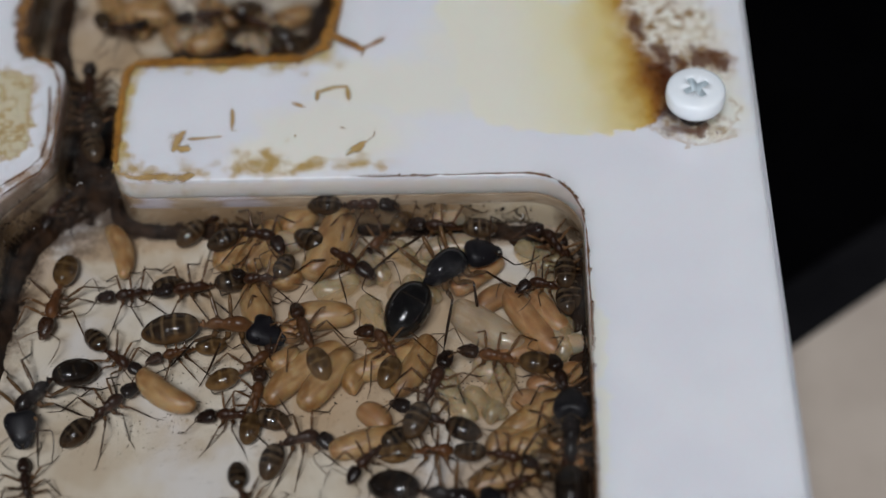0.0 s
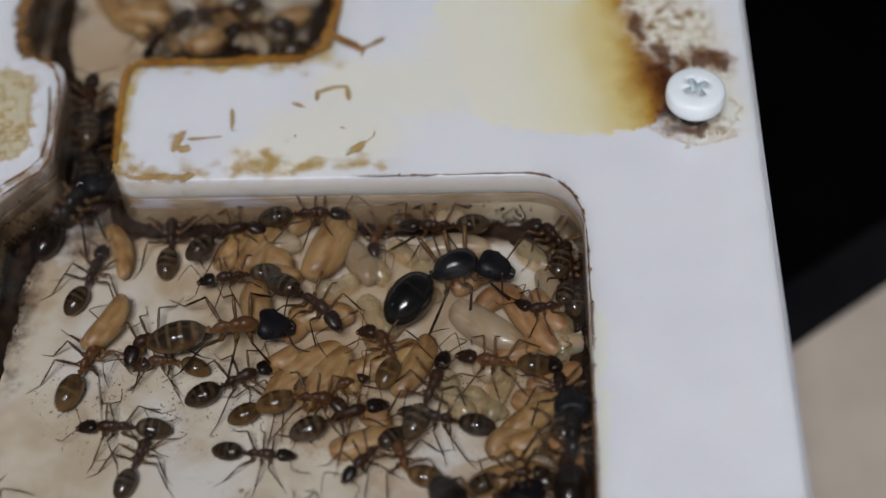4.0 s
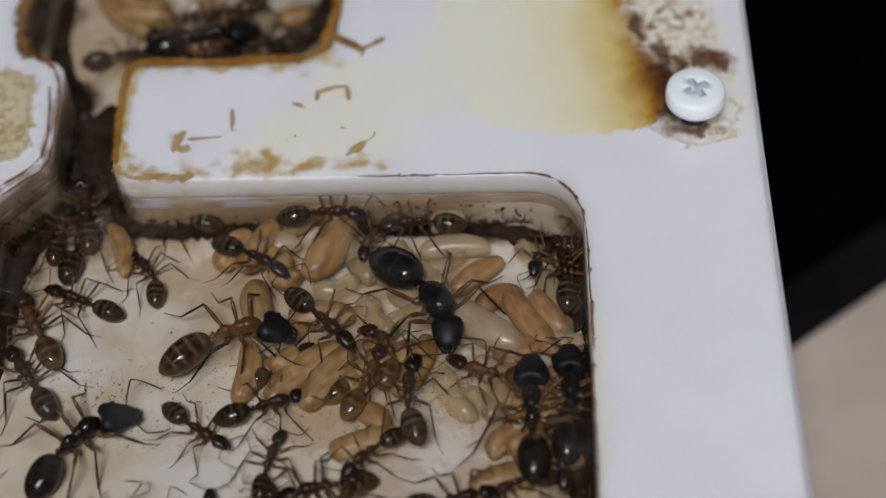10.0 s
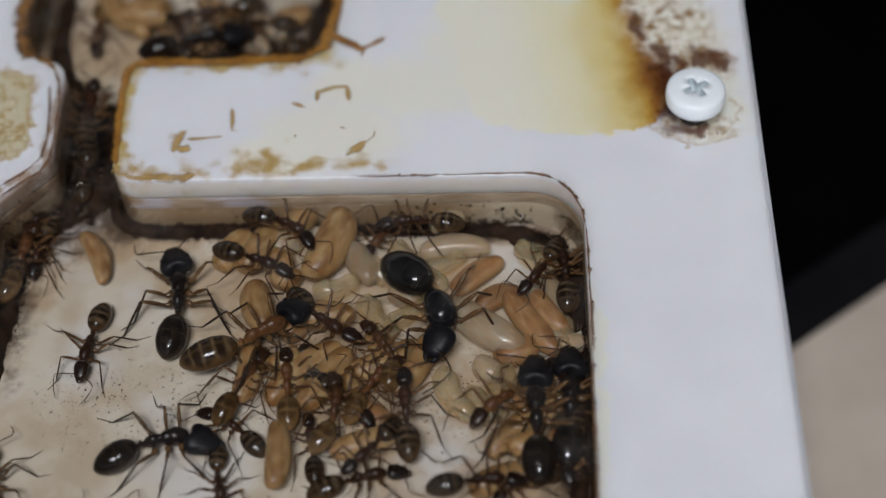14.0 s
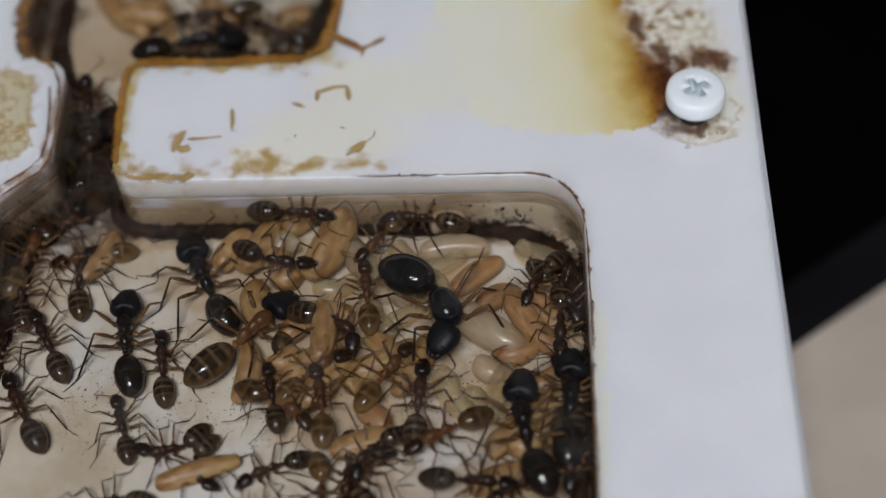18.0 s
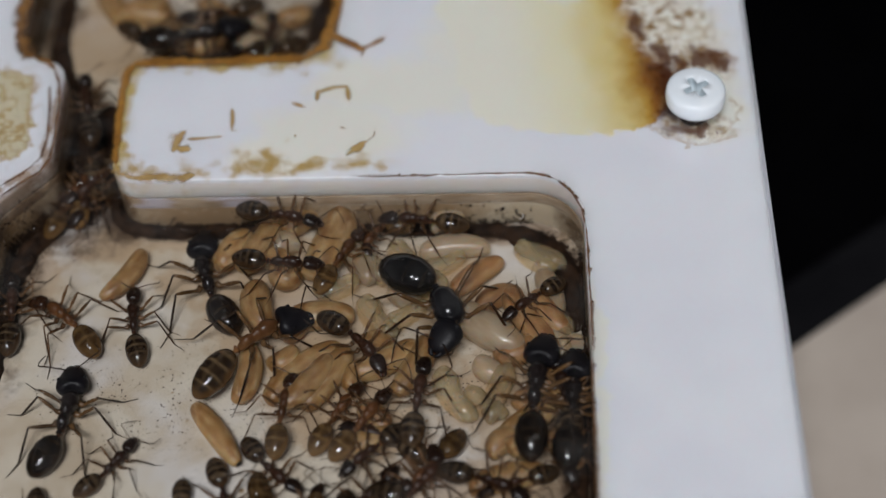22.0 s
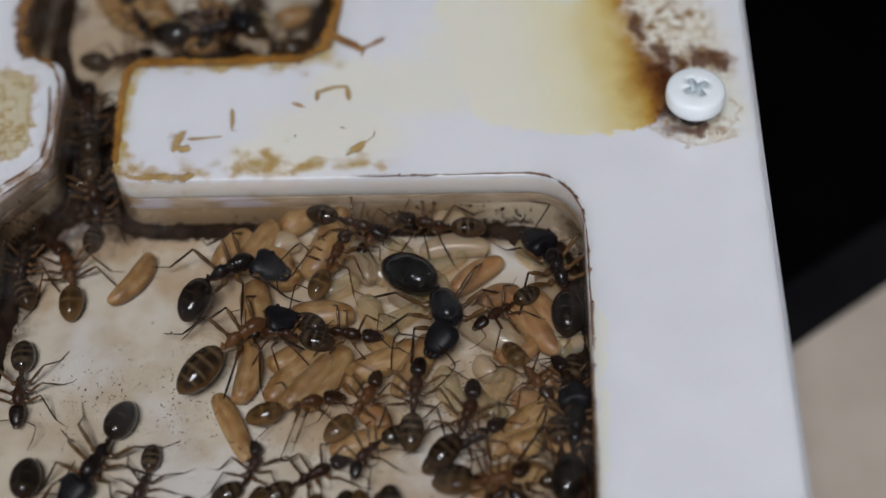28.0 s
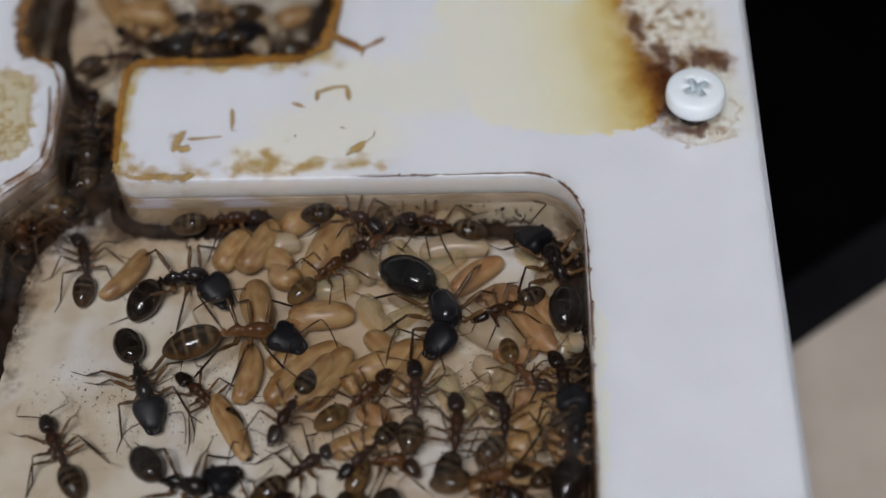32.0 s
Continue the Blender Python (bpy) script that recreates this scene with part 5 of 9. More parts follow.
def ant(kind, name, label, category="ant"):
    """An ant that heads along +x and stands on z = 0; turning parts have their joints as origins."""
    k = KINDS[kind]
    (hl, hw, hh), (tl, tw, th), (gl, gw, gh) = k["head"], k["thorax"], k["gaster"]
    h, lg = k["h"], k["leg"]
    mh, mt, mg, mleg, mshin = k["mats"]
    root = tagged(new(name), label, category)
    # thorax: pronotum hump, waist, propodeum
    bm = bmesh.new()
    f = tl / 3.5
    if kind == "queen":
        rings = ((0.5, -0.1, 0.14, 0.15), (0.46, 0.0, 0.30, 0.31), (0.38, 0.06, 0.42, 0.42), (0.26, 0.14, 0.485, 0.48), (0.12, 0.2, 0.5, 0.5), (-0.05, 0.2, 0.48, 0.49), (-0.16, 0.15, 0.43, 0.455), (-0.20, 0.13, 0.44, 0.46), (-0.31, 0.05, 0.37, 0.41), (-0.41, -0.1, 0.28, 0.32), (-0.47, -0.3, 0.19, 0.2), (-0.5, -0.35, 0.07, 0.07))
    else:
        rings = ((0.5, 0.0, 0.13, 0.15), (0.47, 0.0, 0.25, 0.24), (0.41, 0.03, 0.37, 0.36), (0.33, 0.06, 0.46, 0.44), (0.22, 0.10, 0.50, 0.48), (0.13, 0.09, 0.455, 0.45), (0.08, 0.05, 0.375, 0.41), (0.05, 0.07, 0.385, 0.43), (-0.02, 0.05, 0.36, 0.41), (-0.09, -0.02, 0.26, 0.33), (-0.13, -0.02, 0.255, 0.33), (-0.20, 0.02, 0.32, 0.40), (-0.30, 0.0, 0.33, 0.39), (-0.40, -0.12, 0.27, 0.29), (-0.47, -0.23, 0.18, 0.18), (-0.5, -0.28, 0.10, 0.10))
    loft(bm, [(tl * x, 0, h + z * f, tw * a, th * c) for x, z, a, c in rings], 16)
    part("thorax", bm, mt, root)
    # petiole: the upright scale between thorax and gaster
    bm = bmesh.new()
    px = -tl * 0.5
    loft(bm, [(px + 0.12 * f, 0, h - 0.30 * f, 0.10 * f, 0.10 * f), (px - 0.04 * f, 0, h - 0.15 * f, 0.25 * f, 0.36 * f), (px - 0.16 * f, 0, h - 0.10 * f, 0.27 * f, 0.43 * f), (px - 0.24 * f, 0, h - 0.16 * f, 0.20 * f, 0.30 * f), (px - 0.34 * f, 0, h - 0.24 * f, 0.13 * f, 0.15 * f), (px - 0.50 * f, 0, h - 0.26 * f, 0.11 * f, 0.11 * f)], 10)
    part("petiole", bm, mt, root)
    # gaster: overlapping tergites, each with a small step at its hind rim
    bm = bmesh.new()
    n = 36
    st = []
    for i in range(n + 1):
        s = 0.5 - 0.5 * math.cos(math.pi * i / n)
        env = (max(s, 1e-3) ** 0.50) * (max(1 - s, 1e-3) ** 0.56) * 2.08
        seg = (s * 4.4) % 1.0
        env = max(0.04, env) * (1.0 - 0.03 * (1 - seg) ** 4 * (s > 0.12))
        st.append((-gl * s, 0, 0.16 * f - 0.22 * f * s, gw / 2 * env, gh / 2 * env))
    loft(bm, st, 22)
    g = part("gaster", bm, mg, root)
    g.location = ((px - 0.42 * f) * MM, 0, (h - 0.26 * f) * MM)
    # head: rounded hind corners with a notch between them, flat face that tapers to the jaws
    bm = bmesh.new()
    if kind in ("worker", "pale", "queen"):
        prof = ((0, 0.22), (0.02, 0.42), (0.07, 0.68), (0.15, 0.88), (0.27, 0.98), (0.40, 1.0), (0.55, 0.95), (0.70, 0.86), (0.84, 0.74), (0.93, 0.58), (0.98, 0.40), (1.0, 0.2))
        notch = 0.05
    else:
        prof = ((0, 0.24), (0.015, 0.42), (0.05, 0.63), (0.11, 0.81), (0.20, 0.95), (0.30, 1.0), (0.42, 0.97), (0.55, 0.89), (0.68, 0.79), (0.80, 0.69), (0.90, 0.58), (0.97, 0.43), (1.0, 0.22))
        notch = 0.16
    loft(bm, [((0.12 * f + s * hl), 0, 0.02 - 0.18 * hh * s * s, hw / 2 * r, hh / 2 * (r * 0.75 + 0.25) * (1 - 0.30 * s)) for s, r in prof], 24, 0.88)
    for v in bm.verts:
        back = max(0.0, 1 - (v.co.x / MM - 0.12 * f) / (hl * 0.35))
        v.co.x += notch * hl * MM * back * math.exp(-(v.co.y / (hw * 0.24 * MM)) ** 2)
    head = part("head", bm, mh, root)
    head.location = ((tl * 0.49 - notch * hl * 0.7) * MM, 0, (h + 0.05) * MM)
    for sd in (1, -1):
        bm = bmesh.new()
        bmesh.ops.create_uvsphere(bm, u_segments=10, v_segments=7, radius=1, matrix=Matrix.LocRotScale(((0.12 * f + hl * 0.48) * MM, sd * hw * 0.395 * MM, hh * 0.20 * MM), None, (hl * 0.075 * MM, hw * 0.055 * MM, hl * 0.07 * MM)))
        part("eye", bm, CH_BLACK, head)
        bm = bmesh.new()
        x0 = 0.12 * f + hl * 0.86
        tube(bm, [(x0, sd * hw * 0.16, -0.2 * hh), (x0 + hl * 0.11, sd * hw * 0.175, -0.22 * hh), (x0 + hl * 0.20, sd * hw * 0.13, -0.24 * hh), (x0 + hl * 0.25, sd * hw * 0.06, -0.25 * hh), (x0 + hl * 0.27, sd * hw * 0.01, -0.25 * hh)], [hw * 0.10, hw * 0.095, hw * 0.08, hw * 0.05, hw * 0.02], 8)
        part("mandible", bm, mh, head)
        # antenna: long scape, sharp elbow, slim whip
        bm = bmesh.new()
        e = lg
        tube(bm, [(0, 0, 0), (0.12 * e, sd * 0.35 * e, 0.16 * e), (0.42 * e, sd * 1.15 * e, 0.42 * e), (0.72 * e, sd * 1.85 * e, 0.50 * e), (0.88 * e, sd * 1.98 * e, 0.42 * e), (1.4 * e, sd * 1.92 * e, 0.12 * e), (2.1 * e, sd * 1.68 * e, -0.3 * e), (2.8 * e, sd * 1.30 * e, -0.68 * e)], [0.045 * e, 0.050 * e, 0.060 * e, 0.064 * e, 0.042 * e, 0.047 * e, 0.053 * e, 0.030 * e], 6)
        feeler = part("antenna", bm, mshin, head)
        feeler.location = ((0.12 * f + hl * 0.80) * MM, sd * hw * 0.16 * MM, hh * 0.18 * MM)
    # legs: coxa, raised thick thigh, sharp knee, slim shin, jointed foot
    for lx, thigh, shin, foot, far in LEGS:
        for sd in (1, -1):
            bm = bmesh.new()
            u, v, w = side_way(thigh, sd), side_way(shin, sd), side_way(foot, sd)
            hz = h - 0.3 * f
            reach = lg * far
            up = Vector((0, 0, lg))
            knee = u * 1.82 * reach + up * 1.0
            ankle = knee + v * 1.72 * reach
            ankle.z = -hz + 0.16 * lg
            toe = ankle + w * 1.2 * reach
            toe.z = -hz + 0.04
            fem = (0.132 if lg < 1.3 else 0.148) * lg
            tube(bm, [(0, 0, 0), u * 0.35 * lg - up * 0.25, u * 0.62 * lg - up * 0.05, u * 0.95 * reach + up * 0.32, u * 1.4 * reach + up * 0.70, knee - u * 0.06 * lg], [0.25 * lg, 0.22 * lg, fem * 0.85, fem * 1.18, fem * 1.05, fem * 0.66], 8, 0)
            tube(bm, [knee + up * 0.02, knee.lerp(ankle, 0.12), knee.lerp(ankle, 0.5), knee.lerp(ankle, 0.85), ankle], [fem * 0.60, fem * 0.55, fem * 0.70, fem * 0.60, fem * 0.42], 7, 1)
            tube(bm, [ankle, ankle.lerp(toe, 0.45), ankle.lerp(toe, 0.5), ankle.lerp(toe, 0.75), toe + up * 0.03], [fem * 0.34, fem * 0.30, fem * 0.24, fem * 0.28, fem * 0.18], 5, 1)
            leg = part("leg", bm, [mleg, mshin], root)
            leg.location = (tl * lx * MM, sd * tw * 0.38 * MM, (hz + 0.08) * MM)
    return root


def copy_ant(src, name, label, size):
    ob = copy_thing(src, Matrix())
    ob.name = name
    ob.scale = (size,) * 3
    ob["label"] = label
    return ob


def crawl(thing, rows):
    """Key an ant: rows of seconds, place in mm, heading, turn of the head and of the gaster in degrees. Legs step with the way it goes."""
    poses = []
    for t, x, y, z, hd, ht, gt in rows:
        m = pose(x * MM, y * MM, z * MM) @ pose(0, 0, 0, 0, 0, hd)
        poses.append((t, m))
    walk(thing, poses)
    kids = {c.name.split(".")[0]: c for c in thing.children}
    head, gaster = kids["head"], kids["gaster"]
    hl, gl = head.location.copy(), gaster.location.copy()
    walk(head, [(r[0], Matrix.Translation(hl) @ pose(0, 0, 0, 0, 3, r[5])) for r in rows])
    walk(gaster, [(r[0], Matrix.Translation(gl) @ pose(0, 0, 0, 0, -4, r[6])) for r in rows])
    steps = [(rows[0][0], 0.0, 0.0)]
    ph = 0.0
    for a, b in zip(rows, rows[1:]):
        way = math.dist(a[1:4], b[1:4]) + abs(b[4] - a[4]) * 0.025
        dt = b[0] - a[0]
        n = int(min(way / 2.2, dt * 5))
        for i in range(n):
            ph += 1
            steps.append((a[0] + dt * (i + 0.5) / n, 13.0 if ph % 2 else -13.0, 1.0))
        if n == 0 and dt > 0.3:
            steps.append((b[0] - 0.05, steps[-1][1] * 0.6, 0.0))
    end = rows[-1][0]
    keep = [steps[0]]
    for s in steps[1:]:
        if s[0] - keep[-1][0] >= 0.09 and s[0] < end - 0.05:
            keep.append(s)
    keep.append((end, keep[-1][1], 0.0))
    rng = random.Random(thing.name)
    for feeler in [c for c in head.children if c.name.split(".")[0] == "antenna"]:
        at, sway, t = feeler.location.copy(), [], rows[0][0]
        while t < end:
            sway.append((t, Matrix.Translation(at) @ pose(0, 0, 0, 0, rng.uniform(-10, 16), rng.uniform(-24, 24))))
            t += rng.uniform(0.5, 1.3)
        sway.append((end, sway[-1][1]))
        walk(feeler, sway)
    legs = [c for c in thing.children if c.name.split(".")[0] == "leg"]
    for i, leg in enumerate(legs):
        side = 1 if leg.location.y > 0 else -1
        sign = side * (1 if (i // 2) % 2 == 0 else -1)
        rest = rng.uniform(-9, 9)
        at = leg.location.copy()
        walk(leg, [(t, Matrix.Translation(at) @ pose(0, 0, 0, 0, 0, rest + side * sign * s * side)) for t, s, l in keep])


ant_q = ant("queen", "queen_ant", "glossy black queen ant beside the brood pile")
ant_q.scale = (1.03,) * 3
ant_s = ant("striped", "major_ant", "major ant with black head, amber thorax and striped gaster")
ant_s.scale = (0.995,) * 3
ant_k2 = ant("major", "major_ant", "glossy black large-headed major ant in the gallery")
ant_k2.scale = (0.900,) * 3
ant_k2["group"] = "major ants"
ant_k5 = copy_ant(ant_k2, "major_ant", "glossy black large-headed major ant in the gallery", 0.968)
ant_k5["group"] = "major ants"
ant_k6 = copy_ant(ant_k2, "major_ant", "glossy black large-headed major ant in the gallery", 0.900)
ant_k6["group"] = "major ants"
ant_k7 = copy_ant(ant_k2, "major_ant", "glossy black large-headed major ant in the gallery", 0.900)
ant_k7["group"] = "major ants"
ant_kr1 = copy_ant(ant_k2, "major_ant", "glossy black large-headed major ant in the gallery", 0.938)
ant_kr1["group"] = "major ants"
ant_kr2 = copy_ant(ant_k2, "major_ant", "glossy black large-headed major ant in the gallery", 0.989)
ant_kr2["group"] = "major ants"
ant_w1 = ant("worker", "worker_ant", "dark brown worker ant with a banded gaster")
ant_w1.scale = (1.062,) * 3
ant_w1["group"] = "worker ants"
ant_w2 = copy_ant(ant_w1, "worker_ant", "dark brown worker ant with a banded gaster", 0.951)
ant_w2["group"] = "worker ants"
ant_w3 = copy_ant(ant_w1, "worker_ant", "dark brown worker ant with a banded gaster", 1.060)
ant_w3["group"] = "worker ants"
ant_w4 = ant("pale", "worker_ant", "amber worker ant with a pale banded gaster")
ant_w4.scale = (1.110,) * 3
ant_w4["group"] = "worker ants"
ant_w5 = copy_ant(ant_w1, "worker_ant", "dark brown worker ant with a banded gaster", 0.894)
ant_w5["group"] = "worker ants"
ant_w7 = copy_ant(ant_w1, "worker_ant", "dark brown worker ant with a banded gaster", 0.949)
ant_w7["group"] = "worker ants"
ant_w8 = copy_ant(ant_w4, "worker_ant", "amber worker ant with a pale banded gaster", 0.908)
ant_w8["group"] = "worker ants"
ant_w9 = copy_ant(ant_w4, "worker_ant", "amber worker ant with a pale banded gaster", 0.940)
ant_w9["group"] = "worker ants"
ant_w10 = copy_ant(ant_w4, "worker_ant", "amber worker ant with a pale banded gaster", 0.840)
ant_w10["group"] = "worker ants"
ant_w11 = copy_ant(ant_w1, "worker_ant", "dark brown worker ant with a banded gaster", 1.027)
ant_w11["group"] = "worker ants"
ant_w12 = copy_ant(ant_w1, "worker_ant", "dark brown worker ant with a banded gaster", 0.840)
ant_w12["group"] = "worker ants"
ant_w13 = copy_ant(ant_w1, "worker_ant", "dark brown worker ant with a banded gaster", 0.975)
ant_w13["group"] = "worker ants"
ant_w14 = copy_ant(ant_w1, "worker_ant", "dark brown worker ant with a banded gaster", 1.003)
ant_w14["group"] = "worker ants"
ant_w15 = copy_ant(ant_w1, "worker_ant", "dark brown worker ant with a banded gaster", 0.977)
ant_w15["group"] = "worker ants"
ant_w18 = copy_ant(ant_w1, "worker_ant", "dark brown worker ant with a banded gaster", 0.973)
ant_w18["group"] = "worker ants"
ant_w19 = copy_ant(ant_w1, "worker_ant", "dark brown worker ant with a banded gaster", 0.840)
ant_w19["group"] = "worker ants"
ant_w20 = copy_ant(ant_w4, "worker_ant", "amber worker ant with a pale banded gaster", 1.002)
ant_w20["group"] = "worker ants"
ant_w21 = copy_ant(ant_w1, "worker_ant", "dark brown worker ant with a banded gaster", 0.997)
ant_w21["group"] = "worker ants"
ant_w22 = copy_ant(ant_w4, "worker_ant", "amber worker ant with a pale banded gaster", 1.009)
ant_w22["group"] = "worker ants"
ant_w23 = copy_ant(ant_w1, "worker_ant", "dark brown worker ant with a banded gaster", 1.081)
ant_w23["group"] = "worker ants"
ant_w24 = copy_ant(ant_w1, "worker_ant", "dark brown worker ant with a banded gaster", 0.983)
ant_w24["group"] = "worker ants"
ant_w26 = copy_ant(ant_w4, "worker_ant", "amber worker ant with a pale banded gaster", 0.967)
ant_w26["group"] = "worker ants"
ant_w28 = copy_ant(ant_w1, "worker_ant", "dark brown worker ant with a banded gaster", 0.840)
ant_w28["group"] = "worker ants"
ant_w31 = copy_ant(ant_w1, "worker_ant", "dark brown worker ant with a banded gaster", 0.877)
ant_w31["group"] = "worker ants"
ant_w32 = copy_ant(ant_w1, "worker_ant", "dark brown worker ant with a banded gaster", 1.007)
ant_w32["group"] = "worker ants"
ant_w34 = copy_ant(ant_w1, "worker_ant", "dark brown worker ant with a banded gaster", 0.840)
ant_w34["group"] = "worker ants"
ant_w35 = copy_ant(ant_w1, "worker_ant", "dark brown worker ant with a banded gaster", 0.840)
ant_w35["group"] = "worker ants"
ant_w36 = copy_ant(ant_w1, "worker_ant", "dark brown worker ant with a banded gaster", 0.840)
ant_w36["group"] = "worker ants"
ant_w37 = copy_ant(ant_w1, "worker_ant", "dark brown worker ant with a banded gaster", 0.840)
ant_w37["group"] = "worker ants"
ant_w39 = copy_ant(ant_w1, "worker_ant", "dark brown worker ant with a banded gaster", 1.120)
ant_w39["group"] = "worker ants"
ant_w40 = copy_ant(ant_w1, "worker_ant", "dark brown worker ant with a banded gaster", 0.978)
ant_w40["group"] = "worker ants"
ant_w41 = copy_ant(ant_w1, "worker_ant", "dark brown worker ant with a banded gaster", 0.847)
ant_w41["group"] = "worker ants"
ant_w42 = copy_ant(ant_w1, "worker_ant", "dark brown worker ant with a banded gaster", 0.853)
ant_w42["group"] = "worker ants"
ant_w43 = copy_ant(ant_w1, "worker_ant", "dark brown worker ant with a banded gaster", 1.072)
ant_w43["group"] = "worker ants"
ant_w44 = copy_ant(ant_w1, "worker_ant", "dark brown worker ant with a banded gaster", 0.864)
ant_w44["group"] = "worker ants"
ant_w45 = copy_ant(ant_w1, "worker_ant", "dark brown worker ant with a banded gaster", 0.840)
ant_w45["group"] = "worker ants"
ant_w46 = copy_ant(ant_w1, "worker_ant", "dark brown worker ant with a banded gaster", 1.084)
ant_w46["group"] = "worker ants"
ant_w47 = copy_ant(ant_w1, "worker_ant", "dark brown worker ant with a banded gaster", 0.840)
ant_w47["group"] = "worker ants"
ant_w50 = copy_ant(ant_w4, "worker_ant", "amber worker ant with a pale banded gaster", 0.955)
ant_w50["group"] = "worker ants"
ant_x1 = copy_ant(ant_w1, "worker_ant", "dark brown worker ant with a banded gaster", 0.877)
ant_x1["group"] = "worker ants"
ant_x2 = copy_ant(ant_w1, "worker_ant", "dark brown worker ant with a banded gaster", 0.840)
ant_x2["group"] = "worker ants"
ant_x3 = copy_ant(ant_w1, "worker_ant", "dark brown worker ant with a banded gaster", 1.026)
ant_x3["group"] = "worker ants"
ant_x7 = copy_ant(ant_w1, "worker_ant", "dark brown worker ant with a banded gaster", 1.002)
ant_x7["group"] = "worker ants"
ant_x8 = copy_ant(ant_w4, "worker_ant", "amber worker ant with a pale banded gaster", 0.840)
ant_x8["group"] = "worker ants"
ant_x9 = copy_ant(ant_w1, "worker_ant", "dark brown worker ant with a banded gaster", 0.901)
ant_x9["group"] = "worker ants"
ant_x11 = copy_ant(ant_w1, "worker_ant", "dark brown worker ant with a banded gaster", 1.058)
ant_x11["group"] = "worker ants"
ant_x12 = copy_ant(ant_w1, "worker_ant", "dark brown worker ant with a banded gaster", 1.065)
ant_x12["group"] = "worker ants"
ant_x16 = copy_ant(ant_w4, "worker_ant", "amber worker ant with a pale banded gaster", 0.850)
ant_x16["group"] = "worker ants"
ant_x18 = copy_ant(ant_w1, "worker_ant", "dark brown worker ant with a banded gaster", 0.840)
ant_x18["group"] = "worker ants"
ant_w60 = copy_ant(ant_w1, "worker_ant", "dark brown worker ant with a banded gaster", 1.000)
ant_w60["group"] = "worker ants"
ant_w61 = copy_ant(ant_w4, "worker_ant", "amber worker ant with a pale banded gaster", 0.950)
ant_w61["group"] = "worker ants"
ant_w62 = copy_ant(ant_w4, "worker_ant", "amber worker ant with a pale banded gaster", 0.960)
ant_w62["group"] = "worker ants"
ant_w63 = copy_ant(ant_w1, "worker_ant", "dark brown worker ant with a banded gaster", 0.980)
ant_w63["group"] = "worker ants"
ant_w64 = copy_ant(ant_w1, "worker_ant", "dark brown worker ant with a banded gaster", 1.020)
ant_w64["group"] = "worker ants"
ant_w65 = copy_ant(ant_w4, "worker_ant", "amber worker ant with a pale banded gaster", 0.980)
ant_w65["group"] = "worker ants"
ant_w66 = copy_ant(ant_w4, "worker_ant", "amber worker ant with a pale banded gaster", 1.000)
ant_w66["group"] = "worker ants"
ant_w67 = copy_ant(ant_w1, "worker_ant", "dark brown worker ant with a banded gaster", 1.000)
ant_w67["group"] = "worker ants"


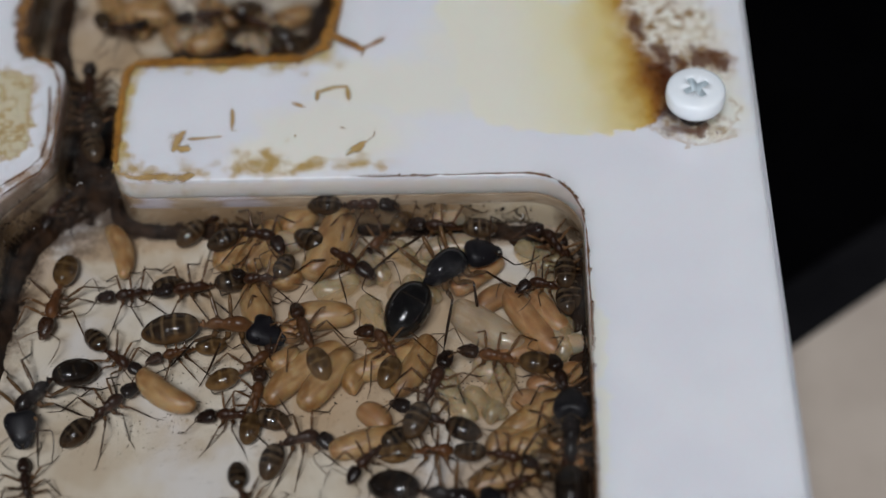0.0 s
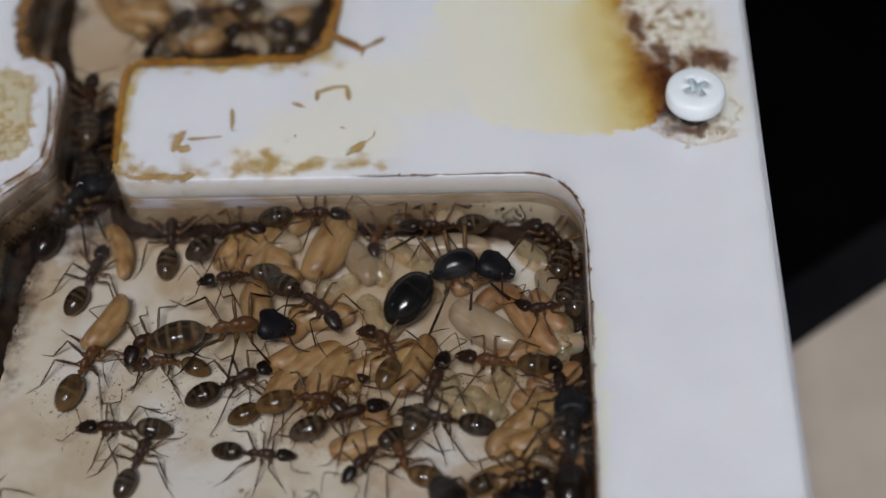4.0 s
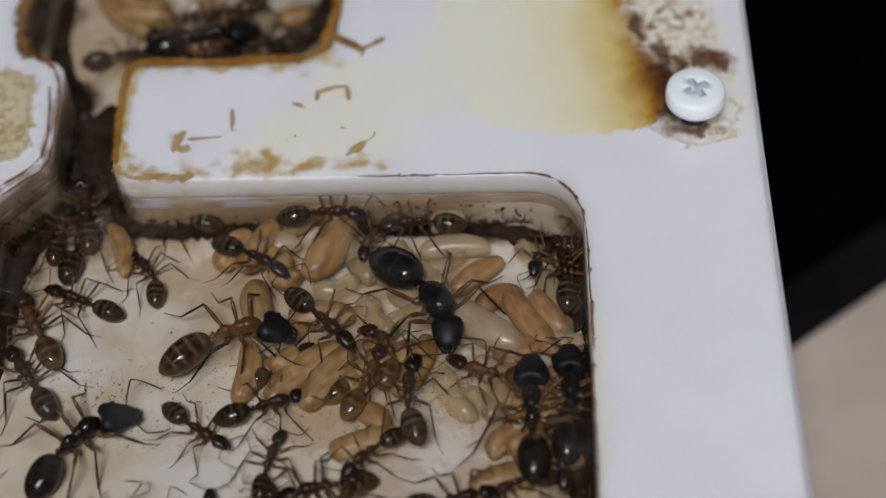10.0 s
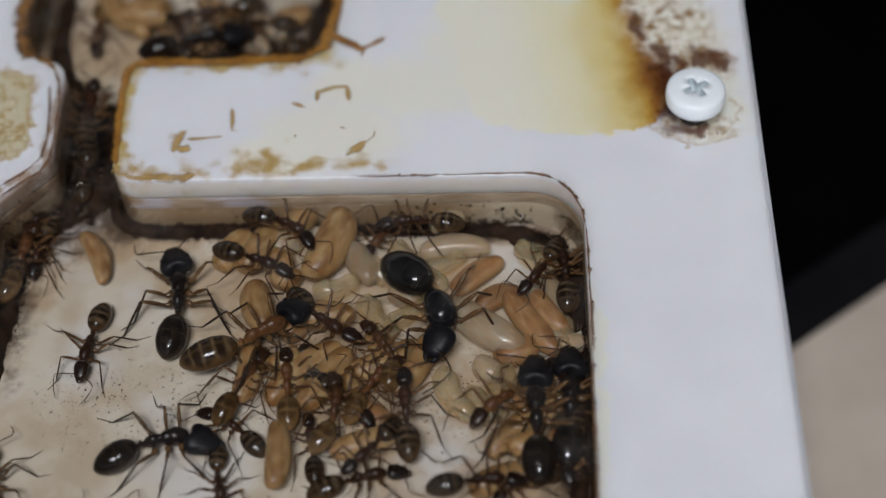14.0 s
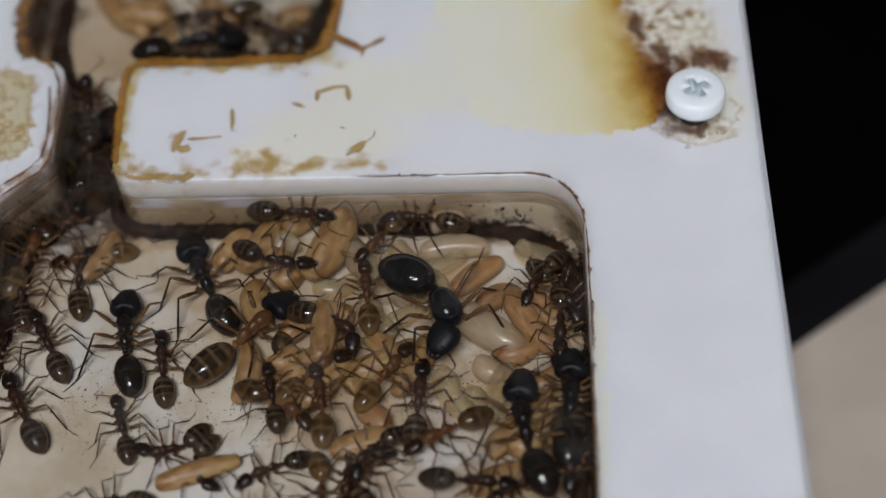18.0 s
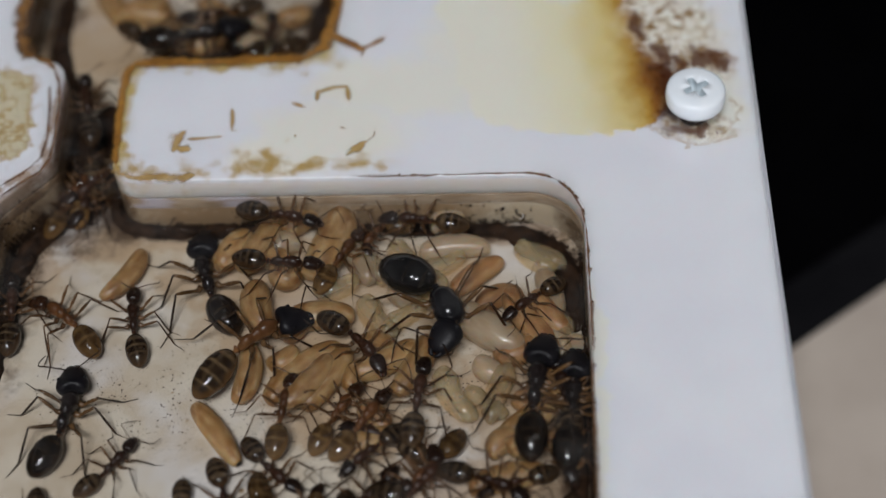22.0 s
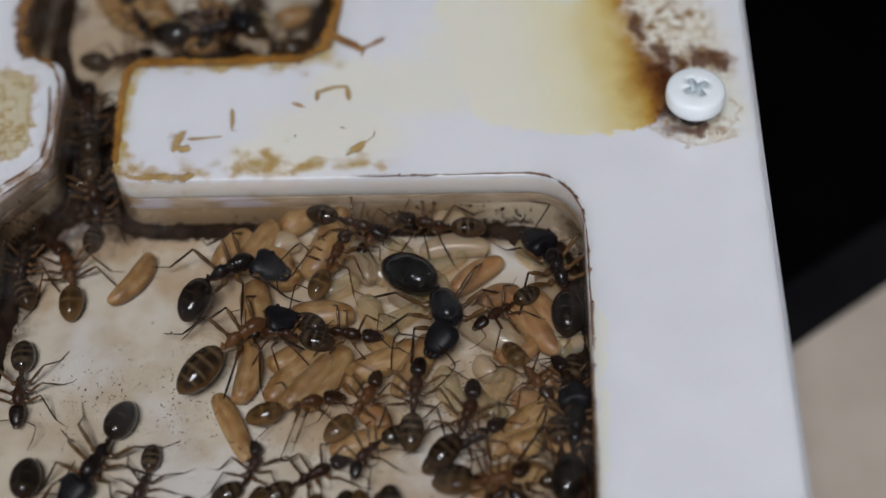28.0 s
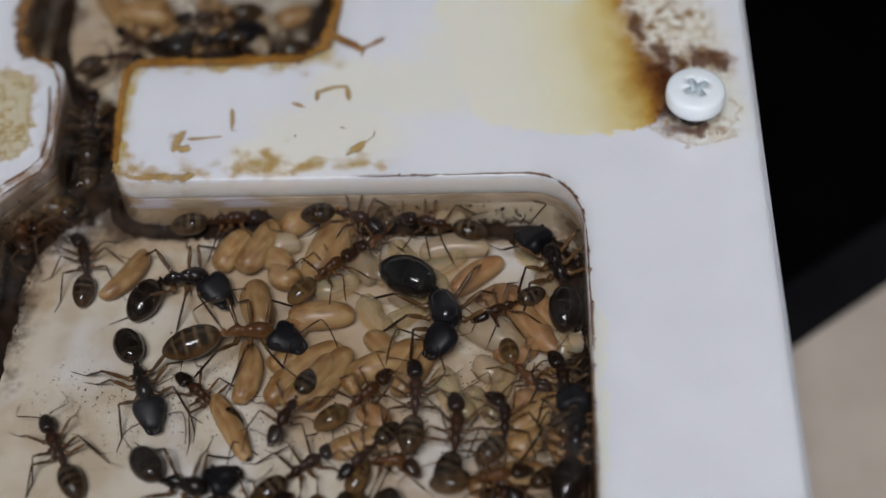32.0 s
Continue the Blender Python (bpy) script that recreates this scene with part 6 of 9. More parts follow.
def motions():
    crawl(ant_q, [(0, -14.07, -8.98, -6.25, 39, -23, 24), (1, -14.05, -9.02, -6.22, 39, -20, 19), (2, -12.96, -8.48, -6.36, 27, -31, 30), (3, -12.35, -8.35, -6.21, 28, -30, 28), (3.5, -12.93, -8.53, -6.29, 22, -37, 35), (5.5, -13.21, -9.49, -6.08, 17, -40, 36), (6, -12.77, -9.51, -5.99, 16, -40, 38), (7, -13.52, -9.76, -6.15, -1, -50, 36), (8, -13.82, -10.94, -5.38, -24, -55, 40), (9, -14.44, -11.19, -6.29, -40, -55, 39), (10, -15.04, -12.83, -6.53, -58, -32, 20), (11, -15.69, -13.5, -6.69, -73, -27, 20), (12, -15.36, -13.88, -6.78, -73, -36, 25), (13, -15.06, -14.69, -6.52, -73, -28, 20), (14, -14.69, -13.98, -6.52, -71, -45, 29), (16.5, -14.26, -14.07, -6.09, -71, -55, 40), (19, -14.1, -14.09, -5.94, -67, -52, 36), (23, -14.01, -13.92, -6, -67, -55, 37), (25, -14.11, -13.96, -5.98, -69, -55, 38), (27.5, -14.11, -14.07, -6.06, -71, -55, 37), (32, -14.23, -14.04, -6.32, -71, -55, 39)])
    crawl(ant_s, [(0, -36.03, -14.53, -7.5, -5, -17, 13), (1, -35.47, -15.23, -7.1, -4, -13, 9), (2, -34.2, -15.81, -6.29, 8, -18, 12), (3, -33.3, -15.59, -6.39, 9, -4, 3), (3.5, -34.29, -15.74, -6.2, 5, -5, 4), (5.5, -36.28, -14.97, -6.71, 13, -23, 17), (6, -36.99, -14.82, -7.5, 8, -29, 22), (7, -34.19, -15.75, -6.15, 20, -18, 13), (8, -33.16, -15.19, -7, 12, -14, 11), (9, -33.91, -17.41, -6.58, 20, 2, -1), (10, -34.8, -15.87, -6.3, 16, -32, 24), (11, -33.16, -15.25, -6.65, 15, -27, 19), (12, -32.41, -16.11, -6.42, 27, -3, 2), (13, -32.63, -16.76, -6.42, 35, -6, 5), (14, -32.07, -16.39, -5.87, 31, 17, -12), (14.5, -33, -16.59, -5.86, 44, 7, -6), (16.5, -33.03, -16.21, -5.85, 41, -11, 8), (17, -32.82, -16.3, -6, 48, 3, -3), (18, -33.31, -15.3, -6.96, 47, 6, -5), (19, -32.6, -15.82, -5.89, 52, -2, 2), (20, -31.86, -16.08, -5.89, 46, 6, -4), (21, -32.69, -16.01, -6.62, 33, -24, 22), (22, -32.8, -16.64, -6.38, 39, -21, 16), (23, -33.02, -16.76, -6.24, 34, -7, 5), (24, -33.72, -16.92, -6.15, 38, -11, 9), (25, -33.29, -16.56, -5.84, 39, 8, -6), (25.5, -34.29, -16.6, -6.75, 46, -4, 3), (27.5, -34.79, -16.77, -6.56, 42, -14, 10), (28, -33.98, -16.52, -6.16, 36, -22, 16), (29, -33.32, -16.04, -6.84, 21, -18, 15), (30, -33.68, -15.71, -6.91, 10, -23, 16), (31, -33.26, -16.2, -6.56, 2, -23, 17), (32, -33.58, -16.32, -6.18, 0, -27, 19)])
    crawl(ant_k2, [(0, -54.82, -22.59, -7.9, -124, 45, -37), (0.5, -55.23, -19.88, -7.9, -159, 49, -28), (1, -53.01, -19.43, -7.9, -180, -30, 24), (1.5, -55.58, -14.18, -7.9, -220, -11, 9), (2, -56.81, -10.48, -7.9, -252, -13, 9), (3, -56.67, -2.36, -7.9, -283, 0, 1), (3.5, -55.47, 0.16, -7.9, -302, -13, 7), (5.5, -52.95, 9.91, -7.9, -272, -1, 2), (7, -48.63, 22.86, -5.9, -329, 20, -15), (9, -41.05, 24.05, -4.93, -347, -2, 2), (19, -42.58, 23.27, -5.04, -350, 2, -2), (25, -41.05, 25.32, -4.88, -351, 35, -24), (32, -40.23, 24.26, -5.92, -347, 21, -12)])
    crawl(ant_k5, [(0, -57.5, -41.12, -7.9, 90, -55, 31), (8, -57.94, -37.54, -7.9, 90, -55, 21), (9, -55.95, -29.68, -7.9, 83, 0, 0), (10, -49.51, -27.12, -7.9, 46, -29, 23), (11, -47.88, -20.84, -7.9, 100, 7, -7), (12, -44.9, -16.02, -7.9, 75, -13, 14), (13, -42.09, -12.89, -7.9, 75, 0, 0), (14, -41.56, -9.96, -7.9, 94, 14, -14), (14.5, -41.58, -9.25, -7.9, 105, 10, -11), (16.5, -40.45, -6.53, -7.9, 133, 24, -27), (17, -39.91, -6.87, -7.9, 112, 0, 0), (18, -39.33, -7.9, -7.9, 115, -5, 5), (19, -39.3, -8.48, -7.9, 121, -1, 1), (20, -38.97, -7.95, -7.9, 120, 8, -7), (21, -39.17, -6.57, -7.9, 103, -10, 17), (22, -38.98, -7.85, -7.9, 107, -17, 18), (23, -39.43, -8.39, -7.9, 143, 55, -47), (24, -39.9, -8.68, -7.9, 121, -16, 13), (25, -38.05, -8.34, -5.98, 73, -28, 38), (25.5, -38.07, -7.76, -6, 68, -26, 31), (27.5, -36.05, -8.21, -6.18, 26, -48, 45), (28, -35.98, -8.35, -6.16, 28, -49, 41), (29, -36.63, -8.11, -6.15, 32, -41, 36), (30, -37.63, -8.29, -5.75, 37, -36, 30), (31, -38.38, -8.76, -6.18, 58, -11, 9), (32, -41.02, -8.3, -7.9, 4, -55, 60)])
    crawl(ant_k6, [(0, -41.92, -43.8, -7.9, 56, 55, -52), (11, -45.4, -38.5, -7.9, 54, 55, -45), (12, -46.25, -28.7, -7.9, 47, 15, -15), (13, -44.41, -26.15, -7.9, 26, -32, 27), (14, -41.09, -27.59, -7.9, 11, -30, 22), (14.5, -43.54, -26.05, -7.9, 54, 12, -10), (16.5, -42.14, -23.95, -7.9, 97, 7, -10), (17, -45.34, -22.32, -7.9, 118, 11, -12), (18, -46.54, -14.97, -7.9, 98, -5, 6), (19, -46.48, -15.79, -7.9, 86, -31, 30), (20, -44.63, -18.04, -7.9, 49, -26, 33), (21, -46.63, -18.54, -7.9, 59, -22, 16), (22, -51.16, -24.38, -7.9, 80, 18, -18), (23, -51.62, -25.7, -7.9, 48, -20, 20), (23.25, -52.76, -27.01, -7.9, 86, -38, 40), (23.5, -53.9, -28.32, -7.9, 124, -55, 60), (23.67, -51.81, -29.34, -7.9, 177, -54, 52), (23.83, -49.72, -30.36, -7.9, 230, -52, 44), (24, -47.63, -31.37, -7.9, 283, -51, 36), (24.5, -49.52, -31.75, -7.9, 244, -50, 39), (25, -51.41, -32.13, -7.9, 206, -49, 42), (25.5, -51.93, -32.18, -7.9, 205, -40, 32), (27.5, -49.33, -30.27, -7.9, 251, 20, -15), (28, -47.59, -29.96, -7.9, 247, -9, 6), (29, -44.35, -24.61, -7.9, 269, 13, -11), (30, -43.44, -23.91, -7.9, 280, 6, -5), (31, -44.02, -21.44, -7.9, 297, 16, -12), (32, -44.14, -21.02, -7.9, 291, -5, 4)])
    crawl(ant_k7, [(0, -51.33, -43.26, -7.9, -63, 0, 0), (27.5, -54.26, -38.78, -7.9, -65, 55, -60), (28, -53.24, -36.56, -7.9, -71, 0, -18), (29, -51.89, -31.66, -7.9, -92, 14, -7), (30, -51.68, -31.02, -7.9, -88, 19, -13), (31, -49.24, -28.96, -7.9, -40, 0, -12), (32, -38.67, -32.72, -7.9, -15, 51, -38)])
    crawl(ant_kr1, [(0, -2.14, -29.31, -5.88, 88, 0, 0), (3.5, -1.96, -29.19, -5.9, 87, 4, -3), (5.5, -1.97, -27.39, -6.31, 90, 9, -7), (6, -2.04, -26.35, -6.25, 91, 8, -7), (7, -3.11, -24.46, -6.11, 92, -12, 11), (8, -2.69, -24.29, -6.14, 88, -10, 10), (9, -1.99, -24.07, -6.12, 87, 3, -3), (16, -1.98, -24.55, -6.15, 87, 2, -2), (22, -1.84, -24.61, -6.16, 84, 0, 0), (23, -1.2, -26.75, -6.6, 84, 21, -13), (25, -1.43, -27.51, -6.68, 84, 12, -8), (32, -1.58, -28.29, -6.26, 85, 17, -13)])
    crawl(ant_kr2, [(0, -13.41, -34.58, -7.6, -15, 0, 2), (1, -12.94, -34.67, -7.6, -15, 0, -8), (2, -11.88, -36.05, -7.6, -7, 55, -60), (3, -10.94, -36.3, -7.6, -9, 55, -60), (3.5, -10.14, -36.27, -7.6, -10, 55, -60), (4.5, -8.35, -36.26, -7.6, 26, 55, -60), (5.5, -6.56, -36.25, -7.6, 61, 55, -60), (6, -7.3, -32.49, -5.61, 85, -22, 16), (7, -7.86, -30.68, -6.07, 84, 9, -5), (8, -7.01, -27.94, -5.77, 83, -11, 10), (9, -5.5, -26.38, -5.97, 85, -7, 7), (10, -5.75, -25.83, -5.78, 90, -2, 2), (11, -5.29, -26.24, -6.15, 90, 3, -3), (12, -5.12, -26.12, -6.15, 88, -1, 1), (13, -5.33, -25.86, -5.91, 91, -1, 1), (14.5, -5.3, -25.87, -5.91, 90, -2, 2), (16.5, -5.5, -26.25, -6.14, 90, -2, 2), (17, -5.99, -27.27, -6.03, 100, -6, 6), (18, -6.57, -27.46, -5.91, 99, -14, 14), (19, -6.34, -26.21, -5.81, 92, -8, 11), (20, -5.67, -25.35, -5.84, 89, -5, 7), (21, -5.79, -24.11, -5.88, 85, -14, 14), (22, -5.27, -23.3, -5.8, 82, -6, 5), (23, -3.93, -20.83, -5.71, 77, -3, 4), (24, -3.16, -16.86, -5.93, 78, -3, 4), (25, -2.3, -16.07, -5.71, 80, 8, -8), (25.5, -2.1, -15.81, -5.97, 83, 11, -9), (27.5, -2.14, -10.46, -6.09, 100, 27, -16), (28, -2.8, -8.94, -6.2, 107, 20, -17), (29, -3.8, -8.72, -5.95, 105, 5, -5), (30, -3.55, -8.34, -6.02, 107, 8, -7), (31, -3.57, -7.95, -6.2, 109, 10, -11), (32, -2.95, -8.34, -6.16, 109, 28, -23)])
    crawl(ant_w1, [(0, -24.73, -7.04, -5.83, -36, -1, 1), (1, -24.24, -10.56, -4.96, -47, -8, 8), (2, -27.67, -12.61, -5.68, -53, -2, 1), (3, -27.01, -13.74, -5.78, -49, -8, 5), (3.5, -27.4, -12.98, -5.5, -45, -21, 14), (5.5, -26.16, -13.62, -6.51, -39, 10, -10), (6, -26.79, -14.18, -6.06, -49, 5, -5), (7, -26.19, -15.05, -5.78, -48, -4, 4), (8, -25.57, -15.04, -5.89, -49, -10, 9), (9, -25.89, -15.15, -5.86, -47, -5, 5), (12, -25.92, -15.36, -5.87, -46, 0, 0), (13, -25.77, -15.32, -5.92, -45, -1, 1), (14, -25.79, -15.27, -5.92, -40, 16, -12), (16.5, -25.24, -15.72, -5.75, -37, 15, -10), (17, -26.36, -16.15, -5.85, -29, 55, -39), (18, -24.69, -15.35, -6.07, -36, -55, 25), (19, -24.2, -15.71, -5.75, -44, -7, 4), (20, -24.23, -16.34, -6.54, -18, 55, -43), (21, -24.13, -14.83, -6.46, -22, -34, 17), (22, -22.3, -17.58, -6.42, -49, -16, 13), (23, -22.68, -22.96, -5.88, -68, 9, -7), (24, -20.29, -29.66, -6.32, -73, 10, -7), (25, -19.22, -34.45, -7.6, -88, 0, 0), (26, -19.11, -38.26, -7.6, -88, 0, 0), (32, -19.09, -39.21, -7.6, -88, 0, 0)])
    crawl(ant_w2, [(0, -46.56, -9.77, -7.9, -167, -15, 10), (1, -48.64, -6.43, -7.9, -201, -9, 7), (2, -51.44, -7.34, -7.9, -214, -3, 3), (3, -50.87, -13.37, -7.9, -265, -2, 3), (3.5, -50.66, -10.31, -7.9, -288, 13, -13), (5.5, -52.46, -2.89, -7.9, -252, 4, -2), (6, -49.94, -9.12, -7.9, -235, -6, 4), (7, -51.58, -9.46, -7.9, -223, -19, 13), (8, -52.73, -10.05, -7.9, -245, -1, 1), (9, -55.23, -11.31, -7.9, -271, 0, 0), (10, -52.37, -10.2, -7.9, -203, -2, 1), (11, -52.6, -6.36, -7.9, -249, -8, 6), (12, -57.58, -0.8, -7.9, -292, -1, 1), (13, -59.06, -1.27, -7.9, -280, -21, 13), (16.5, -57.94, -2.47, -7.9, -289, -29, 15), (18, -58.4, -8.5, -7.9, -255, 5, -4), (19.4, -59.4, -16, -7.9, -263, 0, 0), (21.5, -59.4, -42, -7.9, -268, 0, 0), (32, -59.4, -44, -7.9, -268, 0, 0)])
    crawl(ant_w3, [(0, -40.4, -9.19, -7.9, -169, -12, 6), (1, -42.82, -9.75, -7.9, -171, 19, -13), (2, -42.42, -8.1, -7.9, -180, 11, -9), (3, -42.52, -11.2, -7.9, -143, 23, -18), (3.5, -44.3, -13.14, -7.9, -142, 55, -35), (5.5, -42.12, -20.8, -7.9, -206, 13, -13), (6, -48.05, -19.96, -7.9, -205, -8, 9), (7, -46.75, -21.55, -7.9, -197, -22, 19), (8, -45.58, -20.5, -7.9, -215, -12, 10), (9, -48.02, -20.1, -7.9, -208, 9, -9), (10, -56.1, -19.47, -7.9, -235, 1, -1), (11, -58.41, -21.17, -7.9, -251, -2, 2), (12, -57.79, -24.12, -7.9, -260, -28, 20), (13, -56.01, -26.81, -7.9, -245, -5, 5), (14, -57.4, -31.73, -7.9, -252, -7, 7), (14.5, -56.86, -30.84, -7.9, -266, -18, 13), (16.5, -57.05, -27.67, -7.9, -270, -17, 13), (17, -52.5, -26.43, -7.9, -246, -2, 2), (18, -56.26, -23.01, -7.9, -242, -5, 3), (19, -58.07, -15.83, -7.9, -271, -10, 4), (20, -58.8, -10.73, -7.9, -263, 12, -8), (25.5, -58.37, -13, -7.9, -266, 0, -3), (26.17, -57.55, -14.93, -7.9, -323, 0, -2), (26.83, -56.72, -16.86, -7.9, -380, 0, -1), (27.5, -55.9, -18.8, -7.9, -437, 1, -1), (28, -56.34, -21.52, -7.9, -446, -2, 2), (28.33, -56.49, -20.28, -7.9, -501, -1, 1), (28.67, -56.64, -19.05, -7.9, -557, -1, 1), (29, -56.79, -17.81, -7.9, -612, 0, 0), (30, -58.65, -15.05, -7.9, -619, -13, 8), (30.33, -57.84, -16.99, -7.9, -563, -8, 5), (30.67, -57.02, -18.92, -7.9, -507, -3, 2), (31, -56.21, -20.86, -7.9, -451, 3, -2), (31.33, -54.74, -23.29, -7.9, -502, 1, 0), (31.67, -53.27, -25.71, -7.9, -552, -1, 1), (32, -51.8, -28.14, -7.9, -603, -3, 2)])
    crawl(ant_w4, [(0, -54.36, -10.95, -7.9, -97, -6, 2), (0.5, -54.39, -13.02, -7.9, -108, -55, 60), (1, -53.67, -15.06, -7.9, -59, 2, -2), (1.33, -52.17, -17.61, -7.9, -11, 0, 0), (1.67, -50.67, -20.16, -7.9, 36, -2, 2), (2, -49.16, -22.71, -7.9, 83, -3, 3), (3, -46.62, -20.11, -7.9, 101, -9, 8), (3.5, -47.65, -16.35, -7.9, 106, 0, 0), (4.17, -50.56, -18.18, -7.9, 51, 0, 0), (4.83, -53.48, -20.02, -7.9, -5, 0, 0), (5.5, -56.39, -21.86, -7.9, -60, 0, 0), (5.67, -56.6, -20.74, -7.9, -9, 18, -13), (5.83, -56.82, -19.62, -7.9, 41, 37, -26), (6, -57.03, -18.5, -7.9, 92, 55, -39), (7, -55.48, -20.88, -7.9, 88, 0, 0), (8, -52.08, -23.36, -7.9, 100, -12, 13), (9, -54, -25.13, -7.9, 148, 9, -9), (10, -56.35, -13.08, -7.9, 119, -2, 2), (11, -59.18, -7.07, -7.9, 95, 0, 0), (12, -59.83, -5.62, -7.9, 95, -11, 7), (16.5, -56.83, -3.34, -7.9, 60, 0, -28), (19, -58.39, -5.6, -7.9, 86, -23, 15), (20, -56.23, -10.71, -7.9, 94, 32, -19), (21, -52.93, -13.72, -7.9, 113, 45, -43), (22, -53.44, -12.38, -7.9, 140, 26, -15), (23, -50.47, -14.33, -7.9, 117, 55, -37), (24, -51.61, -14.38, -7.9, 129, 24, -16), (25, -51.82, -14.8, -7.9, 121, -12, 8), (25.5, -52.15, -13.9, -7.9, 119, -8, 6), (27.5, -53.23, -7.21, -7.9, 100, -4, 3), (28, -53.59, -6.39, -7.9, 109, 20, -17), (29, -54.21, -4.23, -7.9, 126, 55, -51), (30, -55.8, -3.73, -7.9, 142, 55, -60), (31, -55.72, -1.29, -7.9, 123, 0, -21), (31.5, -57.35, -0.83, -7.9, 186, 28, -40), (32, -58.97, -0.37, -7.9, 249, 55, -60)])
    crawl(ant_w5, [(0, -47.09, -17.73, -7.9, -39, 15, -11), (0.5, -48.07, -24.9, -7.9, -4, -16, 7), (1, -49.05, -32.07, -7.9, 32, -47, 24), (2, -44.42, -28.54, -7.9, 95, 10, -8), (3, -46.52, -30.06, -7.9, 127, -55, 38), (3.5, -44.75, -28.2, -7.9, 91, 2, -2), (5.5, -41.42, -31.35, -7.9, 51, -35, 16), (6, -35.86, -28.34, -7.9, 38, -16, 15), (7, -34.28, -22.81, -7.9, 69, -5, 5), (8, -37.37, -22.25, -7.9, 132, 7, -13), (9, -45.06, -25.73, -7.9, 186, 7, -7), (9.5, -41.5, -26.06, -7.9, 255, 8, -7), (10, -37.93, -26.38, -7.9, 324, 8, -7), (11, -36.22, -25.84, -7.9, 356, 53, -39), (11.5, -36.73, -27.21, -7.9, 311, 23, -18), (12, -37.23, -28.58, -7.9, 266, -6, 4), (12.5, -36.28, -27.33, -7.9, 328, -11, 8), (13, -35.34, -26.08, -7.9, 390, -16, 13), (13.5, -35.34, -25.76, -7.9, 447, 3, 0), (14, -35.34, -25.43, -7.9, 505, 22, -13), (14.25, -33.81, -26.56, -7.9, 439, 11, -16), (14.5, -32.29, -27.69, -7.9, 372, 0, -19), (15.5, -33.19, -26.92, -7.9, 308, -21, 8), (16.5, -34.1, -26.15, -7.9, 243, -42, 34), (17, -37.55, -23.57, -7.9, 175, 15, -13), (18, -41.15, -28.54, -7.9, 197, -55, 33), (19, -34.66, -23.08, -7.9, 174, 33, -25), (20, -34.78, -26.33, -7.9, 227, 55, -38), (21, -38.09, -21.38, -7.9, 294, 17, -9), (22, -30.4, -31.11, -7.9, 316, 14, -12), (22.5, -29.7, -30.74, -7.9, 253, 11, -11), (23, -29, -30.37, -7.9, 190, 8, -9), (24, -36.87, -32.87, -7.9, 196, 7, -5), (24.33, -36.15, -31.32, -7.9, 141, 9, -8), (24.67, -35.43, -29.78, -7.9, 86, 12, -10), (25, -34.7, -28.23, -7.9, 31, 14, -13), (25.5, -34.41, -28.18, -7.9, 44, 41, -35), (27.5, -32.61, -31.6, -7.9, 61, 55, -50), (28, -32.56, -30.68, -7.9, 68, 49, -42), (29, -37.24, -24.68, -7.9, 102, 0, 0), (30, -38, -29.46, -7.9, 57, 13, -13), (31, -33.84, -28.28, -7.9, 45, -1, 1), (32, -31.8, -34.52, -7.9, 6, 21, -16)])
    crawl(ant_w7, [(0, -34.8, -24.64, -7.9, 179, 10, -11), (1, -38.95, -27.07, -7.9, 189, 18, -16), (2, -38.86, -26.57, -7.9, 176, -7, 5), (3, -40.51, -26.58, -7.9, 188, 11, -9), (3.5, -43.81, -24.98, -7.9, 167, 11, -10), (4.5, -48.86, -27.64, -7.9, 204, -22, 11), (5.5, -53.92, -30.3, -7.9, 242, -55, 33), (6, -53.83, -29.82, -7.9, 257, -10, 7), (6.5, -51.68, -27.23, -7.9, 196, -5, 4), (7, -49.54, -24.64, -7.9, 136, -1, 1), (8, -43.71, -33.44, -7.9, 101, 55, -53), (9, -43.9, -32.71, -7.9, 95, 21, -11), (10, -43.72, -37.49, -7.9, 97, 0, 0), (14, -49.38, -38.23, -7.9, 105, 0, -12), (14.5, -50.29, -33.23, -7.9, 111, 22, -10), (15.17, -49.41, -30.46, -7.9, 166, 16, -8), (15.83, -48.53, -27.68, -7.9, 221, 10, -6), (16.5, -47.65, -24.9, -7.9, 277, 5, -5), (17, -46.19, -30.36, -7.9, 286, 3, -2), (17.33, -44.99, -26.21, -7.9, 344, 1, -1), (17.67, -43.78, -22.07, -7.9, 401, 0, 0), (18, -42.58, -17.92, -7.9, 458, -2, 2), (18.33, -41.8, -19.82, -7.9, 407, 6, -5), (18.67, -41.02, -21.72, -7.9, 355, 14, -11), (19, -40.24, -23.62, -7.9, 304, 22, -17), (20, -40.62, -22.45, -7.9, 294, 25, -19), (21, -37.35, -30.9, -7.9, 277, -10, 6), (22, -34.82, -34.59, -7.9, 283, -13, 8), (23, -34.34, -38.83, -7.9, 275, 0, 0), (32, -34.34, -38.83, -7.9, 275, 0, 0)])
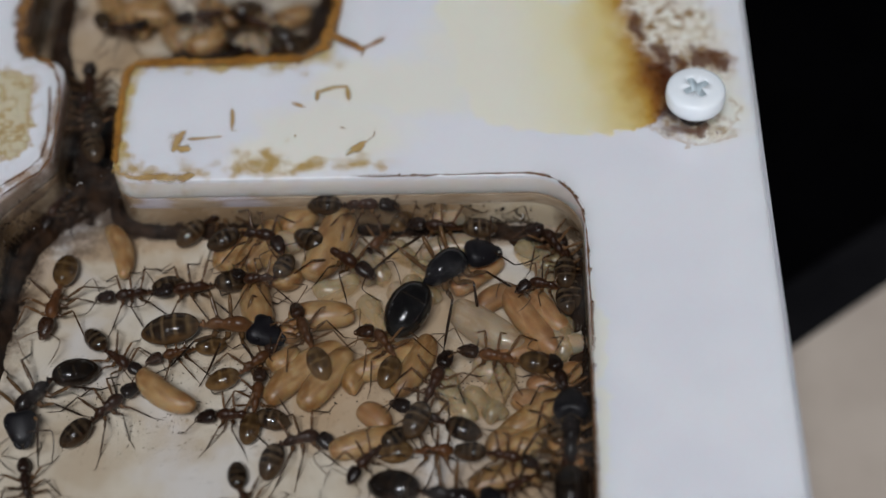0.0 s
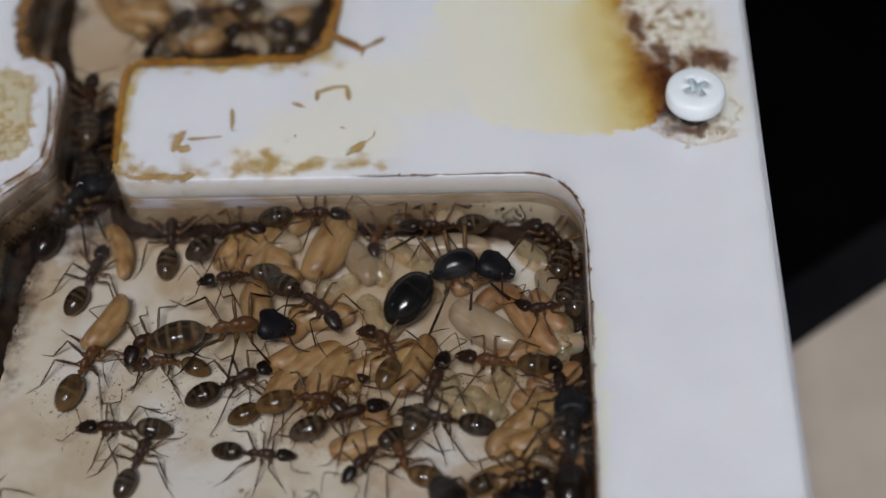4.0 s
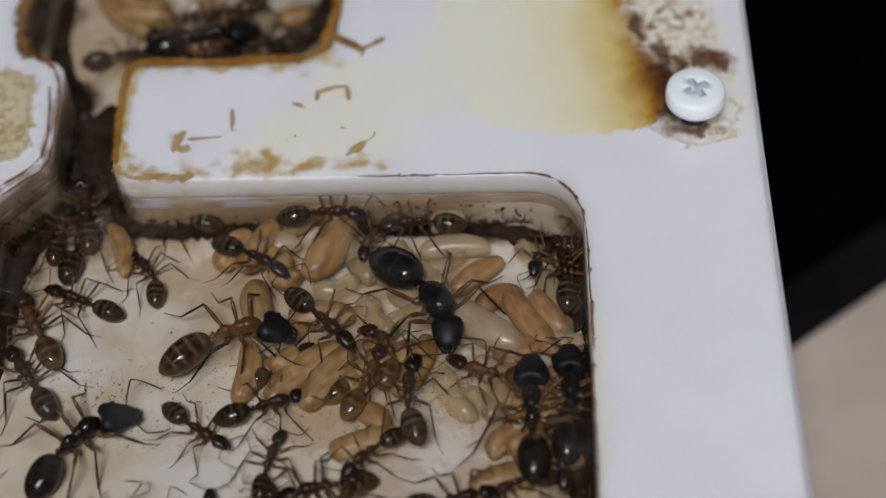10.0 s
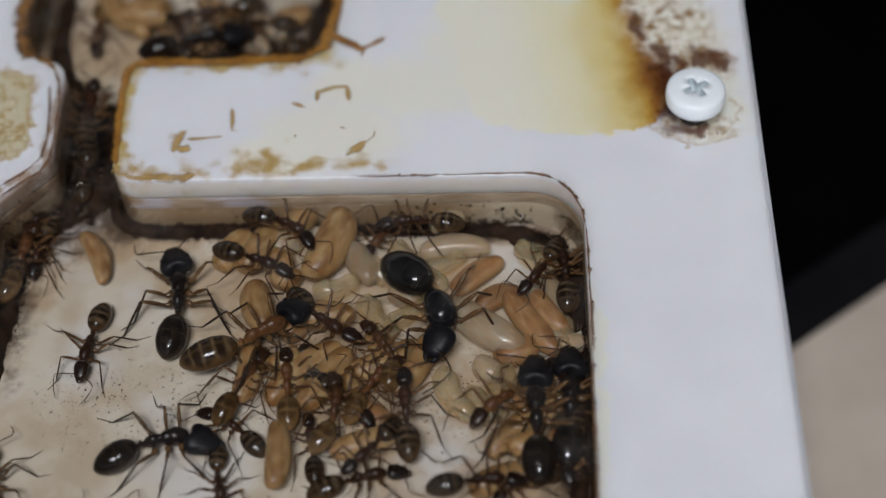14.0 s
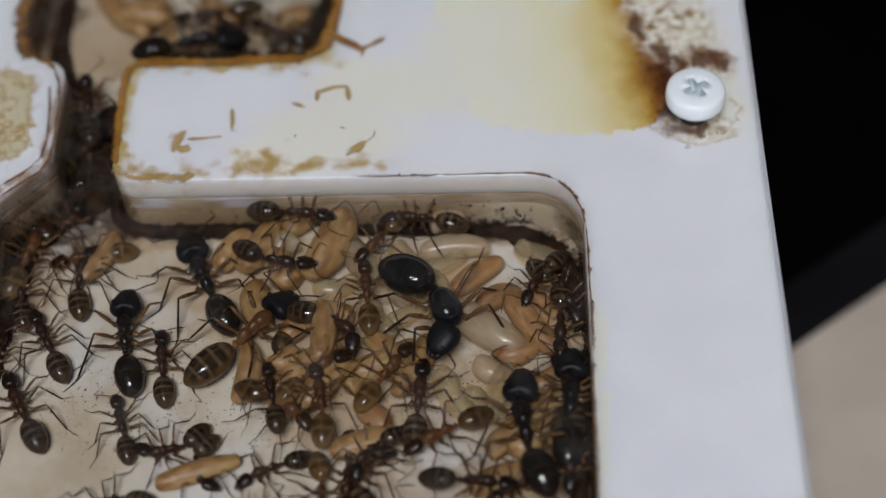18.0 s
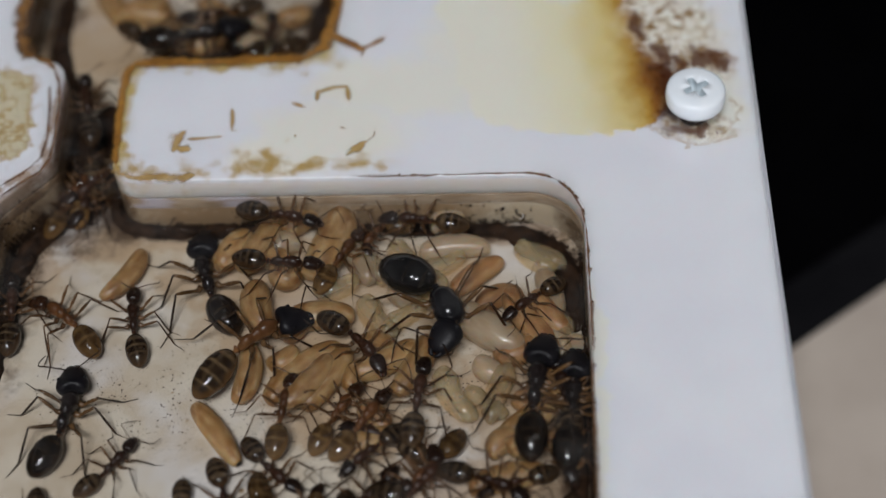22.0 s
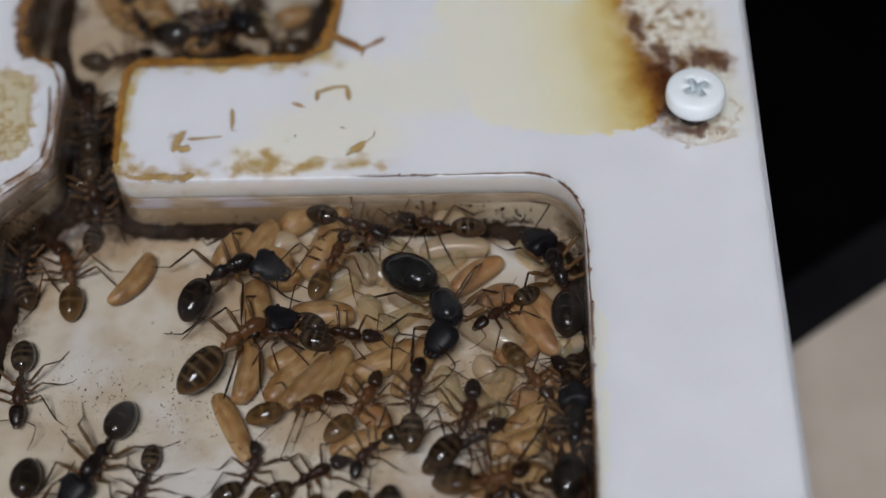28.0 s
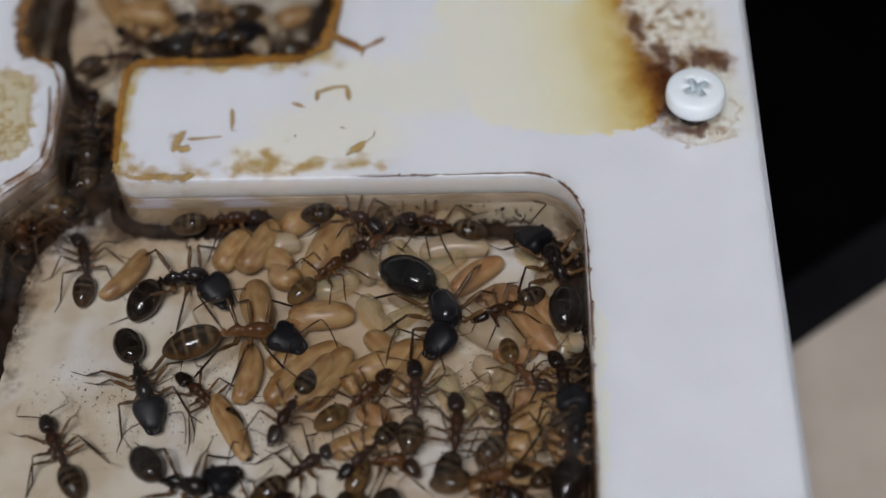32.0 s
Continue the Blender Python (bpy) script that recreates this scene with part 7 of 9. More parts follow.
    crawl(ant_w8, [(0, -32.64, -22.56, -7.6, 85, 5, -5), (1, -33.46, -21.22, -7.6, 109, 55, -57), (1.5, -31.78, -22.11, -7.6, 67, 25, -27), (2, -30.1, -23.01, -7.6, 25, -4, 3), (3, -31.63, -24.55, -7.6, 23, 55, -39), (3.5, -30.51, -23.86, -7.6, 29, 20, -10), (5.5, -30.9, -20.29, -7.6, 36, 11, -8), (6, -30.54, -19.78, -7.6, 38, 4, -3), (8, -29.23, -18.71, -7.6, 26, -1, 1), (10, -29.98, -18.64, -7.6, 35, 11, -8), (12, -28.36, -17.72, -7.6, 21, 8, -7), (14, -30.36, -17.71, -7.6, 24, -37, 25), (17, -29.79, -18.37, -7.6, 18, 4, -2), (17.5, -30.62, -18.9, -7.6, -42, 7, -5), (18, -31.46, -19.43, -7.6, -101, 9, -8), (19, -32.11, -29.5, -7.6, -88, 7, -5), (20, -31.7, -34.83, -7.6, -86, 0, 0), (32, -31.44, -38.42, -7.6, -86, 0, 0)])
    crawl(ant_w9, [(0, -33.01, -18.59, -7.6, 40, 33, -21), (0.5, -30.5, -19.55, -7.6, 84, 17, -3), (1, -27.99, -20.51, -7.6, 129, 0, 16), (2, -27.01, -20.64, -7.6, 149, 0, 0), (2.33, -26.68, -21.1, -7.6, 98, 14, -12), (2.67, -26.35, -21.57, -7.6, 46, 29, -24), (3, -26.02, -22.04, -7.6, -5, 43, -36), (5.5, -22.27, -19.94, -7.6, 42, 9, -8), (6, -22.15, -19.73, -7.6, 38, 10, -8), (8, -21.99, -19.39, -7.6, 48, 23, -16), (12, -22.12, -19.88, -7.6, 41, 15, -11), (14.5, -24.61, -20.23, -7.6, -5, 55, -52), (15.5, -25.44, -22.98, -7.6, -46, 22, -21), (16.5, -26.27, -25.73, -7.6, -87, -11, 9), (17, -26.36, -27.65, -7.6, -85, -8, 7), (18, -25.67, -34.32, -7.6, -90, -24, 14), (19, -25.92, -38.5, -7.6, -87, 0, 0), (32, -25.89, -39.08, -7.6, -87, 0, 0)])
    crawl(ant_w10, [(0, -41.11, -17.06, -7.9, -163, 2, -2), (1, -39.68, -17.67, -7.9, -162, 18, -12), (2, -43.35, -16.32, -7.9, -193, 10, -8), (3, -42.34, -17.63, -7.9, -169, 16, -10), (3.5, -42.01, -17.33, -7.9, -168, 43, -26), (4.5, -43.13, -19.05, -7.9, -211, 12, -4), (5.5, -44.25, -20.77, -7.9, -254, -20, 17), (6, -46.37, -27.25, -7.9, -257, 14, -11), (7, -48.09, -31.64, -7.9, -252, 9, -6), (8, -47.24, -38.9, -7.9, -255, 0, -6), (32, -47.09, -40.44, -7.9, -256, 0, 0)])
    crawl(ant_w11, [(0, -28.05, -27.5, -7.9, 14, -55, 60), (1, -26.97, -27.09, -7.9, 32, -36, 27), (2, -26.49, -26.68, -7.9, 49, -5, 4), (3, -23.81, -25.73, -6.23, 46, -1, 0), (3.5, -22.53, -25.3, -6.55, 39, -15, 10), (4.5, -25.52, -25.6, -6.83, -9, 20, -13), (5.5, -28.5, -25.9, -7.1, -57, 55, -37), (6, -25.81, -26.86, -6.29, -31, 45, -30), (7, -20.14, -28.93, -6.17, -1, -10, 8), (8, -18.75, -31.14, -7.9, -22, 8, -6), (9, -17.67, -30.1, -7.9, 7, -8, 8), (9.33, -20.56, -31.04, -7.9, -51, -3, 2), (9.67, -23.44, -31.99, -7.9, -108, 3, -3), (10, -26.33, -32.93, -7.9, -166, 9, -8), (11, -26.94, -33.59, -7.9, -164, 12, -7), (12, -22.08, -34.03, -7.9, -216, -55, 49), (13, -21.81, -32.89, -7.9, -191, 20, -14), (13.33, -21.68, -32.51, -7.9, -243, 10, -6), (13.67, -21.55, -32.13, -7.9, -295, 0, 1), (14, -21.42, -31.75, -7.9, -348, -10, 9), (14.5, -21.93, -32.16, -7.9, -354, -16, 15), (16.5, -20.38, -33.49, -7.9, -368, -5, 4), (17, -19.03, -33.69, -7.9, -372, 9, -5), (17.5, -20.41, -32.29, -7.9, -334, -23, 27), (18, -21.8, -30.89, -7.9, -295, -55, 60), (19, -18.19, -28.95, -7.9, -348, -10, 7), (20, -19.63, -32.20, -7.9, -365, 4, -3), (21, -23.82, -30.57, -7.9, -323, 7, -5), (22, -21.08, -33.79, -7.9, -314, 13, -9), (22.5, -20.22, -36.46, -7.9, -376, 20, -10), (23, -19.35, -39.13, -7.9, -437, 27, -11), (32, -19.35, -39.13, -7.9, -437, 27, -11)])
    crawl(ant_w12, [(0, -32.69, -34.25, -7.9, -55, 0, -26), (1, -35.54, -31.19, -7.9, -10, 19, -18), (2, -34.46, -29.99, -7.9, 8, -12, 10), (3, -33.16, -29.01, -7.9, 23, -2, 3), (3.5, -31.57, -28.36, -7.9, 25, 0, -1), (4.17, -31.93, -29.35, -7.9, -22, 9, -5), (4.83, -32.28, -30.33, -7.9, -69, 17, -10), (5.5, -32.63, -31.32, -7.9, -116, 25, -15), (5.75, -30.34, -32.95, -7.9, -51, 19, -11), (6, -28.06, -34.59, -7.9, 14, 13, -8), (6.33, -30.34, -34.56, -7.9, 66, 9, -1), (6.67, -32.62, -34.54, -7.9, 118, 4, 6), (7, -34.9, -34.52, -7.9, 170, 0, 12), (8, -33.5, -37.55, -7.9, 132, 0, 6), (9, -32.1, -40.58, -7.9, 94, 0, 0), (18, -30.71, -36.95, -7.9, 56, 55, -42), (19, -32.35, -28.77, -7.9, 61, -2, 1), (19.5, -33.01, -30.45, -7.9, 104, -18, 10), (20, -33.67, -32.13, -7.9, 147, -35, 19), (20.5, -32.08, -34.69, -7.9, 106, -6, 2), (21, -30.49, -37.25, -7.9, 64, 23, -16), (22, -27, -35.37, -7.9, 69, 0, 0), (32, -26.56, -42.41, -7.9, 61, 0, 0)])
    crawl(ant_w13, [(0, -22.86, -0.81, -4.9, -2, 2, -2), (1, -22.89, -0.83, -4.9, -4, -2, 2), (2, -25.34, -0.99, -4.64, -1, 0, 0), (3, -26.32, -0.98, -4.9, 1, -13, 11), (3.5, -27.75, -1.35, -4.9, 2, -8, 7), (5.5, -28.09, -3.01, -4.9, -18, -8, 7), (6, -26.95, -3.36, -4.9, -21, -13, 9), (7, -25.37, -3.85, -4.66, -25, 2, -2), (8, -24.11, -3.79, -4.9, -16, 3, -3), (9, -24.37, -4.07, -4.9, -11, 55, -35), (10, -26.09, -1.73, -4.85, -1, -11, 11), (11, -27.53, -1.89, -4.9, 4, -5, 5), (12, -27.94, -2.46, -4.9, 1, -7, 6), (13, -28.88, -2.24, -4.9, 5, 1, -1), (14, -30.12, -3.49, -4.9, -34, -30, 22), (14.5, -30.01, -3.39, -4.9, -28, -4, 3), (16.5, -29.28, -1.74, -4.9, -6, -5, 4), (17, -29.58, -1.92, -4.9, -9, 4, -3), (18, -29.36, -1.76, -4.9, -8, 0, 0), (19, -32.77, -1.71, -4.9, -4, -13, 11), (20, -31.87, -2.07, -4.9, -10, -7, 5), (21, -30.3, -1.88, -4.9, -7, -1, 1), (22, -30.6, -2.16, -4.9, -15, -1, 1), (23, -32.56, -2.93, -4.9, -27, -13, 9), (24, -29.59, -4.42, -4.9, -5, 9, -7), (25, -27.68, -3.68, -4.9, 16, -17, 12), (25.5, -27.29, -3.24, -4.9, 15, -1, 1), (27.5, -22.87, -3.38, -4.9, -30, -12, 10), (28, -23.38, -3.38, -4.9, -23, -1, 1), (29, -23.01, -2.67, -4.9, -18, -11, 10), (30, -22.93, -2.76, -4.9, -21, -1, 1), (31, -23.01, -2.97, -4.9, -22, 1, -1), (32, -23.66, -2.28, -4.9, -20, -22, 24)])
    crawl(ant_w14, [(0, -37.96, 0.5, -7.9, 24, -33, 23), (1, -42.07, -0.37, -7.9, 38, -12, 10), (2, -40.06, 0.34, -7.9, 29, -15, 13), (3, -42.09, -1.44, -7.9, 62, 1, -1), (3.5, -42.73, -1.72, -7.9, 79, 9, -9), (5.5, -46.1, -1.42, -7.9, 124, 18, -10), (6, -47.17, -1.56, -7.9, 131, 11, -8), (7, -46.82, 0.66, -7.9, 157, 55, -35), (8, -46.07, -0.84, -7.9, 179, 0, 0), (9, -45.65, -0.03, -7.9, 163, 4, -3), (10, -43.6, 0.77, -7.9, 166, 1, -1), (11, -42.68, -1.13, -7.9, 188, 2, -1), (12, -44.3, -2.95, -7.9, 227, 27, -25), (13, -47.28, -5.92, -7.9, 250, 27, -23), (14, -50.23, -16.46, -7.9, 262, 4, -4), (14.5, -50.85, -16.45, -7.9, 260, 7, -5), (15.17, -51.22, -15.11, -7.9, 209, 8, -6), (15.83, -51.59, -13.77, -7.9, 157, 8, -7), (16.5, -51.96, -12.42, -7.9, 105, 9, -7), (17, -52.24, -12.54, -7.9, 116, 30, -21), (18, -52.13, -6.87, -7.9, 86, -27, 16), (19, -49.11, -8.26, -7.9, 73, 14, -7), (20, -47.3, -9.25, -7.9, 51, 6, -4), (20.5, -46.56, -8.54, -7.9, 18, 0, 0), (21, -46.11, -7.81, -7.9, -11, 20, -10), (21.35, -47.61, -5.2, -7.9, 71, 10, -5), (21.7, -49.52, -1.76, -7.9, 112, 0, 0), (21.85, -51.22, 0.61, -7.9, 188.5, -12.5, 6.0), (22, -52.92, 2.99, -7.9, 265, -25, 12), (23, -52.89, 5.55, -7.29, 207, -17, 8), (24, -52.87, 8.11, -6.67, 150, -9, 5), (25, -52.84, 10.67, -6.06, 93, -1, 1), (32, -53.51, 10.66, -7.9, 93, -1, 1)])
    crawl(ant_w15, [(0, -33.43, -4.28, -5.28, -11, -55, 37), (1, -33.51, -3.45, -5.29, 12, -19, 19), (2, -35.33, -3.23, -5.57, 24, -15, 11), (3, -35.62, -2.61, -5.66, 25, -39, 28), (3.5, -36.71, -2.65, -6.1, 27, -39, 26), (5.5, -34.87, -4.91, -5.58, -21, -40, 26), (6, -35.48, -3.49, -5.55, 16, -23, 13), (7, -36.48, -4.88, -5.62, -23, -19, 7), (8, -34.91, -4.7, -5.55, -18, -55, 28), (9, -33.78, -6.39, -6, -37, -2, 2), (10, -33.34, -6.87, -5.88, -32, -9, 9), (11, -33.64, -7.46, -5.88, -27, -2, 2), (12, -33.41, -6.96, -5.88, -30, -7, 7), (13, -33.09, -6.78, -5.88, -29, -5, 5), (14, -33.04, -7.24, -5.94, -26, -6, 6), (16.5, -33.29, -6.79, -5.96, -13, 24, -20), (17, -32.34, -6.95, -5.85, -13, 29, -22), (18, -31.06, -7.83, -5.17, -16, 23, -18), (19, -31.65, -8.06, -5.56, -22, 26, -16), (20, -31.65, -7.92, -5.7, -39, -10, 9), (21, -31.54, -8.63, -5.54, -33, 4, -3), (22, -30.39, -8.13, -4.99, -7, 8, -6), (23, -30.54, -9.06, -6.27, -33, -6, 5), (24, -30.61, -9.96, -6.14, -46, 15, -8), (25, -28.86, -11.88, -6.05, -41, -1, 1), (25.5, -27.99, -12.78, -5.53, -42, 3, -3), (27.5, -24.45, -15.83, -6.21, -2, 34, -28), (28, -24.15, -16.17, -6.34, -15, 16, -15), (29, -24.5, -16.52, -6.24, -18, 5, -3), (30, -24.89, -16.69, -5.96, -23, 7, -4), (31, -25.87, -20.16, -5.55, -86, -1, 1), (32, -29.27, -25.61, -5.99, -114, 3, -2)])
    crawl(ant_w18, [(0, -14.5, -3.05, -5.9, 175, -9, 7), (1, -15.7, -2.84, -5.9, 182, 1, -1), (2, -14.64, -3.14, -5.9, 187, 11, -8), (3, -15.52, -3.22, -5.9, 189, 5, -4), (3.5, -15.18, -3.06, -5.9, 186, 2, -1), (5.5, -15.21, -2.85, -5.9, 174, -55, 35), (6, -16.62, -2.64, -5.9, 180, -4, 3), (9, -16.95, -2.67, -5.9, 183, 5, -4), (10, -17.66, -2.43, -5.9, 184, 13, -10), (14.5, -17.85, -2.22, -5.9, 183, 12, -9), (16.5, -17.36, -1.84, -5.9, 178, 17, -12), (22, -17.36, -2.06, -5.9, 174, 2, -1), (24, -17.39, -1.85, -5.9, 168, 27, -19), (25, -17.52, -1.83, -5.9, 165, 14, -9), (27.5, -15.9, -2.67, -5.9, 171, -21, 17), (28, -15.66, -2.72, -5.9, 169, -14, 12), (32, -15.49, -2.59, -5.9, 167, -3, 2)])
    crawl(ant_w19, [(0, -4.15, -10.44, -6.1, 165, 55, -60), (1, -4.34, -11.84, -5.68, 165, 55, -45), (2, -5.12, -12.35, -5.66, 198, 28, -20), (3, -5.32, -11.85, -5.7, 181, 28, -15), (3.5, -4.48, -13.6, -5.77, 195, -55, 60), (5.5, -4.05, -13.3, -5.69, 185, -55, 60), (6, -4.38, -13.68, -5.77, 213, -55, 44), (7, -3.02, -10.97, -6, 252, -4, 4), (9, -4.16, -8.6, -5.95, 228, 6, -5), (10, -4.01, -6.3, -6.45, 221, 47, -43), (11, -3.77, -7.28, -6.15, 238, -33, 26), (12, -4.28, -8.37, -5.96, 247, 2, -4), (13, -4.26, -8.8, -6.08, 243, -5, 11), (14, -4.68, -9.06, -5.93, 236, -8, 12), (14.5, -4.76, -9.02, -5.93, 228, -6, 18), (16.5, -5.18, -11.8, -5.71, 238, 2, -2), (17, -5.15, -10.28, -5.81, 228, 5, -4), (18, -4.86, -10.19, -5.91, 238, 13, -10), (19, -5.78, -9.31, -5.86, 220, 6, -5), (20, -5.72, -11.23, -5.8, 235, 6, -5), (21, -5.69, -12.47, -5.99, 228, 7, -5), (22, -5.9, -12.83, -5.74, 218, 6, -3), (23, -6.11, -13.24, -5.67, 205, -46, 27), (24, -5.98, -12.81, -5.84, 225, 47, -35), (25, -6, -14.15, -5.58, 226, -55, 36), (25.5, -5.76, -14.43, -5.59, 240, -5, 3), (27.5, -8.16, -14.29, -5.42, 235, 22, -16), (28, -8.64, -14.16, -5.53, 217, 0, 0), (29, -8.6, -14.91, -5.42, 210, -22, 16), (30, -8.32, -14.86, -5.59, 221, -14, 10), (31, -8.51, -13.8, -5.35, 200, -15, 12), (32, -8.44, -13.89, -5.34, 207, -2, 2)])
    crawl(ant_w20, [(0, -28.04, -16.32, -5.74, 112, -2, 2), (1, -27.04, -23.11, -5.58, 121, 15, -6), (1.5, -26.52, -22.66, -5.66, 158, 35, -14), (2, -25.99, -22.21, -5.75, 194, 55, -21), (2.5, -26.2, -22.6, -5.89, 136, 28, -10), (3, -26.4, -22.99, -6.04, 77, 0, 2), (3.5, -26.6, -23.39, -6.18, 19, -27, 14), (4.5, -26.87, -24.11, -6.66, -18, -41, 26), (5.5, -27.15, -24.83, -7.13, -55, -55, 38), (6.75, -25.33, -30.83, -7.36, -7, -27, 19), (8, -23.52, -36.83, -7.6, 41, 0, 0), (16.5, -26.64, -21.39, -5.54, 98, 31, -26), (17, -28.35, -21.72, -5.94, 101, -6, 4), (18, -26.19, -23.68, -5.91, 99, 8, -7), (19, -28.12, -24.15, -5.98, 105, -3, 3), (20, -27.79, -25.46, -6.04, 99, -13, 11), (21, -28.39, -25.24, -5.96, 87, -14, 13), (22, -29.71, -24.45, -6.48, 81, -6, 4), (23, -31.47, -24.13, -5.89, 75, -11, 9), (24, -27.77, -20.22, -5.93, 56, -6, 7), (25, -26.76, -19.62, -5.88, 50, -3, 3), (25.5, -27.51, -19.93, -5.93, 54, -3, 4), (27.5, -28.69, -24.53, -7.6, -11, -9, 6), (28, -27.72, -24.12, -6.84, 14, -1, 1), (29, -24.66, -25.45, -7.6, -11, -13, 9), (30, -21.92, -23.07, -6.13, 54, 9, -7), (31, -22.09, -22.76, -6.29, 59, 7, -6), (32, -21.81, -23.69, -6.08, 43, 17, -12)])
    crawl(ant_w21, [(0, -3.01, -5.06, -6.33, 120, 42, -30), (6, -2.98, -3.02, -7.2, 134, 55, -57), (6.5, -3.97, -2.88, -6.82, 181, 51, -40), (7, -4.95, -2.74, -6.44, 228, 47, -23), (8, -4.03, -3.29, -6.59, 227, 0, 24), (8.5, -3.03, -5.41, -6.63, 162, 4, 8), (9, -2.03, -7.52, -6.68, 97, 7, -8), (16.5, -2.03, -7.52, -6.68, 97, 7, -8), (17.2, -2.2, -8.6, -6.6, 25, -15, 8), (17.9, -2.2, -11.2, -6.6, -50, -15, 8), (18.6, -2.0, -15, -6.5, -88, 0, 0), (20, -2.1, -23.5, -6.4, -92, 4, -3), (25.5, -2.09, -24.4, -6.4, -94, 6, -5), (32, -1.96, -25.0, -6.5, -90, 10, -8)])
    crawl(ant_w22, [(0, -9.05, -19.46, -6.04, 168, -7, 7), (1, -8.32, -20.61, -5.82, 172, -8, 5), (2, -9.24, -19.71, -6, 165, -12, 10), (3, -9.55, -19.67, -6, 165, -11, 8), (3.5, -9.44, -19.67, -6, 165, -10, 8), (5.5, -8.69, -21.82, -5.83, 209, 20, -16), (6, -9.93, -21.29, -6.32, 201, 55, -58), (7, -11.39, -20.83, -6.36, 157, 2, -2), (8, -10.91, -20.11, -6.7, 156, -19, 15), (9, -10.86, -20.32, -6.39, 154, -13, 10), (10, -10.4, -20.89, -6.29, 163, -18, 17), (11, -10.41, -21.42, -6.05, 178, 16, -14), (12, -9.81, -23, -5.85, 200, 24, -18), (13, -9.34, -23.73, -5.85, 199, 18, -14), (14, -8.87, -24.5, -6.11, 218, 16, -13), (14.5, -8.76, -25.03, -6.17, 229, 33, -28), (16.5, -12.37, -26.92, -6.27, 205, -9, 7), (17, -12.99, -27.36, -6.17, 199, -14, 10), (18, -14.69, -27.95, -6.53, 210, 4, -4), (19, -13.03, -27.76, -6.02, 220, -1, 1), (20, -13.68, -27.98, -6.34, 226, 8, -6), (21, -13.53, -28.76, -7.57, 220, -55, 45), (22, -15.83, -31.47, -7.6, 227, -18, 11), (22.5, -12.51, -32.57, -6.78, 296, 18, -6), (23, -9.19, -33.67, -5.95, 365, 55, -22), (32, -9.56, -33.08, -5.85, 371, 0, -10)])
    crawl(ant_w23, [(0, -15.13, -22.47, -6.17, 68, 2, -1), (3.5, -15.18, -22.65, -6.11, 70, 6, -5), (6, -15.28, -22.83, -6.06, 69, -1, 1), (7, -15.28, -22.08, -6.5, 76, 1, -1), (8, -15.44, -21.44, -6.1, 82, 10, -8), (9, -15.68, -21.05, -6.15, 78, 7, -6), (10, -17.62, -23.1, -5.98, 90, -21, 18), (11, -17.51, -22.47, -5.95, 93, -11, 9), (12, -17.58, -23.55, -5.97, 96, -5, 5), (13, -18.2, -25.13, -5.98, 93, -13, 10), (14, -17.87, -24.81, -5.95, 94, -1, 1), (14.5, -17.84, -24.06, -6.09, 97, 4, -3), (16.5, -16.86, -23.69, -6.44, 85, 1, -1), (18, -16.57, -23.36, -6.58, 85, -1, 1), (20, -16.41, -23.31, -6.69, 84, 5, -4), (22, -16.62, -23.04, -6.69, 82, -1, 1), (24, -16.68, -23.52, -6.45, 86, 0, 0), (27.5, -16.95, -23.45, -6.28, 85, -2, 2), (30, -17.03, -23.5, -6.17, 86, -4, 3), (32, -16.9, -23.77, -6.11, 89, 11, -9)])
    crawl(ant_w24, [(0, -16.01, -25.11, -7.6, 156, -4, 4), (1, -15.68, -25.18, -7.6, 153, -16, 12), (2, -15.14, -25.56, -7.46, 174, -1, 0), (3, -14.6, -25.38, -7.6, 168, 3, -3), (3.5, -14.7, -25.63, -7.37, 172, 2, -2), (5.5, -15.41, -24.77, -7.6, 149, -15, 12), (6, -14.77, -26.35, -7.46, 188, 8, -5), (7, -14.73, -28.46, -7.6, 190, -14, 11), (8, -15.24, -26.87, -6.49, 204, 36, -14), (9, -13.19, -33.87, -7.6, 256, 0, 25), (9.5, -12.88, -34.16, -7.46, 315, 0, 7), (10, -12.57, -34.45, -7.33, 374, 0, -11), (11, -13.97, -30.01, -7.6, 421, 2, -2), (12, -13.25, -29.93, -7.6, 409, -5, 4), (13, -12.91, -30.49, -7.6, 390, -31, 24), (14, -10.08, -33.33, -5.9, 362, -11, 9), (16.5, -10.26, -33.2, -6.06, 353, -35, 21), (18, -10.78, -33.49, -5.95, 353, 0, 0), (19, -10.7, -33.79, -5.73, 333, 55, -44), (20, -9.4, -33.37, -6.18, 344, 0, 2), (22, -9.29, -33.4, -6.43, 337, -20, 8), (32, -9.49, -33.15, -6.81, 345, -50, 20)])
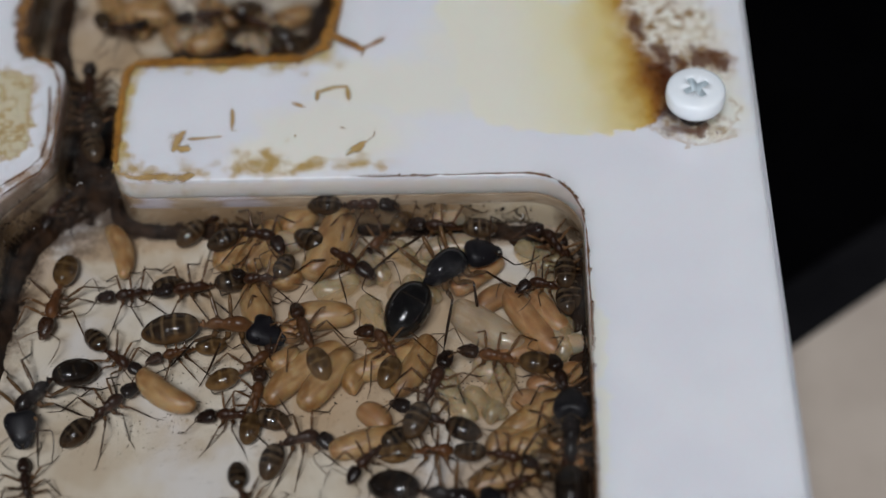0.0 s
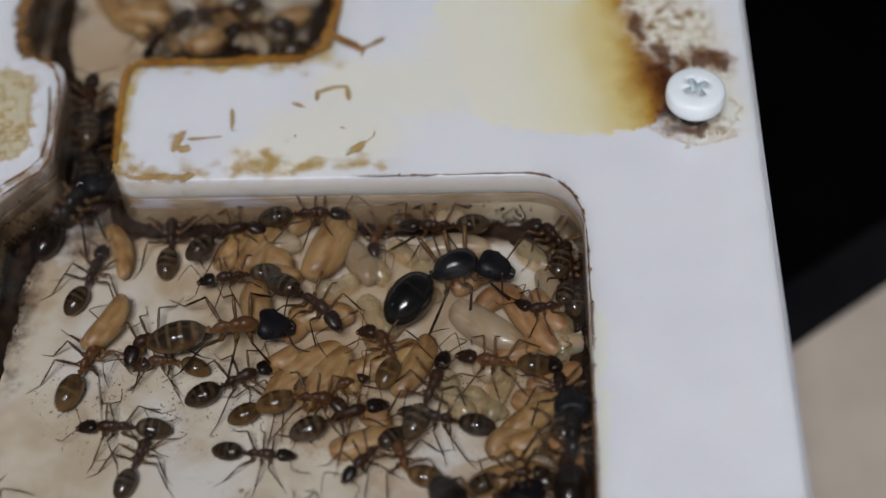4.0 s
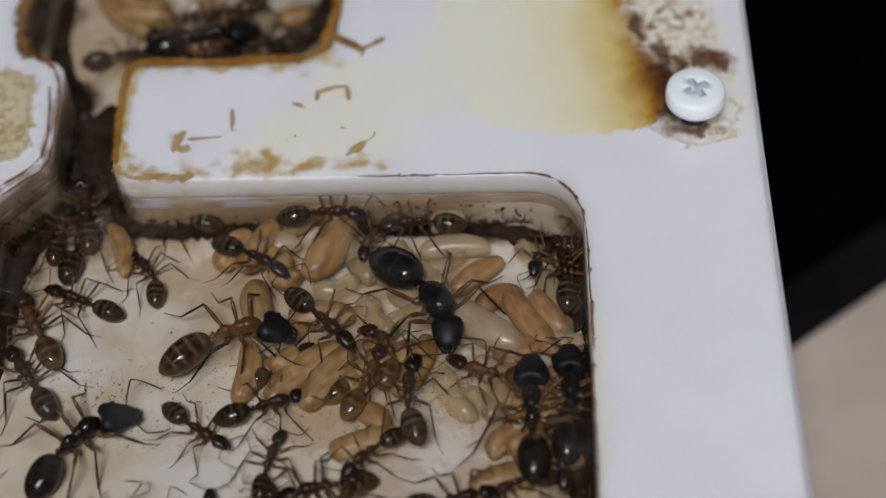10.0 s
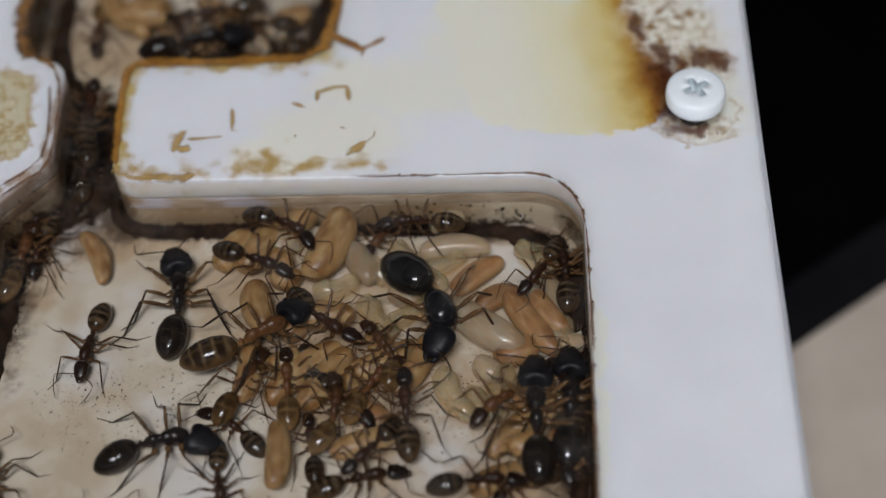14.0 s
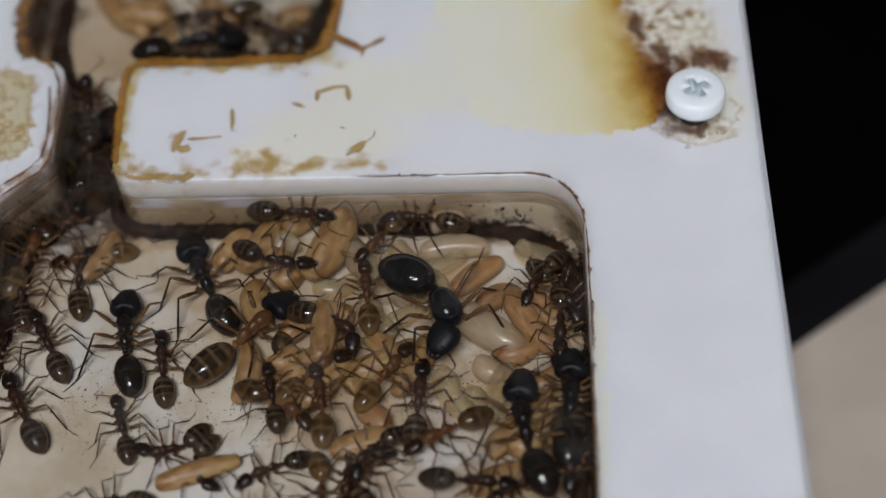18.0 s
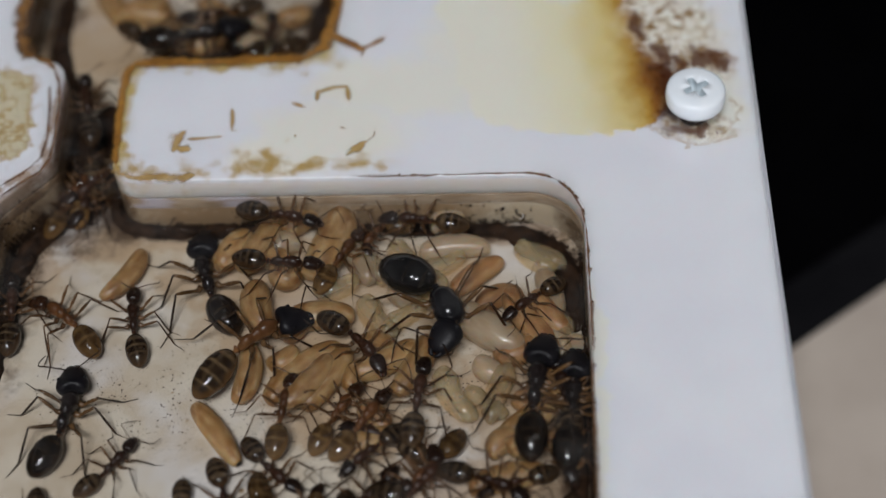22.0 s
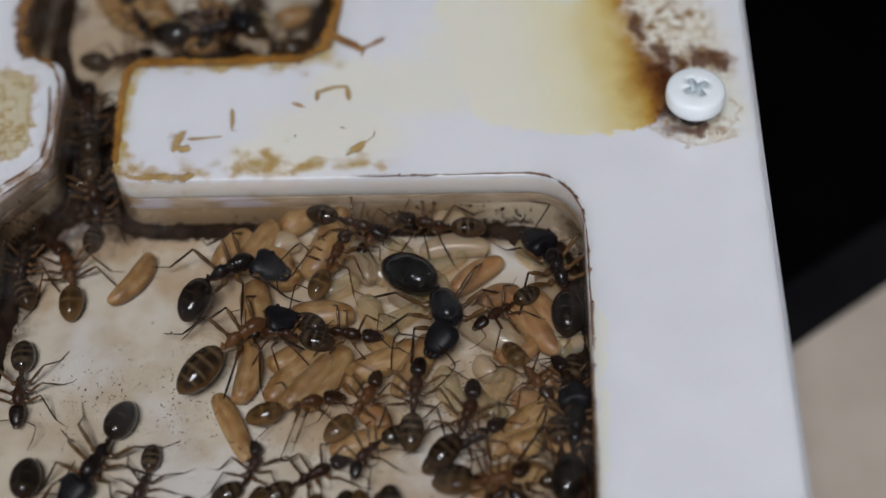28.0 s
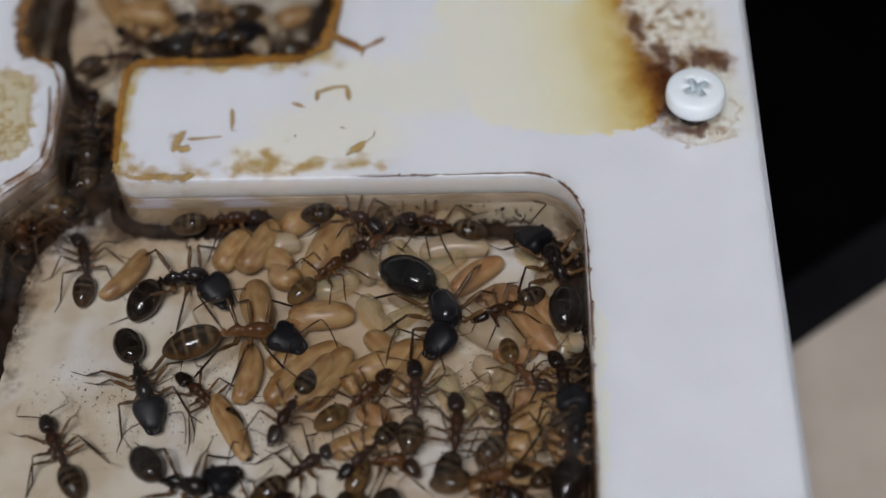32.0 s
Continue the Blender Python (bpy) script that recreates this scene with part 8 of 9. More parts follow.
    crawl(ant_w26, [(0, -14.98, -29.17, -7.6, -2, -3, 2), (1, -16.71, -28.68, -7.6, 4, -13, 5), (2, -15.97, -29.59, -7.6, -5, -29, 19), (3, -15.59, -28.9, -7.6, 7, -55, 60), (3.25, -16.33, -29.68, -7.6, 61, -55, 60), (3.5, -17.07, -30.46, -7.6, 115, -55, 60), (5.5, -19.88, -24.85, -6.08, 61, 16, -12), (6, -19.17, -25.76, -6.03, 51, 55, -60), (7, -19.89, -23.85, -6.47, 73, 36, -29), (8, -21.37, -22.65, -6.43, 64, 7, -6), (9, -20.8, -22.66, -6.67, 64, -1, 1), (10, -21.41, -21.06, -6.13, 69, 8, -7), (11, -21.97, -21.53, -5.99, 72, -3, 2), (12, -22.07, -22.18, -5.95, 65, 8, -6), (13, -20.38, -19.79, -6.11, 13, 27, -19), (14, -20.84, -21.49, -6.47, 53, -18, 13), (14.5, -21.52, -21.83, -6.7, 61, 0, -6), (16.5, -21.55, -18.47, -5.74, 28, 15, -13), (17, -19.69, -20.83, -6.16, 54, 8, -6), (18, -19.48, -20.51, -6.2, 56, 0, 0), (19, -20.93, -21.59, -6.21, 58, 11, -8), (20, -20.68, -20.93, -6.06, 55, 1, 0), (21, -22.84, -23.55, -6.94, 36, 9, -6), (22, -24.27, -24.18, -7.6, 59, -8, 5), (23, -25.16, -24.65, -7.6, 45, 35, -20), (24, -22.8, -24.09, -6.63, 35, 6, -5), (25, -24.39, -27.17, -6.21, 38, -2, 2), (25.5, -22.02, -24.93, -6.12, 56, -2, 1), (27.5, -22.15, -24.5, -6.1, 66, 11, -10), (28, -21.88, -24.29, -5.99, 59, 19, -14), (29, -21.16, -22.31, -6.53, 67, 5, -5), (30, -21.24, -32.11, -7.6, 106, 0, -24), (31, -20.39, -30.58, -7.6, 58, 55, -26), (32, -19.46, -30.24, -7.6, 3, -55, 60)])
    crawl(ant_w28, [(0, -8.28, -30.68, -5.94, -14, -10, 7), (0.33, -8.49, -31.17, -5.87, -67, 12, -11), (0.67, -8.7, -31.67, -5.8, -120, 33, -30), (1, -8.92, -32.17, -5.74, -173, 55, -48), (1.67, -8.34, -32.21, -5.76, -232, 28, -26), (2.33, -7.76, -32.26, -5.78, -292, 1, -4), (3, -7.19, -32.31, -5.8, -351, -26, 19), (6, -8.39, -34.2, -7.9, -346, 12, -7), (8, -10.01, -39.55, -7.9, -346, 14, -8), (32, -10.02, -41.29, -7.9, -347, 15, -8)])
    crawl(ant_w31, [(0, -33.23, -9.6, -5.65, -173, -55, 60), (1, -35.1, -10.41, -5.74, -193, 0, 0), (2, -27.09, -6, -4.66, -182, 5, -4), (3, -33.71, -7.09, -6.06, -158, 1, 0), (3.5, -35.05, -8.25, -5.93, -157, -2, 2), (4.5, -37.61, -8.98, -6.92, -198, 3, -2), (5.5, -40.17, -9.7, -7.9, -239, 9, -7), (6, -41.23, -10.32, -7.9, -217, 14, -12), (7, -44.89, -9.11, -7.9, -196, 0, 0), (8, -43.5, -8.39, -7.9, -231, -2, 3), (9, -42.45, -9.98, -7.9, -178, 29, -26), (10, -45.45, -6.33, -7.9, -234, 30, -30), (10.5, -47.34, -8.55, -7.9, -178, 13, -13), (11, -49.23, -10.77, -7.9, -123, -4, 4), (11.5, -51.07, -9.93, -7.9, -170, 23, -14), (12, -52.92, -9.09, -7.9, -217, 50, -31), (12.5, -53.03, -9.02, -7.9, -160, 25, -16), (13, -53.14, -8.95, -7.9, -102, 0, 0), (14, -57.1, -3.92, -7.9, -97, 2, -1), (15.0, -58.6, -8.0, -7.9, -98, 0, 0), (17.5, -59.3, -42, -7.9, -92, 0, 0), (32, -59.3, -44, -7.9, -92, 0, 0)])
    crawl(ant_w32, [(0, -56.63, -41.42, -7.9, 100, 0, 0), (14.5, -57.13, -38.5, -7.9, 100, 0, 0), (16.5, -57.55, -24.47, -7.9, 105, 4, -2), (16.67, -57.71, -22.64, -7.9, 163, 10, -7), (16.83, -57.88, -20.8, -7.9, 221, 17, -12), (17, -58.05, -18.97, -7.9, 280, 24, -16), (17.33, -56.98, -17.66, -7.9, 226, 16, -11), (17.67, -55.91, -16.35, -7.9, 172, 8, -5), (18, -54.83, -15.04, -7.9, 118, 0, 0), (19, -48.7, -19.05, -7.9, 121, 18, -13), (20, -50.39, -15.08, -7.9, 107, -8, 7), (21, -51.99, -13.43, -7.9, 102, -50, 29), (22, -46.03, -12.74, -7.9, 98, -6, 7), (23, -47.46, -11.32, -7.9, 126, -3, 3), (24, -48.01, -16.12, -7.9, 138, 5, -7), (25, -54.15, -13.26, -7.9, 139, -4, 4), (25.5, -57.23, -9.15, -7.9, 104, 47, -20), (28, -58.47, -5.56, -7.9, 87, -55, 28), (29, -57.48, -15.97, -7.9, 102, 32, -17), (30, -50.33, -16.55, -7.9, 54, -11, 10), (31, -51.22, -14.1, -7.9, 99, 12, -12), (32, -52.08, -5.09, -7.9, 102, 28, -14)])
    crawl(ant_w34, [(0, -36.4, -41.59, -7.9, 162, 0, 18), (6.5, -35.2, -37.47, -7.9, 166, -10, 6), (7, -38.03, -34.43, -7.9, 166, -8, 6), (8, -38.68, -29.84, -7.9, 152, 5, -7), (9, -38.71, -30.28, -7.9, 164, 6, -8), (10, -36.17, -35.95, -7.9, 95, 0, 0), (11, -34.02, -40.59, -7.9, 70, 0, 0), (32, -34.02, -40.59, -7.9, 70, 0, 0)])
    crawl(ant_w35, [(0, -27.13, -41.14, -7.9, 65, -55, 28), (7, -27.87, -36.52, -7.9, 65, -47, 24), (8, -28.78, -31.37, -7.9, 76, -12, 9), (9, -28.92, -29.56, -7.9, 87, 8, -6), (10, -30.88, -29.35, -7.9, 75, -7, 7), (11, -25.28, -28.99, -6.22, 6, -23, 21), (12, -23.67, -29.61, -6.36, 8, -9, 11), (13, -25.06, -30.25, -6.09, 41, 8, -8), (14, -27.06, -27.47, -7.9, 99, 4, -2), (14.5, -26.32, -28.81, -7.9, 83, 42, -18), (15.5, -27.11, -30.2, -7.9, 143, -6, 21), (16.5, -27.9, -31.59, -7.9, 203, -55, 60), (16.75, -26.96, -29.02, -7.34, 145, -24, 26), (17, -26.03, -26.45, -6.78, 87, 7, -8), (17.5, -28.63, -28.63, -7.34, 147, 10, -9), (18, -31.24, -30.81, -7.9, 206, 12, -10), (19, -32.97, -32.05, -7.9, 208, 13, -9), (20, -35, -34.86, -7.9, 151, 0, 0), (21, -33.33, -38.24, -7.9, 95, 0, 0), (32, -33.33, -38.24, -7.9, 95, 0, 0)])
    crawl(ant_w36, [(0, -44.07, -40.46, -7.9, 84, 0, 0), (10, -42.26, -36.34, -7.9, 68, -53, 26), (11, -42.27, -31.97, -7.9, 71, 21, -12), (12, -40.04, -26.53, -7.9, 75, 10, -8), (12.33, -38.05, -28.42, -7.9, 19, 6, -3), (12.67, -36.06, -30.31, -7.9, -37, 3, 1), (13, -34.07, -32.2, -7.9, -93, 0, 6), (14, -35.55, -32.56, -7.9, -76, 24, -16), (14.5, -39.74, -33.98, -7.9, -17, -55, 27), (15.5, -39.21, -31.88, -7.9, -65, -2, -7), (16.5, -38.67, -29.77, -7.9, -113, 51, -41), (16.75, -36.88, -28.78, -7.9, -156, 42, -42), (17, -35.1, -27.79, -7.9, -198, 33, -42), (17.5, -36.42, -29.27, -7.9, -136, 44, -50), (18, -37.73, -30.74, -7.9, -74, 55, -58), (18.33, -38.6, -29.99, -7.9, -133, 39, -40), (18.67, -39.47, -29.24, -7.9, -192, 23, -23), (19, -40.34, -28.5, -7.9, -251, 6, -5), (20, -37.79, -29.64, -7.9, -320, -19, 13), (20.33, -38.73, -30.9, -7.9, -380, -31, 29), (20.67, -39.68, -32.17, -7.9, -439, -43, 44), (21, -40.63, -33.43, -7.9, -499, -55, 60), (22, -39.29, -36.36, -7.9, -459, 0, 13), (32, -39.24, -38.37, -7.9, -461, 0, 0)])
    crawl(ant_w37, [(0, -40.9, -42.24, -7.9, 109, 0, 0), (14.5, -41.18, -36.44, -7.9, 110, 37, -16), (15.17, -41.51, -28.69, -7.9, 63, 26, -12), (15.83, -41.85, -20.93, -7.9, 16, 16, -7), (16.5, -42.18, -13.18, -7.9, -31, 5, -3), (17, -42.23, -14.85, -7.9, -55, 2, -2), (17.33, -38.51, -17.49, -7.26, -3, 2, -2), (17.67, -34.78, -20.13, -6.61, 49, 1, -1), (18, -31.06, -22.78, -5.97, 101, 1, -1), (18.5, -30.77, -24.97, -6.94, 170, 6, -4), (19, -30.48, -27.17, -7.9, 239, 12, -6), (20, -31.67, -32.42, -7.9, 291, 49, -27), (21, -31.08, -37.24, -7.9, 288, 43, -18), (32, -31.08, -37.24, -7.9, 288, 43, -18)])
    crawl(ant_w39, [(0, -18.9, -41.9, -7.6, 79, 0, 0), (20.5, -18.61, -38.04, -7.6, 64, 0, 19), (22, -15.92, -32.34, -7.6, 49, 55, -60), (23, -13.16, -28.73, -6.22, 63, 15, -13), (24, -11.9, -26.09, -6.21, 72, 14, -10), (25, -11.99, -26.18, -6.22, 72, 15, -16), (25.5, -11.97, -26.04, -6.21, 72, 16, -17), (27.5, -11.99, -26.3, -6.21, 68, 16, -20), (28, -11.94, -26.22, -6.21, 71, 20, -22), (29, -12.01, -26.25, -6.22, 71, 16, -18), (30, -11.77, -25.9, -6.21, 70, 29, -23), (31, -12.65, -28.07, -5.88, 82, 15, -14), (32, -12.94, -28, -5.9, 86, 14, -14)])
    crawl(ant_w40, [(0, -14.79, -42, -7.6, 78, 0, 0), (23, -15.5, -38.46, -7.6, 63, -55, 48), (24, -12.22, -35.02, -7.6, 13, -55, 39), (25.5, -14.1, -34.05, -7.6, 32, 55, -60), (27.5, -11.68, -28.86, -7.19, 40, 25, -15), (28, -11.35, -28.47, -6.71, 35, 2, -2), (29, -9.22, -26.96, -6.51, 53, 20, -14), (30, -9.42, -26.27, -6.04, 76, 13, -11), (31, -8.9, -26.51, -6.04, 82, 22, -18), (32, -8.31, -26.77, -5.78, 89, 52, -47)])
    crawl(ant_w41, [(0, -51.16, -40.44, -7.9, 121, 0, 0), (17, -50.2, -38.18, -7.9, 124, 22, -13), (17.5, -48.19, -36.15, -7.9, 161, 11, -22), (18, -46.17, -34.12, -7.9, 198, 0, -31), (19, -50.14, -27.47, -7.9, 189, 3, -3), (19.5, -47.86, -27.2, -7.9, 131, 4, -4), (20, -45.57, -26.94, -7.9, 73, 6, -6), (21, -46.4, -29.04, -7.9, 61, 2, -2), (22, -45.89, -29.81, -7.9, 51, 16, -12), (23, -44.32, -30.3, -7.9, 22, -8, 7), (24, -38.96, -26.22, -7.9, 60, 5, -3), (24.33, -40.15, -26.9, -7.9, 8, 4, -3), (24.67, -41.35, -27.58, -7.9, -44, 4, -3), (25, -42.55, -28.26, -7.9, -96, 3, -3), (25.5, -42.42, -32.19, -7.9, -105, -47, 22), (27.5, -43.71, -32.16, -7.9, -100, 37, -20), (28, -43.01, -32.5, -7.9, -106, -37, 15), (29, -42.38, -36.46, -7.9, -102, 39, -25), (29.33, -41.83, -36.83, -7.9, -160, 26, -17), (29.67, -41.28, -37.19, -7.9, -217, 13, -8), (30, -40.72, -37.56, -7.9, -274, 0, 0), (32, -39.86, -40.5, -7.9, -277, 0, 0)])
    crawl(ant_w42, [(0, -56.14, 2.22, -7.9, -109, 0, 19), (1, -55.85, 3.12, -7.9, -156, 1, 12), (2, -55.56, 4.03, -7.9, -203, 3, 4), (3, -55.27, 4.94, -7.9, -250, 4, -3), (5.5, -57.83, -1.66, -7.9, -264, 35, -36), (8, -57.56, -0.79, -7.9, -280, 7, -7), (12, -52.71, 0.2, -7.9, -272, -2, 1), (14, -53.72, 8.14, -7.9, -270, -4, 4), (19, -54.5, -1, -7.9, -310, 55, -60), (20, -54.57, 0.51, -7.9, -262, 37, -40), (21, -54.64, 2.02, -7.9, -215, 18, -20), (22, -54.72, 3.53, -7.9, -167, 0, 0), (23.5, -55.73, 1.71, -7.9, -130, 28, -28), (25, -56.74, -0.1, -7.9, -93, 55, -56), (26, -54.91, 0.34, -7.9, -34, 37, -38), (27, -53.09, 0.77, -7.9, 24, 18, -19), (28, -51.27, 1.21, -7.9, 82, 0, 0), (30, -53.99, 0.52, -7.9, 144, -27, 30), (32, -56.72, -0.18, -7.9, 206, -55, 60)])
    crawl(ant_w43, [(0, -53.53, 12.3, -5.09, 104, -3, 3), (4, -53.42, 14.54, -4.76, 93, -1, 1), (7, -53.59, 11.78, -5.13, 105, -10, 7), (9, -52.36, 1.84, -7.9, 93, -2, 1), (11, -53.34, 4.21, -7.9, 107, 3, -2), (13, -53.42, 14.55, -4.76, 91, 4, -3), (17, -53.3, 11.51, -7.9, 88, -3, 2), (18.33, -53.26, 10.29, -7.9, 28, -5, 4), (19.67, -53.21, 9.07, -7.9, -31, -7, 6), (21, -53.17, 7.84, -7.9, -90, -9, 7), (22.33, -52.33, 3.78, -7.9, -141, -24, 18), (23.67, -51.49, -0.27, -7.9, -193, -40, 29), (25, -50.65, -4.33, -7.9, -244, -55, 39), (25.5, -50.22, -3.43, -7.9, -253, 3, -2), (26.33, -50.95, -0.75, -7.9, -194, 2, -2), (27.17, -51.69, 1.92, -7.9, -136, 2, -1), (28, -52.42, 4.6, -7.9, -78, 1, -1), (29.33, -52.32, 1.9, -7.9, -20, 1, -1), (30.2, -50.95, -0.97, -7.9, -34, 16, -9), (30.6, -47.12, -3.34, -7.6, 5, 0, 0), (31, -44.26, -2.11, -7.3, 4, 1, -1), (31.3, -41.91, -1.18, -7.0, 7, -2, 1), (31.6, -39.21, -0.93, -6.8, 3, 1, 0), (32, -36.9, -1.13, -6.7, 5, 0, 0)])
    crawl(ant_w44, [(0, -51.47, 26.77, -5.72, -4, 55, -58), (2, -49.38, 25.67, -5.63, -60, 38, -40), (4, -47.3, 24.56, -5.55, -116, 20, -21), (6, -45.22, 23.46, -5.46, -172, 3, -2), (9, -47.3, 24.53, -5.15, -181, 27, -28), (13, -35.78, 27.73, -5.81, -150, 17, -9), (15, -37.6, 26.77, -6.22, -207, 23, -18), (17, -39.42, 25.81, -6.62, -265, 29, -27), (19, -41.23, 24.84, -7.03, -322, 35, -36), (23, -48.59, 26.93, -6.15, -387, 14, -12), (25.5, -44.06, 25.95, -5.56, -455, 20, -16), (28, -39.54, 24.97, -4.96, -523, 25, -20), (32, -41.15, 24.13, -5.03, -544, -23, 23)])
    crawl(ant_w45, [(0, -36.03, 27.25, -5.68, 151, 0, 0), (6, -36.63, 26.05, -5.38, 194, 13, -10), (9, -33.49, 25.22, -6.21, 174, -42, 32), (13, -45.89, 26.51, -5.62, 112, 23, -13), (19, -33.31, 26.55, -6.2, 157, -16, 10), (21, -34.23, 26.47, -6.08, 104, 17, -10), (23, -35.16, 26.39, -5.96, 50, 51, -31), (25.5, -42.53, 27.24, -5.41, -7, 26, -15), (28, -49.89, 28.1, -4.86, -65, 0, 0), (29.33, -50, 27.16, -5.26, -113, -9, 7), (30.67, -50.1, 26.23, -5.66, -162, -18, 14), (32, -50.21, 25.29, -6.07, -210, -28, 21)])
    crawl(ant_w46, [(0, -53.68, 16.3, -4.84, 100, -4, 4), (5.5, -53.2, 8.23, -7.9, 93, -2, 1), (7, -51.17, 0.32, -7.9, 98, 18, -13), (8, -47.23, -8.95, -7.9, 119, -7, 5), (9, -46.49, -6.48, -7.9, 108, 9, -7), (10, -52.86, -1.78, -7.9, 85, 12, -7), (11, -52.93, 1.88, -7.9, 95, 8, -6), (13, -53.21, 10.47, -5.78, 95, 1, 0), (20, -53.77, 14.55, -4.76, 102, 1, -1), (32, -53.22, 12.42, -5.19, 93, -1, 1)])
    crawl(ant_w47, [(0, -54.13, -32.21, -7.9, 104, 2, -1), (1, -55.16, -29.11, -7.9, 107, -4, 3), (2, -55.01, -29.06, -7.9, 94, 2, -2), (3, -54.74, -36.83, -7.9, 99, 0, 0), (5, -55.12, -41.53, -7.9, 111, 0, 0), (16.5, -44.84, -40.51, -7.9, 120, 0, 0), (17, -40.42, -28.38, -7.9, 59, 37, -26), (18, -45.9, -25.02, -7.9, 107, 2, -2), (19, -45.78, -32.42, -7.9, 111, 0, 0), (19.33, -47.85, -32.26, -7.9, 168, 13, -7), (19.67, -49.93, -32.1, -7.9, 225, 25, -13), (20, -52.01, -31.94, -7.9, 282, 38, -20), (21, -53.14, -32.38, -7.9, 250, -19, 13), (22, -53.35, -37.05, -7.9, 250, -55, 28), (32, -53.05, -38.84, -7.9, 250, -55, 30)])
    crawl(ant_w50, [(0, -20.12, -17.57, -5.93, 123, 55, -52), (8, -19.94, -17.84, -5.84, 118, 55, -55), (16.5, -20.75, -17.63, -6.04, 123, 0, -19), (18, -22.16, -10.77, -5.91, 96, 0, 0), (19, -22.16, -10.72, -5.91, 96, 0, 0), (20, -23.78, -6.65, -5.97, 75, -5, 4), (22, -24.55, -6.15, -5.92, 60, -6, 3), (23, -24.78, -6.85, -5.83, 59, 21, -9), (25, -24.68, -6.98, -5.74, 69, 42, -23), (27.5, -25.46, -6.86, -5.59, 69, 2, -1), (28, -25.5, -6.87, -5.54, 69, 2, -1), (29, -25.51, -7.07, -5.59, 69, 1, 0), (30, -26.08, -7.43, -5.01, 63, 7, -5), (31, -25.82, -8.01, -5.52, 42, -2, 2), (32, -25.97, -8.36, -5.77, 43, -3, 3)])
    crawl(ant_x1, [(0, -2.65, -31.23, -6.08, -81, -3, 3), (3.5, -2.76, -31.04, -6.12, -90, -5, 4), (5.2, -2.97, -30.98, -6.08, -84, 4, -3), (6.4, -2.41, -30.86, -5.96, -91, -4, 3), (9.2, -3.03, -31.29, -6.09, -84, -3, 2), (10.8, -3.13, -30.55, -6.11, -83, -7, 5), (13.1, -2.88, -30.75, -6.08, -85, 2, -1), (14.4, -2.65, -30.48, -6.08, -87, 13, -11), (17.4, -2.37, -31.26, -6.08, -85, -13, 10), (20.5, -2.51, -30.37, -5.99, -83, 18, -16), (23.9, -2.84, -30.69, -6.09, -88, 1, 0), (25.5, -3.31, -31.24, -6.09, -87, 6, -5), (27.7, -3.13, -31.29, -6.12, -91, -17, 13), (30.4, -2.34, -30.58, -5.97, -85, -16, 11), (32, -2.34, -30.58, -5.97, -85, -16, 11)])
    crawl(ant_x2, [(0, -7.11, -33.3, -6.55, -150, 25, -16), (2.1, -7.24, -32.83, -7.6, -156, 55, -39), (5.4, -7.79, -33.12, -7.14, -152, 55, -34), (7.3, -7.16, -33.96, -6.56, -154, -31, 16), (9.8, -7.89, -33.34, -6.89, -153, 37, -23), (12.7, -7.11, -33.03, -6.91, -150, 42, -27), (15.2, -7.7, -33.44, -6.7, -151, 34, -15), (18.3, -7.27, -33.68, -6.53, -152, 2, -1), (19.9, -7.64, -33.46, -6.6, -152, 19, -12), (21.2, -7.89, -33.32, -6.59, -160, -2, 1), (23.8, -8, -33.21, -7.42, -160, 20, -12), (25.9, -7.96, -33.11, -7.26, -160, 20, -14), (28.1, -7.09, -32.87, -7.6, -164, 16, -9), (30.8, -7.67, -33.83, -7.14, -161, -32, 20), (32, -7.67, -33.83, -7.14, -161, -32, 20)])
    crawl(ant_x3, [(0, -2.61, -23.05, -5.96, 102, 10, -8), (2.6, -2.8, -23.35, -6.15, 99, 8, -6), (5, -2.84, -23.1, -6.02, 96, 18, -13), (6.8, -2.21, -23.16, -6.21, 98, 11, -8), (9.2, -2.32, -22.89, -6.12, 96, 5, -4), (11.1, -2.34, -23.07, -5.96, 99, 25, -18), (14.5, -2.12, -23.1, -6.18, 104, 20, -15), (16.8, -2.08, -22.89, -6.11, 102, 12, -8), (20, -2.14, -23.01, -6.07, 101, 25, -19), (22.4, -2.72, -23.09, -5.79, 100, 3, -2), (25.2, -2.92, -23.43, -5.92, 98, -1, 1), (28, -2.03, -22.92, -6.29, 101, 17, -13), (29.6, -2.51, -22.71, -5.89, 101, 11, -9), (32, -2.51, -22.71, -5.89, 101, 11, -9)])
    crawl(ant_x7, [(0, -1.73, -6.59, -7.6, 98, 8, -6), (1.9, -1.96, -7.7, -6.58, 92, 8, -6), (4.5, -1.39, -7.38, -7.6, 97, 2, -1), (6.4, -1.79, -7.23, -7.6, 99, 9, -7), (8, -1.68, -7.47, -7.6, 97, 2, -2), (10, -1.3, -7.01, -7.6, 93, 5, -3), (11.7, -2.21, -7.31, -6.91, 101, 12, -11), (14.6, -1.9, -7.3, -7, 95, 0, 0), (15.2, -2.4, -8.2, -6.8, 30, -10, 6), (15.9, -2.7, -10, -6.7, -45, -10, 6), (16.5, -2.8, -11.6, -6.6, -85, 0, 0), (17.4, -2.8, -12.4, -6.6, -92, 5, -4), (18.5, -2.4, -19, -6.5, -92, 0, 0), (20.5, -2.0, -31, -6.6, -92, 0, 0), (22, -2.2, -40, -7.0, -90, 0, 0), (32, -2.2, -41, -7.0, -90, 0, 0)])
